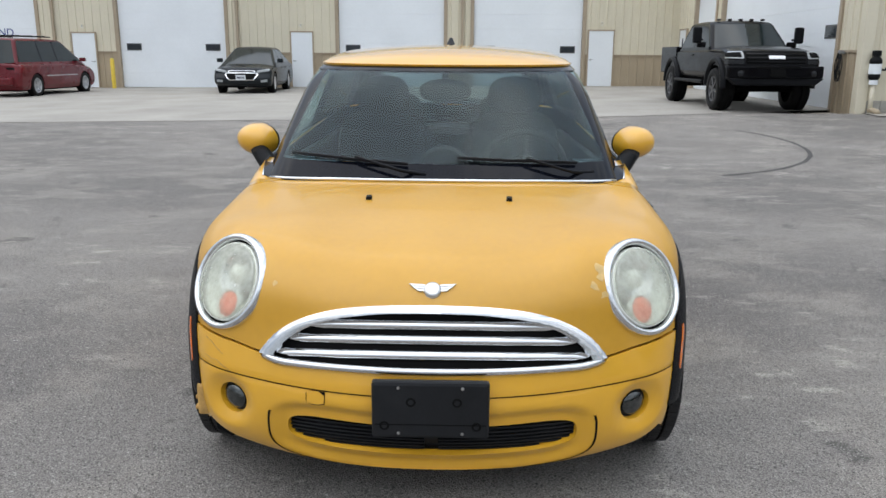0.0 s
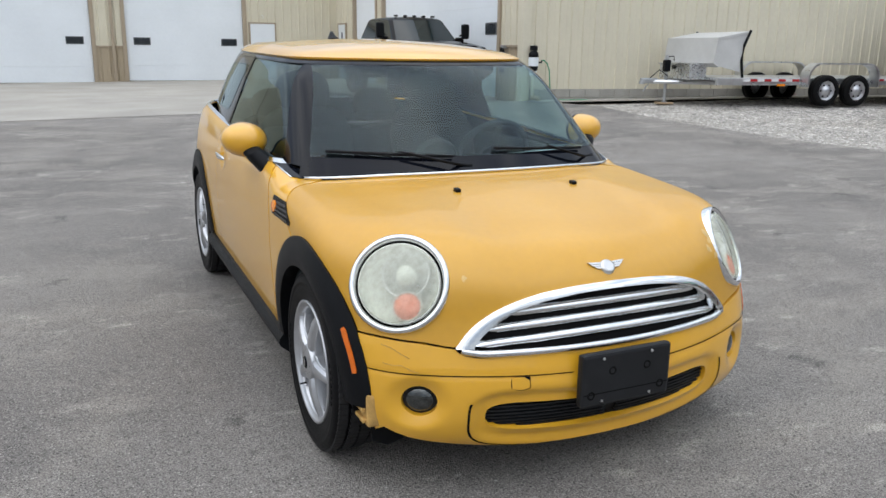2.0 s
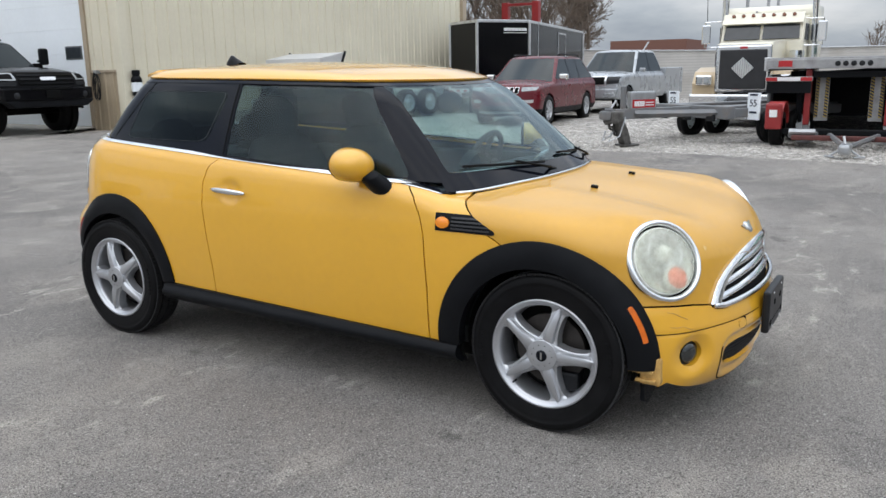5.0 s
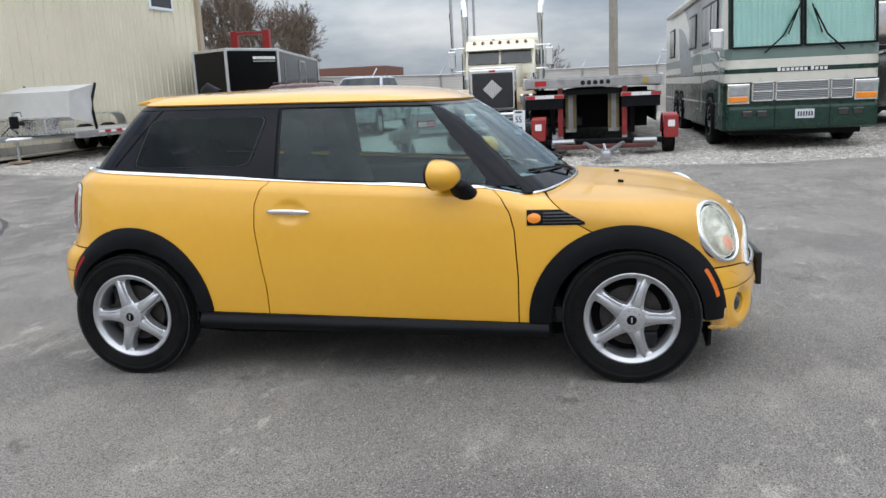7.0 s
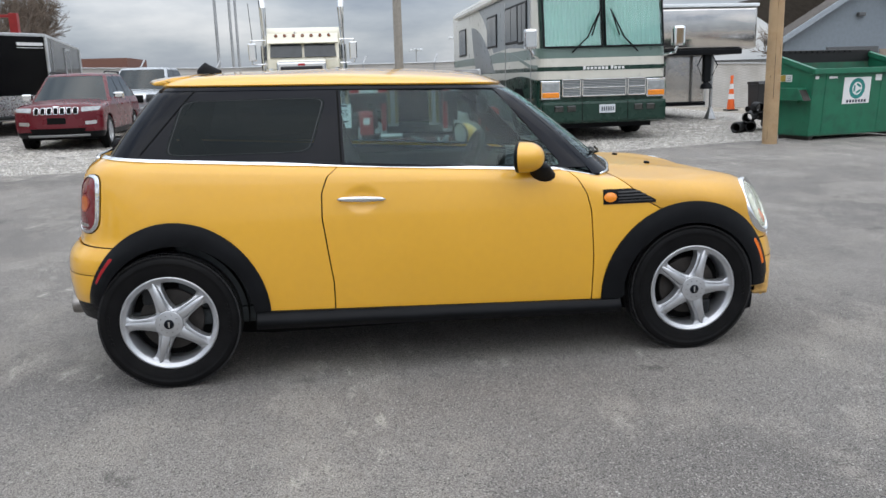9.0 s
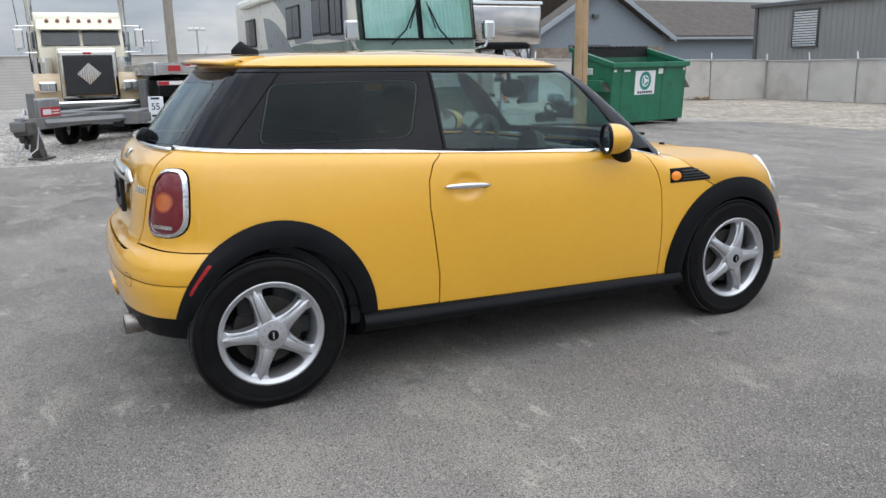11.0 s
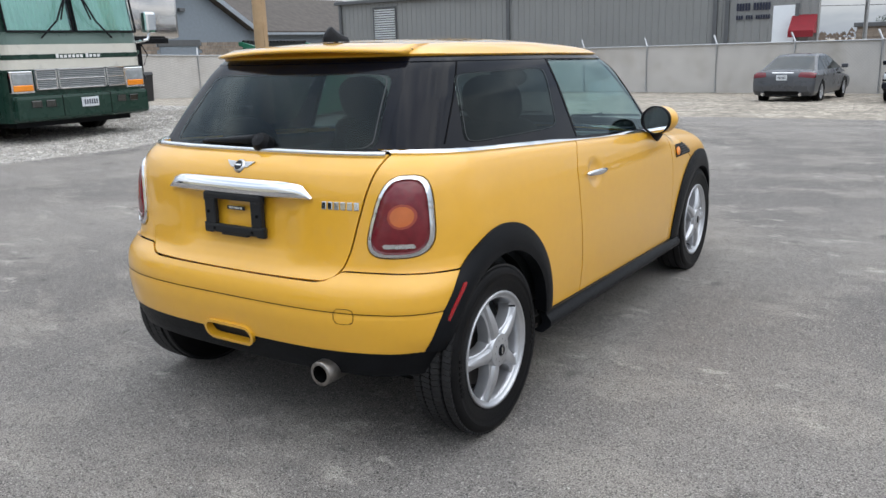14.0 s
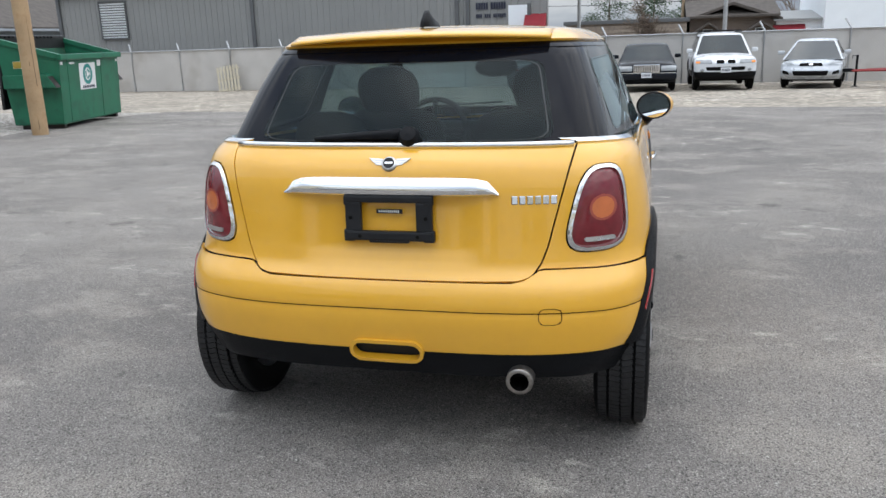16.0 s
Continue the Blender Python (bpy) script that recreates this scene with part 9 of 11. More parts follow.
gantry = thing("red_gantry", "red steel lifting frame standing behind the black trailer", "lifting frame", at=pose(27, 12.2, ground_z(27, 12)))
for s in (-0.68, 0.68):
    part("post", box((-0.12, s - 0.14, 0.0), (0.12, s + 0.14, 3.75), 0.015), M_REDMETAL, gantry)
    part("foot", box((-0.5, s - 0.16, 0.0), (0.5, s + 0.16, 0.12), 0.02), M_REDMETAL, gantry)
part("beam", box((-0.1, -0.54, 3.60), (0.1, 0.54, 3.70), 0.01), M_REDMETAL, gantry)


M_GRIME = material("grimy_oiled_steel", (0.10, 0.095, 0.088), 0.55, metal=0.4, vary=0.5, scale=14)


def rental_trailer():
    """Grey tandem auto transport with a bare tongue and a red sign board."""
    t = thing("auto_transport_trailer", "grey tandem car-hauling trailer with red sign board", "trailer", "yard trailers", at=pose(9.92, 2.33, ground_z(10.3, 2), 0, 0, -34))
    part("tongue_beam", box((0.1, -0.07, 0.46), (2.0, 0.07, 0.64), 0.015), M_TRAILERGREY, t)
    for s in (-1, 1):
        part("tongue_brace", tube([(0.5, s * 0.06, 0.55), (1.9, s * 0.75, 0.55)], 0.06, 4), M_TRAILERGREY, t)
        part("side_frame", box((1.8, s * 0.85 - 0.06, 0.46), (4.6, s * 0.85 + 0.06, 0.62), 0.015), M_TRAILERGREY, t)
        part("wheel_ramp", box((1.8, s * 0.62 - 0.2, 0.62), (4.6, s * 0.62 + 0.2, 0.66), 0.01), M_TRAILERGREY, t)
        for x in (2.75, 3.4):
            tread_wheel(t, x, s * 1.12, 0.29, 0.2, s, M_WHITE, 5)
        part("mud_plate", box((2.28, s * 1.02 - 0.14, 0.42), (2.31, s * 1.02 + 0.14, 0.88), 0.01), M_WHITE, t, "white plate with a speed notice")
        text_part("55", 0.17, M_INK, t, pose(2.275, s * 1.02, 0.70, 90, 0, -90), 0.002)
        for z in (0.83, 0.53):
            part("notice_bar", box((2.272, s * 1.02 - 0.08, z), (2.28, s * 1.02 + 0.08, z + 0.035)), M_INK, t)
    part("front_beam", box((1.75, -0.95, 0.44), (1.95, 0.95, 0.66), 0.02), M_TRAILERGREY, t)
    part("bumper_plate", box((2.2, -0.9, 0.42), (2.26, 0.9, 0.6), 0.015), M_ALU, t)
    for y in (-0.6, 0.0, 0.6):
        part("wear_bracket", box((1.70, y - 0.09, 0.40), (1.76, y + 0.09, 0.56), 0.01), M_PLASTIC, t)
    sign = part("sign_board", box((0.42, -0.05, 0.62), (0.98, 0.05, 0.93), 0.03), M_STEEL, t, "grey box with a red name panel")
    for s in (-1, 1):
        part("sign_panel", box((0.46, s * 0.052 - 0.002, 0.65), (0.95, s * 0.052 + 0.002, 0.79)), M_REDTAPE, sign)
        for k in range(6):
            part("sign_bar", box((0.50 + 0.037 * k, s * 0.056 - 0.001, 0.675), (0.53 + 0.037 * k, s * 0.056 + 0.001, 0.765)), M_WHITEINK, sign)
        for k in range(2):
            part("sign_bar", box((0.74, s * 0.056 - 0.001, 0.685 + 0.045 * k), (0.92, s * 0.056 + 0.001, 0.702 + 0.045 * k)), M_WHITEINK, sign)
    part("winch_post", box((0.26, -0.04, 0.58), (0.34, 0.04, 1.02), 0.015), M_TRAILERGREY, t)
    coup = part("coupler", box((-0.15, -0.09, 0.46), (0.3, 0.09, 0.62), 0.04), M_TRAILERGREY, t)
    part("coupler_wheel", lathe([(0.0, 0.03), (0.07, 0.03), (0.08, 0.0), (0.0, 0.0)], Matrix.Translation((0.0, 0, 0.63)), 14), M_TRAILERGREY, coup)
    part("coupler_latch", tube([(0.05, 0, 0.66), (0.16, 0.02, 0.78), (0.2, 0.02, 0.70)], 0.018, 6), M_STEEL, coup)
    leg = part("jack_leg", prism([(0.30, 0.03), (0.44, 0.03), (0.36, 0.28), (0.24, 0.50), (0.08, 0.52), (0.14, 0.40)], "y", -0.09, 0.09, 0.015), M_GRIME, t, "grimy slanting jack leg")
    part("jack_foot", box((0.24, -0.13, 0.0), (0.58, 0.13, 0.03), 0.008), M_GRIME, leg)
    part("jack_clamp", box((-0.02, -0.12, 0.40), (0.22, 0.12, 0.60), 0.03), M_GRIME, leg)
    for k in range(5):
        part("jack_ring", lathe([(0.05, -0.02), (0.075, -0.02), (0.075, 0.02), (0.05, 0.02)], Matrix.Translation((0.05 + 0.05 * k, 0.10 - 0.05 * (k % 2), 0.44 - 0.05 * k)) @ Matrix.Rotation(radians(90), 4, "X"), 10), M_GRIME, leg)
    for s in (-1, 1):
        part("safety_chain", tube([(0.3, s * 0.08, 0.5), (0.15, s * 0.12, 0.18), (-0.05, s * 0.10, 0.10), (0.02, s * 0.1, 0.26)], 0.014, 6), M_STEEL, t)
    return t


rental_trailer()


def semi_truck():
    """Long-nosed ivory tractor facing the yard; local x = 0 at the bumper, y = 0 on its centre line."""
    t = thing("semi_truck", "ivory long-nosed semi truck with chrome bumper and stacks", "truck", at=pose(14.6, 1.07, ground_z(15, 1)))
    part("bumper", box((-0.06, -1.09, 0.20), (0.12, 1.09, 0.70), 0.05), M_CHROME, t, "wide polished chrome bumper")
    part("tow_slot", box((-0.075, -0.28, 0.38), (0.0, -0.12, 0.52), 0.015), M_GAP, t)
    part("tow_slot", box((-0.075, 0.12, 0.38), (0.0, 0.28, 0.52), 0.015), M_GAP, t)
    hood = [(0.05, 0.74), (0.05, 1.70), (0.12, 1.76), (0.9, 1.80), (1.9, 1.86), (1.9, 0.74)]
    part("hood", prism(hood, "y", -0.56, 0.56, 0.04), M_SEMI, t, "", True)
    surround = part("grille_surround", box((0.0, -0.56, 0.74), (0.06, 0.56, 1.72), 0.05), M_CHROME, t)
    cover = part("grille_cover", box((-0.03, -0.48, 0.80), (0.03, 0.48, 1.62), 0.03), M_COVER, t, "black quilted winter front over the grille")
    part("cover_opening", prism([(0.0, 1.02), (0.23, 1.24), (0.0, 1.46), (-0.23, 1.24)], "x", -0.045, -0.02), M_SATIN, cover)
    for k in range(9):
        y = -0.18 + 0.045 * k
        h = (0.23 - abs(y)) * 0.94
        part("grille_bar", box((-0.06, y - 0.009, 1.24 - h), (-0.044, y + 0.009, 1.24 + h)), M_CHROME, cover)
    part("nose_emblem", box((-0.01, -0.08, 1.63), (0.01, 0.08, 1.68), 0.01), M_REDTAPE, surround)
    for s in (-1, 1):
        part("fender", prism([(0.12, 0.68), (0.10, 0.92), (0.3, 1.16), (0.8, 1.26), (1.4, 1.14), (1.75, 0.68), (1.5, 0.68), (1.25, 0.98), (0.85, 1.06), (0.5, 0.98), (0.32, 0.68)], "y", *sorted((s * 0.56, s * 1.06))), M_TANSEMI, t, "tan wheel fender")
        lamp = part("headlamp", box((-0.02, s * 0.80 - 0.17, 0.88), (0.16, s * 0.80 + 0.17, 1.10), 0.04), M_CHROME, t)
        for q in (-1, 1):
            part("lamp_glass", box((-0.035, s * 0.80 + q * 0.075 - 0.06, 0.92), (-0.015, s * 0.80 + q * 0.075 + 0.06, 1.06), 0.02), M_HEADLAMP, lamp)
        tread_wheel(t, 0.88, s * 1.06, 0.50, 0.28, s, M_CHROME, 10)
        part("air_cleaner", lathe([(0.0, 1.62), (0.15, 1.60), (0.16, 1.5), (0.16, 0.98), (0.1, 0.92), (0.0, 0.92)], Matrix.Translation((1.72, s * 0.80, 0)), 20), M_CHROME, t, "chrome air cleaner canister")
        stack = part("exhaust_chimney", tube([(2.75, s * 1.0, 0.9), (2.75, s * 1.0, 3.15), (2.80, s * 1.01, 3.32), (2.98, s * 1.05, 3.55)], 0.085, 16), M_CHROME, t, "tall chrome exhaust stack")
        part("heat_shield", tube([(2.75, s * 1.0, 1.3), (2.75, s * 1.0, 2.2)], 0.11, 16), M_CHROME, stack)
        part("mirror", box((1.95, s * 1.26 - 0.10, 1.80), (2.03, s * 1.26 + 0.10, 2.24), 0.03), M_CHROME, t)
        part("mirror_bracket", tube([(1.98, s * 0.92, 2.3), (1.98, s * 1.28, 2.3), (1.98, s * 1.28, 1.72), (1.98, s * 0.92, 1.72)], 0.018, 6), M_CHROME, t)
        part("side_window", prism([(2.02, 1.84), (2.1, 2.2), (2.62, 2.2), (2.62, 1.84)], "y", *sorted((s * 0.90, s * 0.928))), M_WINDOW, t)
        part("fuel_tank", tube([(2.6, s * 0.95, 0.55), (4.2, s * 0.95, 0.55)], 0.32, 20), M_CHROME, t)
        part("side_marker", box((1.62, s * 0.955 - 0.01, 1.1), (1.7, s * 0.98, 1.2), 0.02), M_ORANGE, t)
        part("drive_fender", box((4.6, s * 0.55, 0.35), (7.0, s * 1.12, 1.0), 0.12), M_CLAD, t)
    part("cab", prism([(1.85, 0.75), (1.85, 1.82), (2.02, 2.22), (2.12, 2.34), (2.8, 2.42), (2.85, 0.75)], "y", -0.90, 0.90, 0.05), M_SEMI, t, "", True)
    part("sleeper", prism([(2.8, 0.7), (2.72, 2.52), (2.9, 2.66), (4.2, 2.7), (4.3, 2.6), (4.3, 0.7)], "y", -1.02, 1.02, 0.08), M_SEMI, t, "", True)
    part("visor", prism([(1.90, 2.21), (1.86, 2.22), (2.10, 2.46), (2.2, 2.42)], "y", -0.88, 0.88, 0.01), M_SEMI, t)
    for s in (-1, 1):
        glass_quad("windscreen", (1.835, s * 0.03, 1.87), (1.835, s * 0.82, 1.87), (1.965, s * 0.80, 2.19), (1.965, s * 0.03, 2.19), M_WINDOW, t, 0.012)
        part("wiper", tube([(1.84, s * 0.1, 1.87), (1.88, s * 0.6, 1.94)], 0.012, 6), M_CLAD, t)
    for k in range(7):
        part("roof_lamp", lathe([(0.0, 0.05), (0.035, 0.045), (0.045, 0.0), (0.0, 0.0)], Matrix.Translation((2.04, -0.66 + 0.22 * k, 2.40)) @ Matrix.Rotation(radians(-60), 4, "Y"), 12), M_DARKAMBER, t, "amber roof marker lamp")
    part("horn", tube([(2.3, 0.2, 2.5), (2.9, 0.2, 2.52)], 0.03, 8), M_CHROME, t)
    part("aerial", tube([(1.98, 1.24, 2.28), (2.1, 1.30, 3.2)], 0.008, 5), M_CLAD, t)
    part("chassis", box((0.2, -0.42, 0.45), (7.4, 0.42, 0.72), 0.02), M_CLAD, t)
    return t


semi_truck()


M_ALUOLD = material("weathered_aluminium", (0.34, 0.34, 0.34), 0.5, metal=0.4, vary=0.25, scale=5, stain=(0.14, 0.12, 0.10), stain_scale=3, stain_amount=0.5)
M_RUSTRED = material("worn_dark_red_steel", (0.09, 0.022, 0.018), 0.6, vary=0.4, scale=8)


def flatbed_trailer():
    """Flatbed seen from its open end; local x = 0 at the end face."""
    t = thing("flatbed_trailer", "weathered aluminium drop-deck flatbed semi trailer with red legs", "trailer", "yard trailers", at=pose(11.6, -1.2, ground_z(12, -1.2)))
    deck = part("deck", box((0.0, -1.3, 1.26), (12.0, 1.3, 1.44), 0.01), M_ALUOLD, t)
    part("end_sill", box((-0.03, -1.3, 1.25), (0.06, 1.3, 1.41), 0.012), M_ALUOLD, t)
    for s in (-1, 1):
        part("edge_rail", box((0.0, s * 1.3 - 0.04, 1.22), (12.0, s * 1.3 + 0.04, 1.45), 0.015), M_ALU, t)
        for k in range(10):
            part("stake_pocket", box((0.5 + 1.15 * k, s * 1.36 - 0.03, 1.24), (0.62 + 1.15 * k, s * 1.36 + 0.03, 1.36), 0.01), M_STEEL, t)
        part("mud_apron", box((-0.02, s * 0.92 - 0.36, 0.84), (0.02, s * 0.92 + 0.36, 1.04), 0.01), M_CLAD, t)
        part("apron_rail", box((-0.04, s * 0.92 - 0.38, 1.04), (0.04, s * 0.92 + 0.38, 1.12), 0.01), M_ALUOLD, t)
        for k in range(4):
            part("reflective_tape", box((-0.048, s * 0.92 - 0.37 + 0.185 * k, 1.05), (-0.04, s * 0.92 - 0.19 + 0.185 * k, 1.11)), M_REDTAPE if k in (0, 3) else M_WHITEINK, t)
        leg = part("landing_leg", box((0.10, s * 0.62 - 0.05, 0.30), (0.22, s * 0.62 + 0.05, 1.24), 0.015), M_REDMETAL, t, "red landing leg")
        part("leg_tube", box((0.12, s * 0.62 - 0.05, 0.05), (0.22, s * 0.62 + 0.05, 0.4)), M_STEEL, leg)
        part("leg_foot", box((0.02, s * 0.62 - 0.12, 0.0), (0.32, s * 0.62 + 0.12, 0.05), 0.01), M_STEEL, leg)
        part("bay_panel", box((0.36, s * 0.42 - 0.11, 0.36), (0.40, s * 0.42 + 0.11, 1.20), 0.01), M_ALUOLD, t)
        for q in (-0.075, 0.075):
            haz = part("hazard_strip", box((0.345, s * 0.42 + q - 0.028, 0.42), (0.359, s * 0.42 + q + 0.028, 1.16)), M_HAZ, t, "yellow and black hazard strip")
            for k in range(14):
                z, c = 0.425 + 0.051 * k, s * 0.42 + q
                part("hazard_stripe", prism([(c - 0.028, z), (c + 0.028, z + 0.03), (c + 0.028, z + 0.056), (c - 0.028, z + 0.026)], "x", 0.338, 0.346), M_INK, haz)
        # black plates added to close the see-through underside, where only shade is
        part("side_plate", box((0.4, s * 0.78 - 0.05, 0.32), (2.2, s * 0.78 + 0.05, 1.2), 0.02), M_CLAD, t)
        part("side_skirt", box((0.3, s * 1.22 - 0.02, 0.55), (6.5, s * 1.22 + 0.02, 1.12), 0.01), M_CLAD, t)
        for k in range(2):
            tread_wheel(t, 8.4 + 1.3 * k, s * 1.25, 0.5, 0.3, s, M_ALLOY, 8)
    part("bay_roof", box((0.1, -0.55, 1.10), (6.0, 0.55, 1.2)), M_CLAD, t)
    part("bay_back", box((2.2, -1.2, 0.35), (2.3, 1.2, 1.2)), M_CLAD, t)
    part("frame_beam", box((2.3, -0.5, 0.7), (11.8, 0.5, 1.2), 0.02), M_CLAD, t)
    part("warning_panel", box((-0.04, 0.88, 1.29), (-0.03, 1.10, 1.39)), M_REDTAPE, t)
    part("warning_panel", box((-0.04, -1.05, 1.28), (-0.03, -0.95, 1.38)), M_HAZ, t)
    for k in range(5):
        part("tail_lamp", lathe([(0.0, 0.02), (0.035, 0.016), (0.045, 0.0)], Matrix.Translation((-0.03, -0.30 + 0.12 * k, 1.33)) @ Matrix.Rotation(radians(-90), 4, "Y"), 12), M_PLASTIC, t)
    for k in range(4):
        part("fold_ramp", box((1.0 + 0.3 * k, 1.36, 0.45), (1.22 + 0.3 * k, 1.42, 1.15), 0.02), M_TRAILERGREY, t)
    return t


flatbed_trailer()


def tow_dolly():
    t = thing("tow_dolly", "two-wheeled tow dolly with red fenders on gravel", "tow dolly", "yard trailers", at=pose(9.5, -1.4, ground_z(10, -1.4)))
    for s in (-1, 1):
        tread_wheel(t, 1.75, s * 1.30, 0.29, 0.2, s, M_WHITE, 5)
        f = arch(t, "fender", 1.38, 2.12, *sorted((s * 1.08, s * 1.34)), 0.36, 0.74, M_REDMETAL, 0.03, "red plastic wheel fender")
        part("fender_panel", box((1.30, s * 1.21 - 0.13, 0.30), (1.37, s * 1.21 + 0.13, 0.72), 0.03), M_REDMETAL, t)
        part("fender_notice", box((1.285, s * 1.21 - 0.06, 0.50), (1.299, s * 1.21 + 0.06, 0.62)), M_WHITEINK, t)
        part("wheel_cradle", box((1.35, s * 0.75 - 0.22, 0.16), (2.0, s * 0.75 + 0.22, 0.26), 0.02), M_TRAILERGREY, t)
        part("strap_winch", tube([(1.32, s * 0.55, 0.27), (1.32, s * 0.95, 0.27)], 0.05, 8), M_STEEL, t)
        part("tongue_rail", tube([(0.2, 0.0, 0.13), (1.45, s * 0.35, 0.22)], 0.04, 6), M_TRAILERGREY, t)
    part("axle_beam", box((1.55, -1.1, 0.20), (1.75, 1.1, 0.30), 0.02), M_CLAD, t)
    part("cross_bar", box((1.2, -0.9, 0.14), (1.32, 0.9, 0.22), 0.02), M_RUSTRED, t)
    part("coupler", box((-0.15, -0.08, 0.06), (0.28, 0.08, 0.20), 0.04), M_STEEL, t)
    part("coupler_latch", tube([(0.0, 0, 0.2), (0.08, 0.03, 0.30), (0.16, 0.02, 0.22)], 0.02, 6), M_STEEL, t)
    for s in (-1, 1):
        part("safety_chain", tube([(0.1, s * 0.08, 0.1), (0.0, s * 0.2, 0.03), (-0.1, s * 0.13, 0.02), (0.05, s * 0.26, 0.02)], 0.014, 6), M_STEEL, t)
    return t


tow_dolly()


def rounded_plan(x0, x1, w, r, n=6):
    """Plan outline with rounded corners at the front end x0."""
    pts = [(x1, -w), (x1, w)]
    for k in range(n + 1):
        a = math.pi / 2 + math.pi / 2 * k / n
        pts.append((x0 + r + r * math.cos(a), w - r + r * math.sin(a)))
    for k in range(n + 1):
        a = math.pi + math.pi / 2 * k / n
        pts.append((x0 + r + r * math.cos(a), -w + r + r * math.sin(a)))
    return pts


def motorhome():
    """Green and cream bus-type motorhome; local x = 0 at its front, y = 0 on its centre line."""
    t = thing("motorhome", "green and cream bus-style motorhome with closed teal curtains", "motorhome", at=pose(10.9, -4.85, ground_z(11, -5)))
    W, L = 1.30, 10.6

    def band(name, z0, z1, i0, i1, mat, label="", w0=W, w1=W):
        lo, hi = rounded_plan(i0, L, w0, 0.22), rounded_plan(i1, L, w1, 0.22)
        n = len(lo)
        v = [(x, y, z0) for x, y in lo] + [(x, y, z1) for x, y in hi]
        f = [(k, (k + 1) % n, n + (k + 1) % n, n + k) for k in range(n)] + [tuple(range(n))[::-1], tuple(range(n, 2 * n))]
        return mesh_part(name, v, f, mat, t, label)

    band("lower_panel", 0.34, 0.76, 0.04, 0.0, M_GREENRV, "dark green lower body")
    band("nose_panel", 0.76, 1.20, 0.0, 0.0, M_GREENRV)
    band("cream_band", 1.20, 1.36, 0.0, 0.0, M_CREAMRV)
    band("green_stripe", 1.36, 1.44, -0.004, -0.004, M_GREENRV)
    band("cream_band", 1.44, 1.60, 0.0, 0.01, M_CREAMRV)
    band("upper_front", 1.60, 1.80, 0.01, 0.04, M_GREENRV2)
    band("window_band", 1.80, 2.74, 0.12, 0.30, M_CREAMRV)
    band("roof_cap", 2.74, 3.18, 0.22, 0.42, M_CREAMRV, "cream roof cap", W, W)
    band("roof", 3.18, 3.30, 0.42, 0.7, M_CREAMRV, "", W, W - 0.14)
    # windscreen: frame, curtain and two panes
    part("windscreen_frame", prism([(0.10, 1.76), (0.27, 2.78), (0.34, 2.78), (0.17, 1.76)], "y", -1.24, 1.24), M_GREENRV, t)
    for s in (-1, 1):
        v, f = [], []
        for k in range(61):
            y = s * (0.06 + 1.10 * k / 60)
            d = 0.012 * math.sin(k * 1.3)
            v += [(0.035 + d, y, 1.83), (0.185 + d, y, 2.70)]
        f = [(2 * k, 2 * k + 1, 2 * k + 3, 2 * k + 2) for k in range(60)]
        cur = mesh_part("curtain", v, f, M_CURTAIN, t, "teal pleated curtain")
        glass_quad("windscreen", (0.0, s * 0.045, 1.82), (0.0, s * 1.18, 1.82), (0.15, s * 1.18, 2.72), (0.15, s * 0.045, 2.72), G_VIEW, t, 0.004)
        for p in (((-0.01, 0.03, 1.80), (0.14, 0.03, 2.74)), ((-0.01, 1.2, 1.80), (0.14, 1.2, 2.74)), ((-0.01, 0.03, 1.805), (-0.01, 1.2, 1.805)), ((0.145, 0.03, 2.735), (0.145, 1.2, 2.735))):
            part("glass_seal", tube([(a, s * b, c) for a, b, c in p], 0.02, 6), M_CLAD, t)
        wip = part("wiper_arm", tube([(-0.06, s * 0.14, 2.42), (-0.09, s * 0.36, 1.98), (-0.06, s * 0.66, 1.70)], 0.016, 6), M_CLAD, t)
        part("wiper_blade", tube([(-0.05, s * 0.1, 2.5), (-0.08, s * 0.28, 2.0)], 0.014, 6), M_CLAD, wip)
        lamp = part("headlamp", box((-0.03, s * 1.07 - 0.17, 0.96), (0.10, s * 1.07 + 0.17, 1.14), 0.02), M_HEADLAMP, t, "square headlamp in chrome bezel")
        part("turn_lamp", box((-0.03, s * 1.07 - 0.17, 0.85), (0.10, s * 1.07 + 0.17, 0.955), 0.02), M_ORANGE, lamp)
        part("lamp_bezel", box((-0.015, s * 1.07 - 0.20, 0.82), (0.08, s * 1.07 + 0.20, 1.18), 0.02), M_CHROME, lamp)
        part("driving_lamp", box((-0.12, s * 0.93 - 0.09, 0.58), (0.0, s * 0.93 + 0.09, 0.70), 0.02), M_FOG, t)
        part("driving_lamp", box((-0.12, s * 0.68 - 0.09, 0.58), (0.0, s * 0.68 + 0.09, 0.70), 0.02), M_FOG, t)
        mir = part("mirror", box((-0.14, s * 1.48 - 0.12, 1.78), (0.04, s * 1.48 + 0.12, 2.16), 0.05), M_CHROME, t, "chrome mirror housing")
        part("mirror_arm", tube([(0.12, s * 1.28, 1.62), (-0.05, s * 1.42, 1.66), (-0.05, s * 1.48, 1.80)], 0.03, 6), M_CHROME, mir)
        for x, dual in ((1.7, 0), (6.6, 1), (7.6, 1)):
            tread_wheel(t, x, s * 1.335, 0.47, 0.28, s, M_CHROME, 10)
            part("wheel_arch", prism([(x - 0.62, 0.33), (x - 0.60, 0.75), (x - 0.35, 1.02), (x + 0.35, 1.02), (x + 0.60, 0.75), (x + 0.62, 0.33)], "y", *sorted((s * 1.296, s * 1.304))), M_GAP, t)
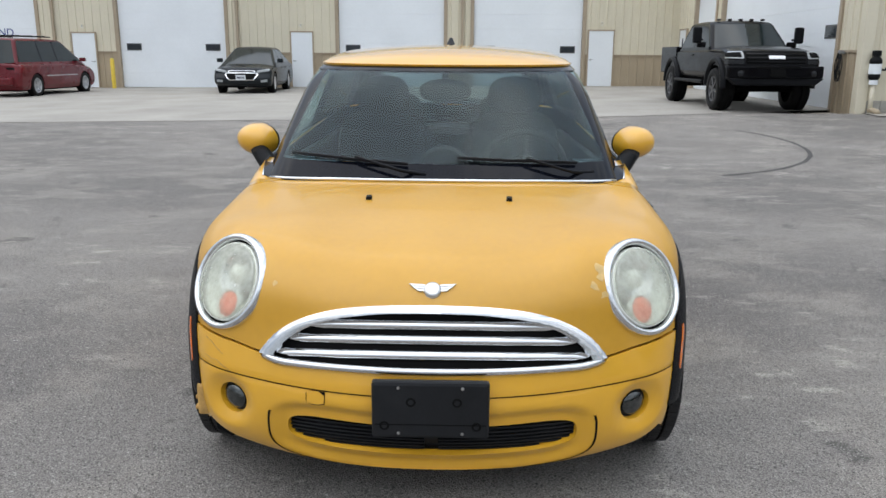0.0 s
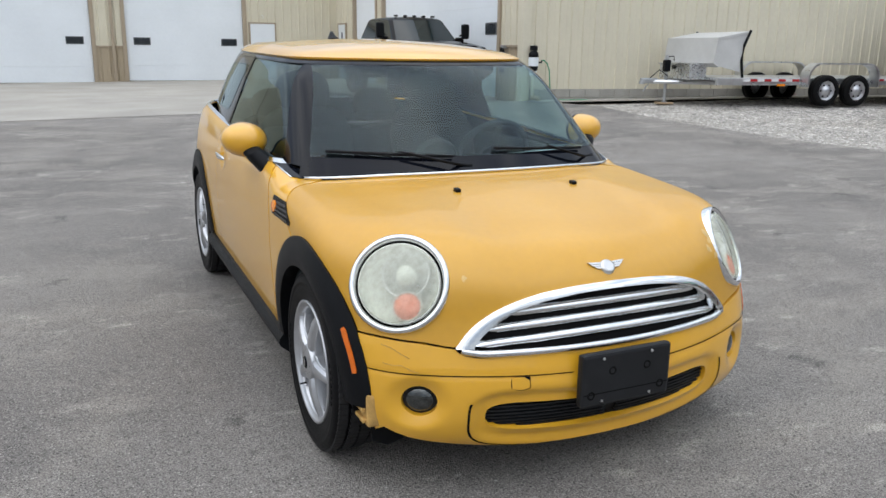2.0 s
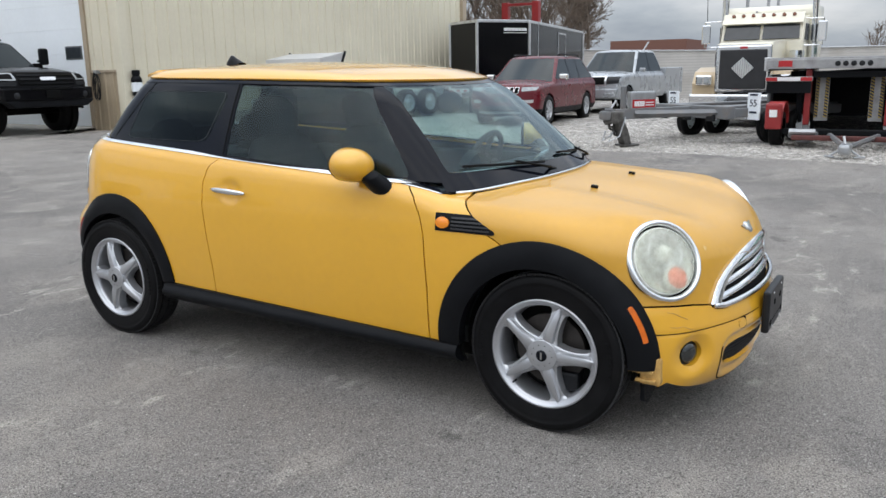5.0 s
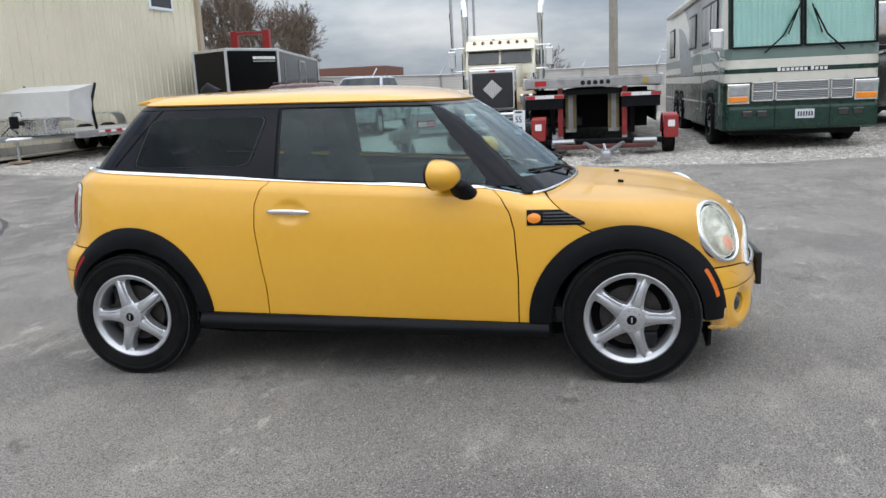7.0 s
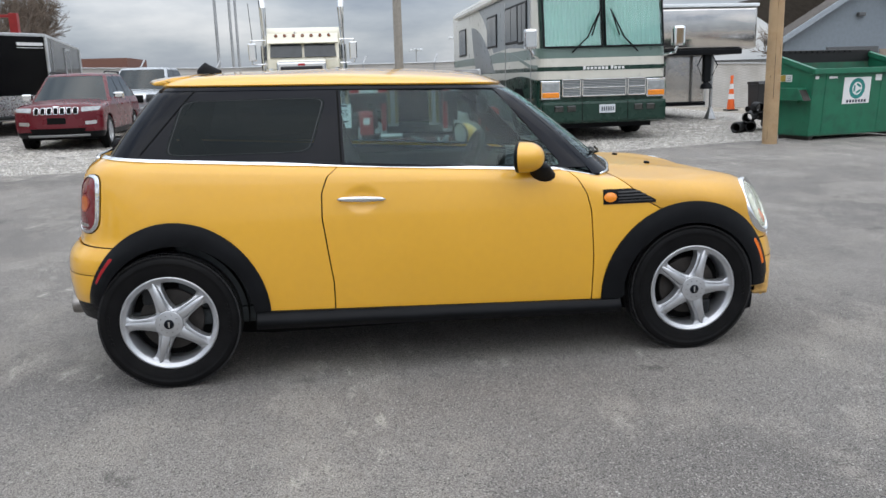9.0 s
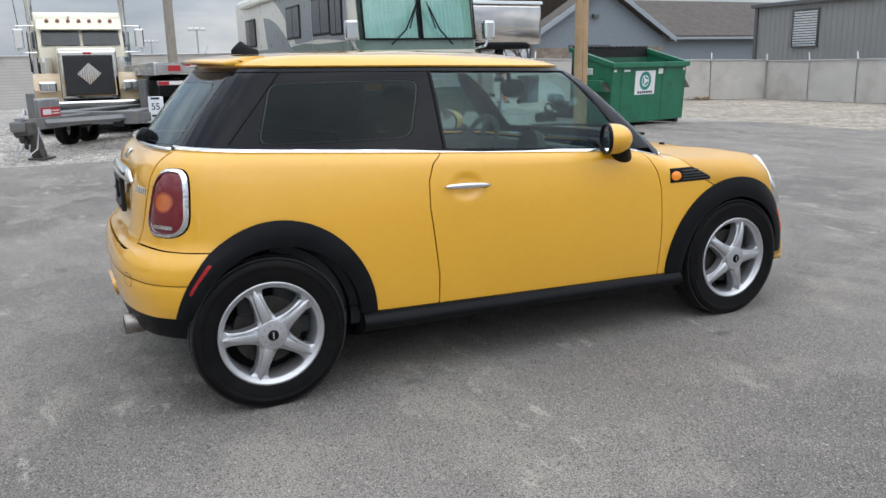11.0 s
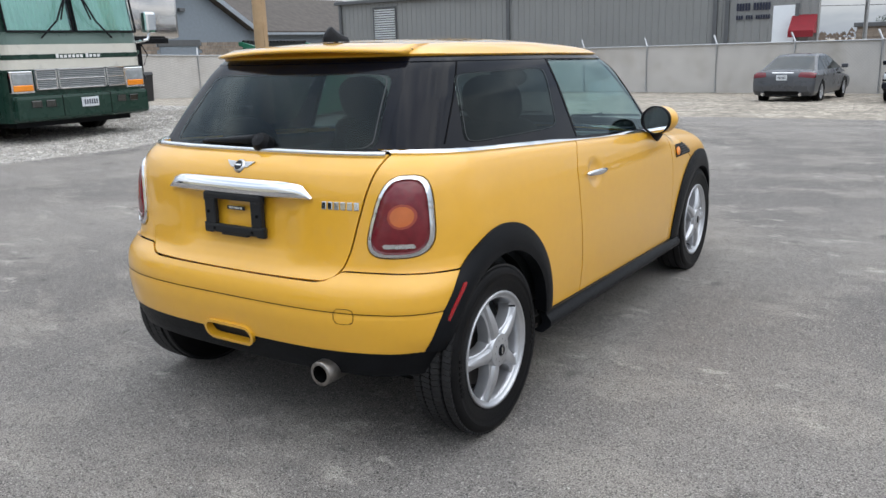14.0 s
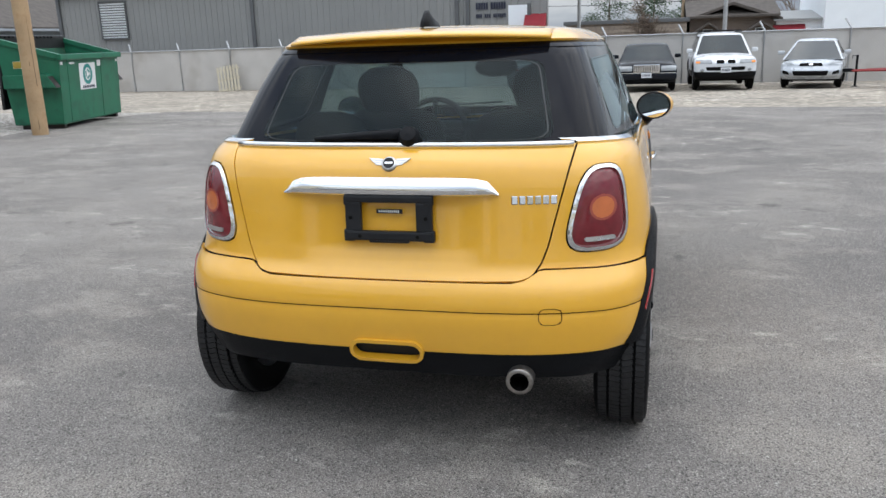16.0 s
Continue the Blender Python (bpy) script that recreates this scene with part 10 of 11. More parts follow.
    bump = part("bumper", box((-0.10, -1.26, 0.36), (0.1, 1.26, 0.78), 0.06), M_GREENRV, t, "green moulded bumper")
    for y in (-0.46, 0.46):
        part("bumper_seam", box((-0.104, y - 0.006, 0.40), (-0.09, y + 0.006, 0.76)), M_GAP, bump)
    gr = part("grille", box((-0.03, -0.85, 0.86), (0.02, 0.85, 1.20), 0.02), M_GREYRV, t, "chrome-framed dark grille")
    for a, b in ((-0.85, -0.47), (-0.45, 0.45), (0.47, 0.85)):
        for y0, y1, z0, z1 in ((a, a + 0.025, 0.86, 1.20), (b - 0.025, b, 0.86, 1.20), (a, b, 0.86, 0.885), (a, b, 1.175, 1.20), (a, b, 1.02, 1.04)):
            part("grille_frame", box((-0.045, y0, z0), (-0.028, y1, z1), 0.004), M_CHROME, gr)
        for k in range(9):
            z = 0.90 + 0.031 * k
            if abs(z - 1.03) > 0.02:
                part("grille_bar", box((-0.038, a + 0.025, z), (-0.028, b - 0.025, z + 0.007)), M_SATIN, gr)
    for k in range(11):
        part("name_bar", box((-0.012, 0.42 - 0.075 * k - 0.05 - (0.03 if k > 6 else 0), 1.375), (-0.004, 0.42 - 0.075 * k - (0.03 if k > 6 else 0), 1.44 if k in (0, 7) else 1.425)), M_WHITEINK, t)
    pl = part("number_plate", box((-0.125, -0.20, 0.54), (-0.10, 0.12, 0.70), 0.006), M_PLATE, t, "white number plate")
    for k in range(6):
        part("plate_bar", box((-0.13, -0.17 + 0.045 * k, 0.58), (-0.124, -0.145 + 0.045 * k, 0.66)), M_INK, pl)
    # sides
    for s in (-1, 1):
        y0, y1 = sorted((s * 1.302, s * 1.318))
        part("skirt", box((0.3, min(s * 1.300, s * 1.309), 0.36), (L, max(s * 1.300, s * 1.309), 0.80)), M_GREENRV, t) if s < 0 else None
        arc = [(6.5 - 2.2 * u, 3.05 - 1.2 * u ** 1.5) for u in np.linspace(0, 1, 14)]
        part("grey_sweep", prism([(0.62, 1.80), (0.62, 3.05)] + arc + [(2.6, 1.90), (1.6, 1.86)], "y", *sorted((s * 1.300, s * 1.306))), M_GREYRV, t, "slate grey side panel")
        leaf = [(7.3 - 3.1 * u, 2.62 - 0.12 * u - 1.12 * u ** 2.2) for u in np.linspace(0, 1, 14)]
        part("rear_sweep", prism(leaf + [(6.7, 1.38), (7.05, 1.95)], "y", *sorted((s * 1.300, s * 1.306))), M_GREYRV, t)
        ridge = [(0.1 + 4.7 * u, float(np.interp(u, [0, 0.12, 0.3, 0.5, 0.75, 1.0], [1.40, 1.43, 1.58, 1.74, 1.80, 1.76]))) for u in np.linspace(0, 1, 24)]
        part("side_stripe", prism(ridge + [(x, z + 0.035 + 0.04 * (4.8 - x) / 4.7) for x, z in ridge[::-1]], "y", *sorted((s * 1.300, s * 1.309))), M_GREENRV2, t)
        rise = [(0.1 + 3.4 * u, 1.20 + 0.14 * math.sin(u * math.pi) ** 2 * (1 - u)) for u in np.linspace(0, 1, 16)]
        part("lower_sweep", prism(rise + [(3.5, 1.15), (0.1, 1.15)], "y", *sorted((s * 1.300, s * 1.307))), M_GREENRV, t)
        for x0, x1, z0, z1 in ((0.95, 1.6, 1.98, 2.72), (1.72, 2.85, 2.02, 2.72), (3.9, 4.95, 2.02, 2.68), (8.25, 9.35, 1.95, 2.62)):
            fr = part("window", box((x0 - 0.05, min(s * 1.30, s * 1.325), z0 - 0.05), (x1 + 0.05, max(s * 1.30, s * 1.325), z1 + 0.05), 0.01), M_CLAD, t)
            part("pane", box((x0, min(s * 1.31, s * 1.330), z0), ((x0 + x1) / 2 - 0.02, max(s * 1.31, s * 1.330), z1)), M_WINDOW, fr)
            part("pane", box(((x0 + x1) / 2 + 0.02, min(s * 1.31, s * 1.330), z0), (x1, max(s * 1.31, s * 1.330), z1)), M_WINDOW, fr)
        part("rub_rail", box((0.4, min(s * 1.30, s * 1.32), 0.80), (L, max(s * 1.30, s * 1.32), 0.83), 0.006), M_CHROME, t)
        for x in (0.62, 2.95):
            part("door_seam", box((x - 0.012, min(s * 1.30, s * 1.314), 0.6), (x + 0.012, max(s * 1.30, s * 1.314), 2.9)), M_SATIN, t)
        for x in (2.3, 3.4, 4.5, 8.6):
            part("bay_latch", box((x, min(s * 1.30, s * 1.325), 0.62), (x + 0.09, max(s * 1.30, s * 1.325), 0.66), 0.008), M_CHROME, t)
        part("clearance_lamp", box((1.0, min(s * 1.30, s * 1.36), 2.92), (1.2, max(s * 1.30, s * 1.36), 3.0), 0.03), M_PLASTIC, t)
        part("awning_roll", tube([(1.6, s * 1.36, 3.05), (9.6, s * 1.36, 3.05)], 0.06, 10), M_CREAMRV, t)
    for x, w in ((2.4, 0.5), (5.6, 0.45), (8.4, 0.5)):
        part("roof_vent", box((x, -0.3, 3.30), (x + w, 0.3, 3.42), 0.04), M_WHITE, t)
    part("chassis", box((0.3, -1.1, 0.24), (L - 0.2, 1.1, 0.36)), M_CLAD, t)
    return t


motorhome()


def gooseneck_trailer():
    """Polished gooseneck trailer whose raised nose points at the yard."""
    t = thing("gooseneck_trailer", "polished aluminium gooseneck trailer with rippled reflective sides", "trailer", "yard trailers", at=pose(14.5, -8.25, ground_z(15, -8.5)))
    part("nose_body", box((0.0, -1.75, 1.72), (12.0, 1.75, 2.72), 0.08), M_MIRRORALU, t, "", True)
    part("roof_edge", box((-0.02, -1.77, 2.72), (12.0, 1.77, 2.80), 0.02), M_WHITE, t)
    part("lower_body", box((1.5, -1.15, 0.40), (12.0, 1.75, 1.70), 0.03), M_MIRRORALU, t)
    part("sill", box((1.45, -1.18, 0.32), (12.0, 1.78, 0.42), 0.02), M_CLAD, t)
    part("nose_frame", box((-0.05, -1.35, 1.60), (1.5, 1.7, 1.73), 0.02), M_CLAD, t)
    part("gooseneck_post", box((0.05, -0.62, 0.95), (0.2, -0.44, 1.65), 0.02), M_CLAD, t)
    part("gooseneck_coupler", lathe([(0.0, 0.0), (0.16, 0.0), (0.13, 0.10), (0.07, 0.16), (0.07, 0.3)], Matrix.Translation((0.12, -0.53, 0.78)), 14), M_CLAD, t)
    for s in (-1, 1):
        part("safety_chain", tube([(0.1, -0.53 + s * 0.12, 1.6), (0.08, -0.53 + s * 0.26, 1.35), (0.1, -0.53 + s * 0.14, 1.1)], 0.014, 6), M_CLAD, t)
    part("landing_jack", tube([(0.9, -1.05, 0.25), (0.9, -1.05, 1.7)], 0.045, 8), M_STEEL, t)
    part("jack_foot", lathe([(0.0, 0.32), (0.04, 0.30), (0.15, 0.0), (0.0, 0.0)], Matrix.Translation((0.9, -1.05, 0.0)), 10), M_STEEL, t)
    for s in (-1.1, 1.6):
        for x in (6.0, 7.0):
            tread_wheel(t, x, s, 0.38, 0.24, 1 if s > 0 else -1, M_ALLOY, 6)
    return t


gooseneck_trailer()

pole = thing("utility_pole", "round pine utility pole standing at the asphalt edge", "pole", at=pose(8.80, -7.17, ground_z(8.8, -7.17) - 0.02))
pb = lathe([(0.125, 0.0), (0.127, 0.4), (0.124, 1.0), (0.122, 2.2), (0.116, 4.5), (0.105, 8.5), (0.0, 8.52)], pose(0, 0, 0), 24)
part("shaft", pb, M_POLE, pole, "", True)
for a, z0, z1 in ((200, 0.3, 1.7), (160, 0.8, 2.6), (240, 1.2, 3.0), (130, 0.1, 1.2)):
    c, s_ = math.cos(radians(a)), math.sin(radians(a))
    part("drying_crack", tube([(0.123 * c, 0.123 * s_, z0), (0.122 * c + 0.003, 0.122 * s_, (z0 + z1) / 2), (0.121 * c, 0.121 * s_, z1)], 0.004, 5), M_RUST, pole)


def dumpster():
    """Front-loading waste bin: sloped top, folded rim, side fork pockets; local x runs back, y along its front."""
    t = thing("dumpster", "green steel waste dumpster with dented sides and decals", "dumpster", at=pose(8.93, -8.02, ground_z(8.9, -8.6), 0, 0, 12.5))
    W = 2.4
    side = [(0.06, 0.10), (0.0, 1.20), (1.05, 1.50), (0.92, 0.10)]
    part("front_panel", prism([(0.06, 0.10), (0.0, 1.20), (0.03, 1.20), (0.09, 0.10)], "y", -W, 0.0), M_DUMP, t)
    part("back_panel", prism([(0.90, 0.10), (1.03, 1.50), (1.06, 1.50), (0.93, 0.10)], "y", -W, 0.0), M_DUMPIN, t)
    part("bin_floor", box((0.06, -W, 0.08), (0.93, 0.0, 0.13)), M_DUMPIN, t)
    for y0, y1 in ((-0.02, 0.006), (-W - 0.006, -W + 0.02)):
        part("side_panel", prism(side, "y", y0, y1), M_DUMP, t)
    part("front_rim", box((-0.07, -W - 0.05, 1.17), (0.05, 0.05, 1.27), 0.015), M_DUMP, t)
    for y in (0.0, -W):
        part("side_rim", prism([(-0.02, 1.18), (-0.02, 1.27), (1.08, 1.585), (1.08, 1.50)], "y", y - 0.05, y + 0.05), M_DUMP, t)
    part("back_rim", box((1.02, -W - 0.05, 1.50), (1.12, 0.05, 1.58), 0.01), M_DUMP, t)
    for y in (-0.30, -1.62):
        part("front_rib", prism([(0.055, 0.10), (-0.005, 1.17), (0.0, 1.17), (0.06, 0.10)], "y", y - 0.012, y + 0.012), M_DUMP, t)
    for s, y in ((1, 0.0), (-1, -W)):
        ya, yb = sorted((y, y + s * 0.2))
        pk = part("fork_pocket", prism([(0.02, 0.72), (0.16, 0.94), (0.92, 0.94), (0.92, 0.72)], "y", ya, yb, 0.008), M_DUMP, t)
        part("pocket_mouth", prism([(0.005, 0.72), (0.13, 0.91), (0.14, 0.91), (0.03, 0.74)], "y", ya + 0.03, yb - 0.015), M_RUST, pk)
        part("side_gusset", box((0.3, min(y, y + s * 0.05), 0.68), (0.94, max(y, y + s * 0.05), 0.72)), M_DUMP, t)
    lid = part("lid", box((1.06, -W, 0.3), (1.11, 0.0, 1.56), 0.015, Matrix.Translation((0.03, 0, 0)) @ Matrix.Rotation(radians(-3), 4, "Y")), M_LID, t, "black plastic lid hanging open behind")
    for k in range(14):
        part("lid_hinge", box((0.98, -0.1 - 0.135 * k, 1.57), (1.14, -0.16 - 0.135 * k, 1.61), 0.01), M_LID, lid)
    for y in (-0.12, -W + 0.12):
        part("foot", box((0.1, y - 0.05, 0.0), (0.85, y + 0.05, 0.10), 0.01), M_RUST, t)
    # decals
    def face(z):
        return 0.06 - 0.06 * (z - 0.10) / 1.10

    def sticker(name, y0, y1, z0, z1, lift, mat, parent, label=""):
        return part(name, prism([(face(z0) - lift, z0), (face(z1) - lift, z1), (face(z1) + 0.002, z1), (face(z0) + 0.002, z0)], "y", y0, y1), mat, parent, label)

    dec = sticker("recycling_decal", -1.36, -0.72, 0.63, 1.10, 0.004, M_WHITEINK, t, "white recycling sticker with teal ring")
    mm = Matrix.Translation((face(0.90) - 0.004, -1.04, 0.90)) @ Matrix.Rotation(radians(-93.1), 4, "Y")
    part("decal_ring", lathe([(0.115, 0.003), (0.185, 0.003), (0.185, 0.0), (0.115, 0.0), (0.115, 0.003)], mm, 36), M_TEAL, dec)
    for k in range(3):
        part("decal_arrow", box((-0.014, -0.055, 0.0), (0.024, 0.055, 0.003), 0, mm @ Matrix.Rotation(radians(90 + 120 * k), 4, "Z") @ Matrix.Translation((0.06, 0, 0))), M_TEAL, dec)
    for k in range(7):
        sticker("decal_bar", -1.28 + 0.07 * k, -1.235 + 0.07 * k, 0.65, 0.70, 0.007, M_INK, dec)
    for y0, y1, z0, z1 in ((-0.55, -0.36, 1.09, 1.13), (-1.62, -1.46, 1.03, 1.14), (-0.12, -0.04, 1.09, 1.14), (-W + 0.03, -W + 0.10, 1.09, 1.14)):
        sticker("small_sticker", y0, y1, z0, z1, 0.004, M_WHITEINK, t)
    st = part("warning_sticker", box((0.5, 0.006, 1.05), (0.80, 0.011, 1.17)), M_WHITEINK, t)
    part("sticker_half", box((0.655, 0.010, 1.055), (0.795, 0.014, 1.165)), M_HAZ, st)
    for k in range(3):
        part("sticker_bar", box((0.52, 0.010, 1.07 + 0.03 * k), (0.63, 0.013, 1.08 + 0.03 * k)), M_INK, st)
    return t


dumpster()

for k, (x, y, z, a, L) in enumerate(((11.6, -8.35, 0.1, 40, 0.8), (11.9, -8.5, 0.1, 62, 0.9), (12.1, -8.95, 0.1, 100, 0.7), (11.75, -8.45, 0.29, 55, 0.8), (12.0, -8.75, 0.29, 85, 0.75), (11.9, -8.6, 0.47, 70, 0.7))):
    p = tagged(part("drain_pipe", lathe([(0.085, 0.0), (0.11, 0.0)] + [(0.11 - 0.012 * (i % 2), L * i / 40) for i in range(41)] + [(0.085, L), (0.085, 0.0)], None, 18), M_LID, None, "", True), "black corrugated plastic drain pipe on gravel", "pipe", "pipe pile")
    p.matrix_world = pose(x, y, ground_z(x, y) + z, 90, 0, a - 180)

cone = thing("traffic_cone", "orange traffic channelizer cone with white bands", "traffic cone", at=pose(23.3, -14.0, ground_z(23.3, -14)))
part("base", box((-0.2, -0.2, 0.0), (0.2, 0.2, 0.06), 0.02), M_LID, cone)
for k in range(6):
    z0, z1 = 0.06 + 0.18 * k, 0.06 + 0.18 * (k + 1)
    part("cone_band", lathe([(0.14 - 0.016 * k, z0), (0.14 - 0.016 * (k + 1), z1)], None, 18), M_WHITEINK if k in (2, 4) else M_CONE, cone)
part("handle", lathe([(0.045, 1.14), (0.06, 1.18), (0.05, 1.26), (0.0, 1.26)], None, 14), M_CONE, cone)
for x, y in ((22.6, -14.7),):
    bn = thing("refuse_bin", "dark wheeled refuse bin by the back fence", "bin", at=pose(x, y, ground_z(x, y), 0, 0, 10))
    part("body", prism([(-0.24, 0.05), (-0.30, 0.98), (0.30, 0.98), (0.24, 0.05)], "y", -0.28, 0.28, 0.02), M_LID, bn)
    part("lid", prism([(-0.33, 0.98), (0.33, 0.98), (0.30, 1.06), (-0.25, 1.08)], "y", -0.3, 0.3, 0.01), M_LID, bn)
    for s in (-1, 1):
        part("wheel", lathe([(0.0, 0.03), (0.1, 0.03), (0.1, -0.03), (0.0, -0.03)], Matrix.Translation((0.24, s * 0.28, 0.1)) @ Matrix.Rotation(radians(90), 4, "X"), 12), M_TYRE, bn)

pallet = thing("wooden_pallet", "pale wooden pallet leaning against the fence", "pallet", at=pose(17.25, -29.2, ground_z(17.25, -29.2), 14, 9, 4))
for k in range(7):
    part("board", box((-0.6, -0.02, 0.02 + 0.155 * k), (0.6, 0.0, 0.11 + 0.155 * k), 0.004, Matrix.Rotation(radians(90), 4, "Y") @ Matrix.Translation((-0.53, 0, -0.53))), M_PALLET, pallet)
for z in (0.05, 0.5, 0.95):
    part("bearer", box((-0.55, -0.11, z), (0.55, -0.02, z + 0.05), 0.004), M_PALLET, pallet)
for k in range(9):
    x, y = 27.0 + 0.3 * (k % 3), -28.3 + 0.12 * (k % 2)
    b = tagged(part("plank", box((-1.6, -0.1, 0.0), (1.6, 0.1, 0.045), 0.005), M_WOOD), "grey weathered plank in a low pile", "plank", "lumber pile")
    b.matrix_world = pose(x, y + 0.24 * (k % 3), ground_z(x, y) + 0.002 + 0.05 * (k // 3), 0, 0, 128 + 3 * math.sin(k * 2.1))

red_tr = thing("utility_trailer", "black utility trailer with red frame by the fence", "trailer", "yard trailers", at=pose(-8.3, -23.2, ground_z(-8.3, -23.2), 0, 0, 0))
part("deck", box((-3.2, -1.0, 0.45), (0.0, 1.0, 0.55), 0.01), M_REDMETAL, red_tr)
part("side_board", box((-3.2, 0.95, 0.55), (0.0, 1.0, 0.85), 0.01), M_CLAD, red_tr)
for s in (-1, 1):
    part("tongue_rail", tube([(0.0, s * 0.5, 0.5), (1.3, 0.0, 0.48)], 0.04, 6), M_REDMETAL, red_tr)
    tread_wheel(red_tr, -1.6, s * 1.25, 0.33, 0.2, s, M_WHITE, 5)
    part("ramp_post", box((-0.1, s * 0.95 - 0.03, 0.5), (-0.02, s * 0.95 + 0.03, 2.0), 0.01), M_CLAD, red_tr)
    part("ramp_rail", box((-0.1, -0.95, 1.2 + 0.36 * (s + 1)), (-0.03, 0.95, 1.26 + 0.36 * (s + 1)), 0.01), M_REDMETAL, red_tr)
jack_stand(red_tr, 1.1, 0.0, 0.95, 0.0, M_CLAD)
part("coupler", box((1.2, -0.06, 0.44), (1.5, 0.06, 0.55), 0.02), M_CLAD, red_tr)

# a pale car half hidden behind the trailers
P_PALECAR = paint("off_white_paint", (0.62, 0.63, 0.62))
car_body("white_car", "white car half hidden behind the trailers", "car", on_ground(24.6, 13.0, -80), 4.7, 1.85, [(0.0, 0.38, 0.80, 0.88), (0.05, 0.30, 0.90, 0.95), (0.3, 0.28, 1.00, 0.985), (1.3, 0.28, 1.06, 1.0), (2.5, 0.28, 1.10, 1.0), (4.0, 0.30, 1.10, 1.0), (4.6, 0.32, 1.08, 0.96), (4.7, 0.42, 1.0, 0.9)], (1.3, 2.05, 3.9, 4.5, 1.06, 1.66, 0.70), P_PALECAR, (0.9, 3.72), 0.35, M_ALLOY, pillars=(0.36, 0.68))

# ---- trees, poles and distance ----
M_BARK = material("grey_bark", (0.13, 0.105, 0.085), 0.9, vary=0.3, scale=4, bump=0.5, bump_scale=20)
M_TWIG = material("bare_twigs", (0.15, 0.115, 0.09), 0.9, vary=0.25, scale=4)
M_NEEDLE = material("evergreen_needles", (0.035, 0.065, 0.03), 0.85, vary=0.5, scale=2)


def bare_tree(at, height, spread, seed, label, levels=5, twig=0.012):
    """Leafless tree: tapered trunk and limbs as one part, fine twigs as another."""
    rnd = random.Random(seed)
    root = thing("bare_tree", label, "tree", "bare trees", at=at)
    wood, fine = bmesh.new(), bmesh.new()

    def grow(p, d, length, r, level):
        pts = [p]
        q, dd = p, d
        for k in range(3):
            dd = (dd + Vector((rnd.gauss(0, 0.12), rnd.gauss(0, 0.12), rnd.gauss(0.05, 0.07)))).normalized()
            q = q + dd * (length / 3)
            pts.append(q)
        thin = level >= levels - 2
        add_tube(fine if thin else wood, pts, r, 3 if thin else (8 if level == 0 else 5), False, r * 0.62)
        if level >= levels:
            return
        n = 3 if level == 0 else rnd.choice((3, 4, 4))
        for k in range(n):
            along = 1.0 if k == 0 else rnd.uniform(0.35, 1.0)
            i = min(int(along * 3), 2)
            start = pts[i].lerp(pts[i + 1], along * 3 - i)
            a = rnd.uniform(0, 2 * math.pi)
            lean = rnd.uniform(0.35, 0.8) * spread * (0.5 if k == 0 else 1)
            side = dd.cross(Vector((math.cos(a), math.sin(a), 0.3))).normalized()
            nd = (dd + side * lean).normalized()
            grow(start, nd, length * rnd.uniform(0.58, 0.8), max(r * 0.6, twig), level + 1)

    grow(Vector((0, 0, 0)), Vector((0, 0, 1)), height * 0.30, height * 0.022, 0)
    part("trunk", wood, M_BARK, root, "", True)
    part("fine_branchwork", fine, M_TWIG, root)
    return root


def evergreen(at, height, radius, seed, label):
    """Pine: trunk with a crown of many needle sprays with gaps."""
    rnd = random.Random(seed)
    root = thing("pine_tree", label, "tree", "pine trees", at=at)
    part("trunk", tube([(0, 0, 0), (0.05, 0, height * 0.5), (0, 0.05, height * 0.95)], 0.16, 8, True, 0.04), M_BARK, root)
    verts, faces = [], []
    for k in range(60):
        u = rnd.uniform(0.15, 1.0)
        a = rnd.uniform(0, 2 * math.pi)
        reach = radius * (1.0 - 0.75 * max(0, u - 0.45) / 0.55) * rnd.uniform(0.45, 1.0)
        c = Vector((reach * math.cos(a), reach * math.sin(a), height * u))
        for j in range(70):
            p = c + Vector((rnd.gauss(0, 0.28), rnd.gauss(0, 0.28), rnd.gauss(0, 0.16))) * radius * 0.6
            d = Vector((rnd.gauss(0, 1), rnd.gauss(0, 1), rnd.gauss(0.3, 0.6))).normalized() * 0.22
            s = d.cross(Vector((rnd.random(), rnd.random(), rnd.random()))).normalized() * 0.04
            i = len(verts)
            verts += [p - s, p + s, p + d]
            faces.append((i, i + 1, i + 2))
    mesh_part("crown", verts, faces, M_NEEDLE, root)
    return root


for x, y, h, sp, sd in ((36.5, 15.5, 9.0, 1.0, 3), (40.5, 17.0, 9.5, 1.0, 11), (44.0, 16.5, 9.0, 1.05, 23), (38.5, 19.5, 9.5, 1.0, 31), (48.5, 18.5, 8.0, 1.1, 47), (35.0, 18.5, 8.5, 1.0, 53)):
    bare_tree(pose(x, y, ground_z(x, y) - 0.05, 0, 0, sd * 31), h, sp, sd, "tall leafless tree behind the parked trailers", 6)
bare_tree(pose(-0.6, -40.0, -0.8, 0, 6, 30), 4.6, 1.2, 5, "small leafless tree beyond the fence", 6, 0.01)
bare_tree(pose(-6.2, -66.0, -0.8), 7.0, 1.1, 8, "leafless tree before the brown house", 5)
bare_tree(pose(-16.0, -78.0, -0.8), 9.0, 1.1, 9, "leafless tree behind the white shop", 5)
bare_tree(pose(50.0, -32.0, -0.8), 7.0, 1.1, 14, "leafless tree beside the gabled shop", 5)
bare_tree(pose(46.5, -30.0, -0.8), 6.0, 1.2, 17, "leafless tree beside the gabled shop", 5)
bare_tree(pose(70.0, 1.0, -0.2), 6.0, 1.2, 21, "distant leafless tree behind the semi truck", 5)
evergreen(pose(2.0, -70.0, -0.8), 6.0, 2.4, 2, "dark pine tree behind the block building")
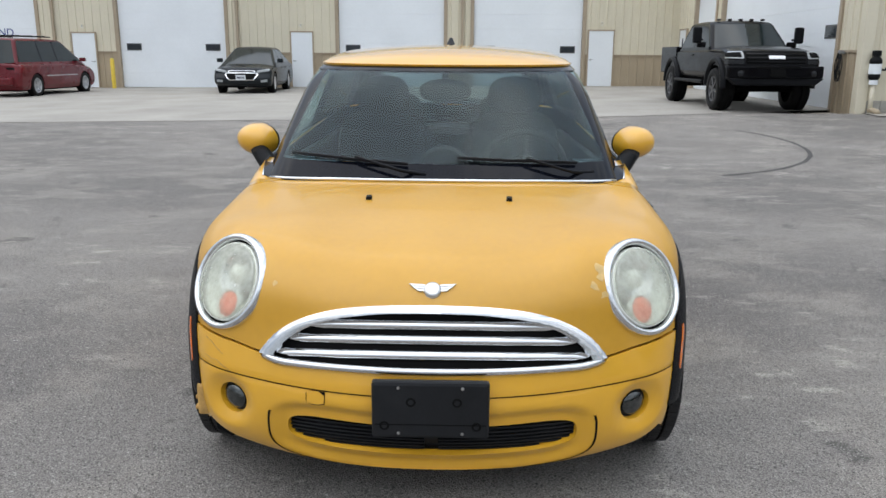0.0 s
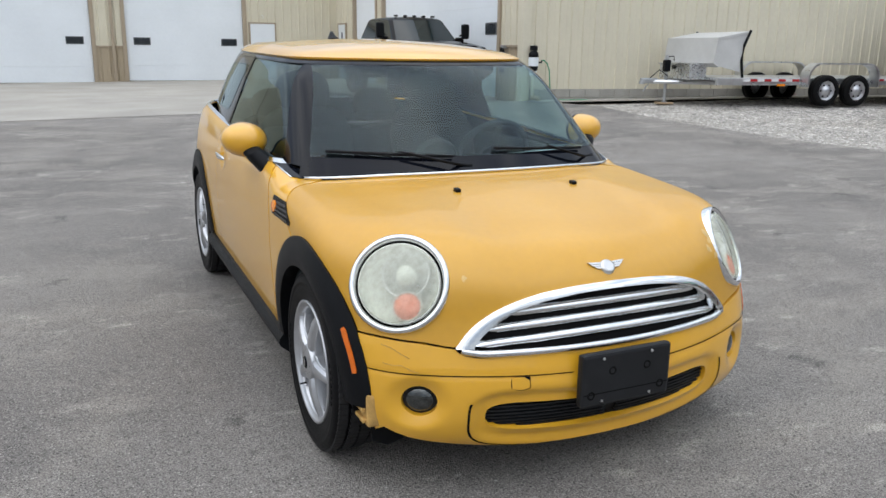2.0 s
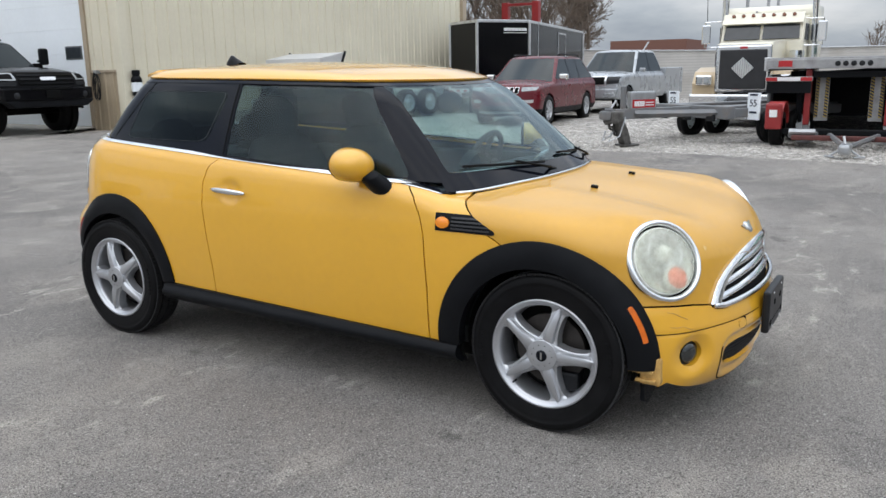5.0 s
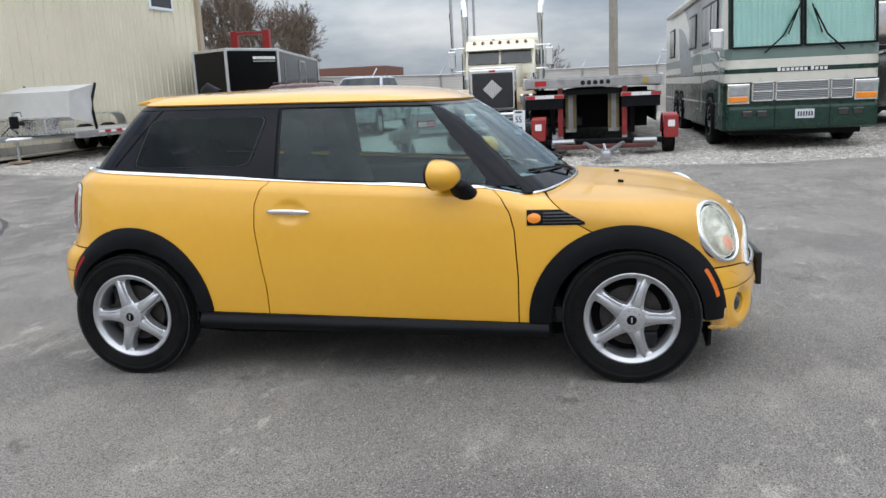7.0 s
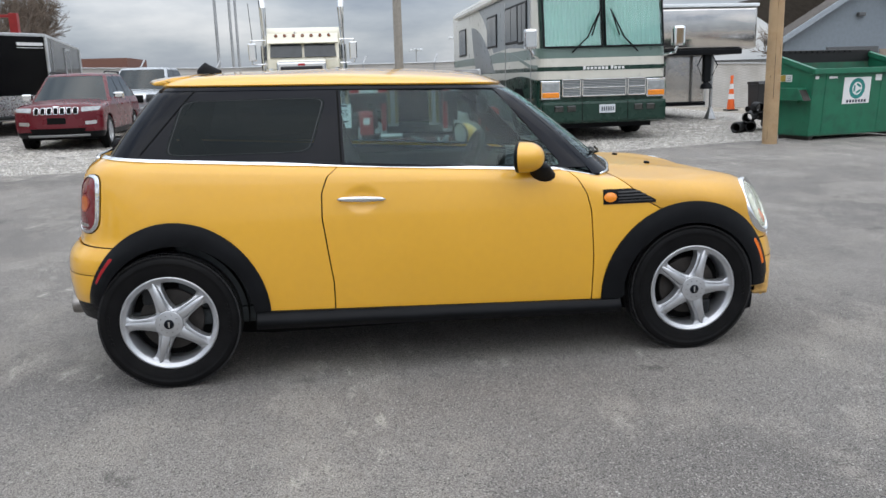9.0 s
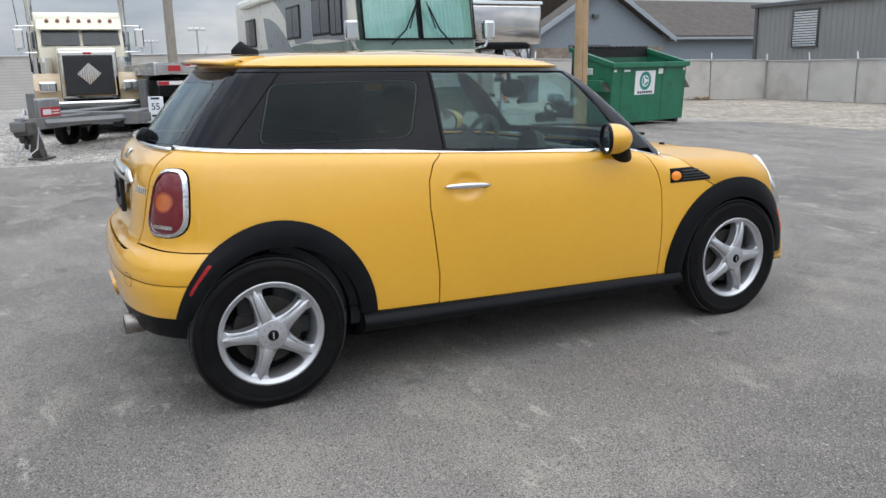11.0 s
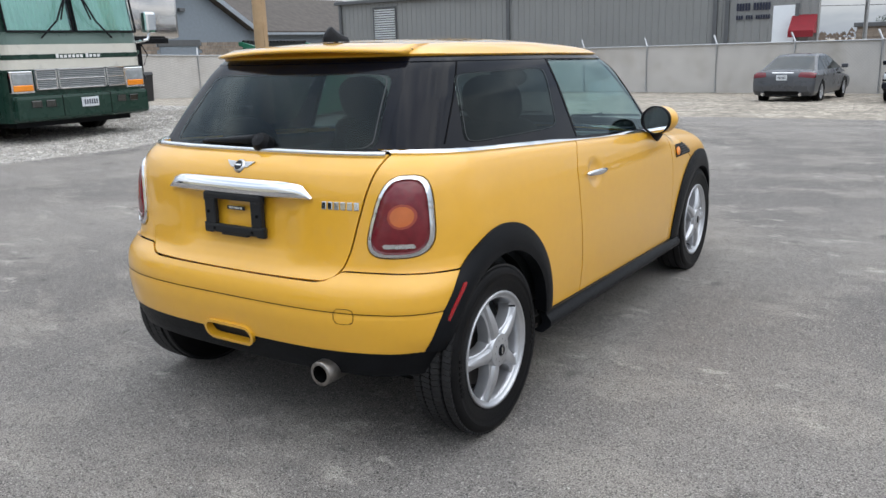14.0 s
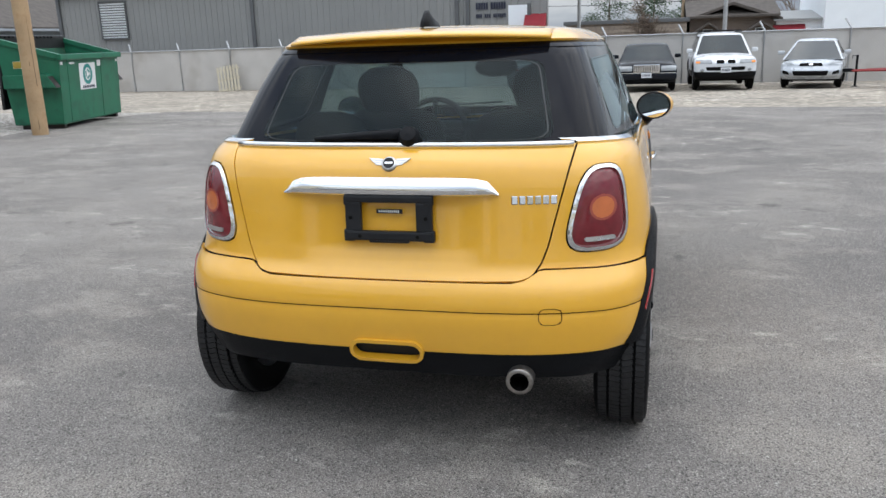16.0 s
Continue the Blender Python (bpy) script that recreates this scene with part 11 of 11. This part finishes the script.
evergreen(pose(-1.8, -71.0, -0.8), 6.0, 2.2, 4, "dark pine tree behind the block building")
evergreen(pose(-5.2, -80.0, -0.8), 5.6, 1.4, 6, "dark pine tree beside the brown house")


def plain_pole(x, y, h, r, label, cross=0.0, mat=None, name="light_pole", floods=0):
    p = thing(name, label, "pole", "distant poles", at=pose(x, y, ground_z(x, y) - 0.03))
    part("shaft", tube([(0, 0, 0), (0, 0, h)], r, 10, True, r * 0.8), mat or M_STEEL, p)
    if cross:
        part("cross_arm", box((-0.06, -cross, h - 0.5), (0.06, cross, h - 0.38)), mat or M_STEEL, p)
        for k in range(floods):
            y2 = -cross + (2 * cross) * (k + 0.5) / floods
            part("flood_lamp", box((-0.25, y2 - cross / floods * 0.7, h - 0.34), (0.1, y2 + cross / floods * 0.7, h + 0.05), 0.04), M_WHITE, p)
    return p


plain_pole(25.3, -2.1, 9.5, 0.17, "thick weathered grey pole by the fence", mat=material("weathered_grey_pole", (0.30, 0.27, 0.23), 0.8, vary=0.15))
for x, y in ((44.5, 6.75), (49.5, 6.5), (53.0, 6.5)):
    plain_pole(x, y, 9.0, 0.10, "slender grey steel pole in the distance")
for x, y, h, fl in ((150, -24.0, 9.5, 3), (185, -20, 8.5, 4), (170, -45, 9.0, 3), (190, -58, 9.0, 2), (210, -75, 9.0, 2)):
    plain_pole(x, y, h, 0.16, "distant sports-field pole with floodlights", 1.6, None, "floodlight_pole", fl)
plain_pole(2.75, -44.0, 9.0, 0.11, "grey steel pole beyond the fence")
plain_pole(-4.95, -41.0, 9.0, 0.11, "grey steel pole beyond the fence")
plain_pole(-3.9, -64.0, 5.2, 0.13, "wooden power pole beyond the fence", 0.8, M_WOOD, "power_pole")
cable = tagged(part("power_cable", tube([(-3.9 + 34 * (u - 0.3) * 1.4, -64.0, 4.6 - 1.6 * (1 - (2 * u - 1) ** 2) + 1.2 * u) for u in [k / 20 for k in range(21)]], 0.02, 5), M_CLAD), "sagging black power cable", "cable", kind="structure")
for k, (x, y, w, h) in enumerate(((230, 60, 40, 4.2), (260, 10, 60, 3.6), (240, -60, 50, 3.8), (250, -120, 60, 4.5))):
    fb = thing("distant_building", "low grey building on the horizon", "building", "distant buildings", at=pose(x, y, -0.5), kind="structure")
    part("wall", box((0, -w / 2, 0), (14, w / 2, h)), M_GREY, fb)
    part("roof", box((-0.4, -w / 2 - 0.4, h), (14.4, w / 2 + 0.4, h + 0.4)), M_DARKGREY, fb)
rnd = random.Random(77)
verts, faces = [], []
for k in range(9000):
    a = rnd.uniform(-2.2, 1.1)
    d = rnd.uniform(270, 330)
    x, y = d * math.cos(a), d * math.sin(a)
    hgt = 2.0 + 2.6 * abs(noise.noise((a * 9, 0, 0))) + 1.2 * abs(noise.noise((a * 40, 3, 0)))
    z = rnd.uniform(-0.8, hgt)
    s = rnd.uniform(0.5, 1.3)
    t = Vector((-math.sin(a), math.cos(a), 0)) * s
    i = len(verts)
    up = Vector((rnd.gauss(0, 0.2), rnd.gauss(0, 0.2), s))
    c = Vector((x, y, z))
    verts += [c - t * 0.6, c + t * 0.6, c + up]
    faces.append((i, i + 1, i + 2))
tagged(mesh_part("far_woods", verts, faces, M_TWIG), "low bare woods along the horizon", "woods", kind="stuff")

# loose gravel stones over the lot's edge
verts, faces = [], []
for k in range(26000):
    y = rnd.uniform(-12.5, 10.5)
    x = edge_x(y) + abs(rnd.gauss(0, 1.0)) * 2.6 - 0.15
    s = rnd.uniform(0.008, 0.03)
    z = ground_z(x, y) - 0.012
    a = rnd.uniform(0, 6.3)
    base = [(x + s * math.cos(a + 2.09 * j) * rnd.uniform(0.7, 1.2), y + s * math.sin(a + 2.09 * j) * rnd.uniform(0.7, 1.2), z) for j in range(3)]
    i = len(verts)
    verts += base + [(x + rnd.gauss(0, s * 0.2), y + rnd.gauss(0, s * 0.2), z + s * rnd.uniform(0.6, 1.0))]
    faces += [(i, i + 1, i + 3), (i + 1, i + 2, i + 3), (i + 2, i, i + 3)]
M_STONE = material("pale_crushed_stone", (0.40, 0.38, 0.345), 0.9, vary=0.4, scale=9)
tagged(mesh_part("gravel_stones", verts, faces, M_STONE), "loose pale crushed stones on the lot", "gravel", kind="stuff")
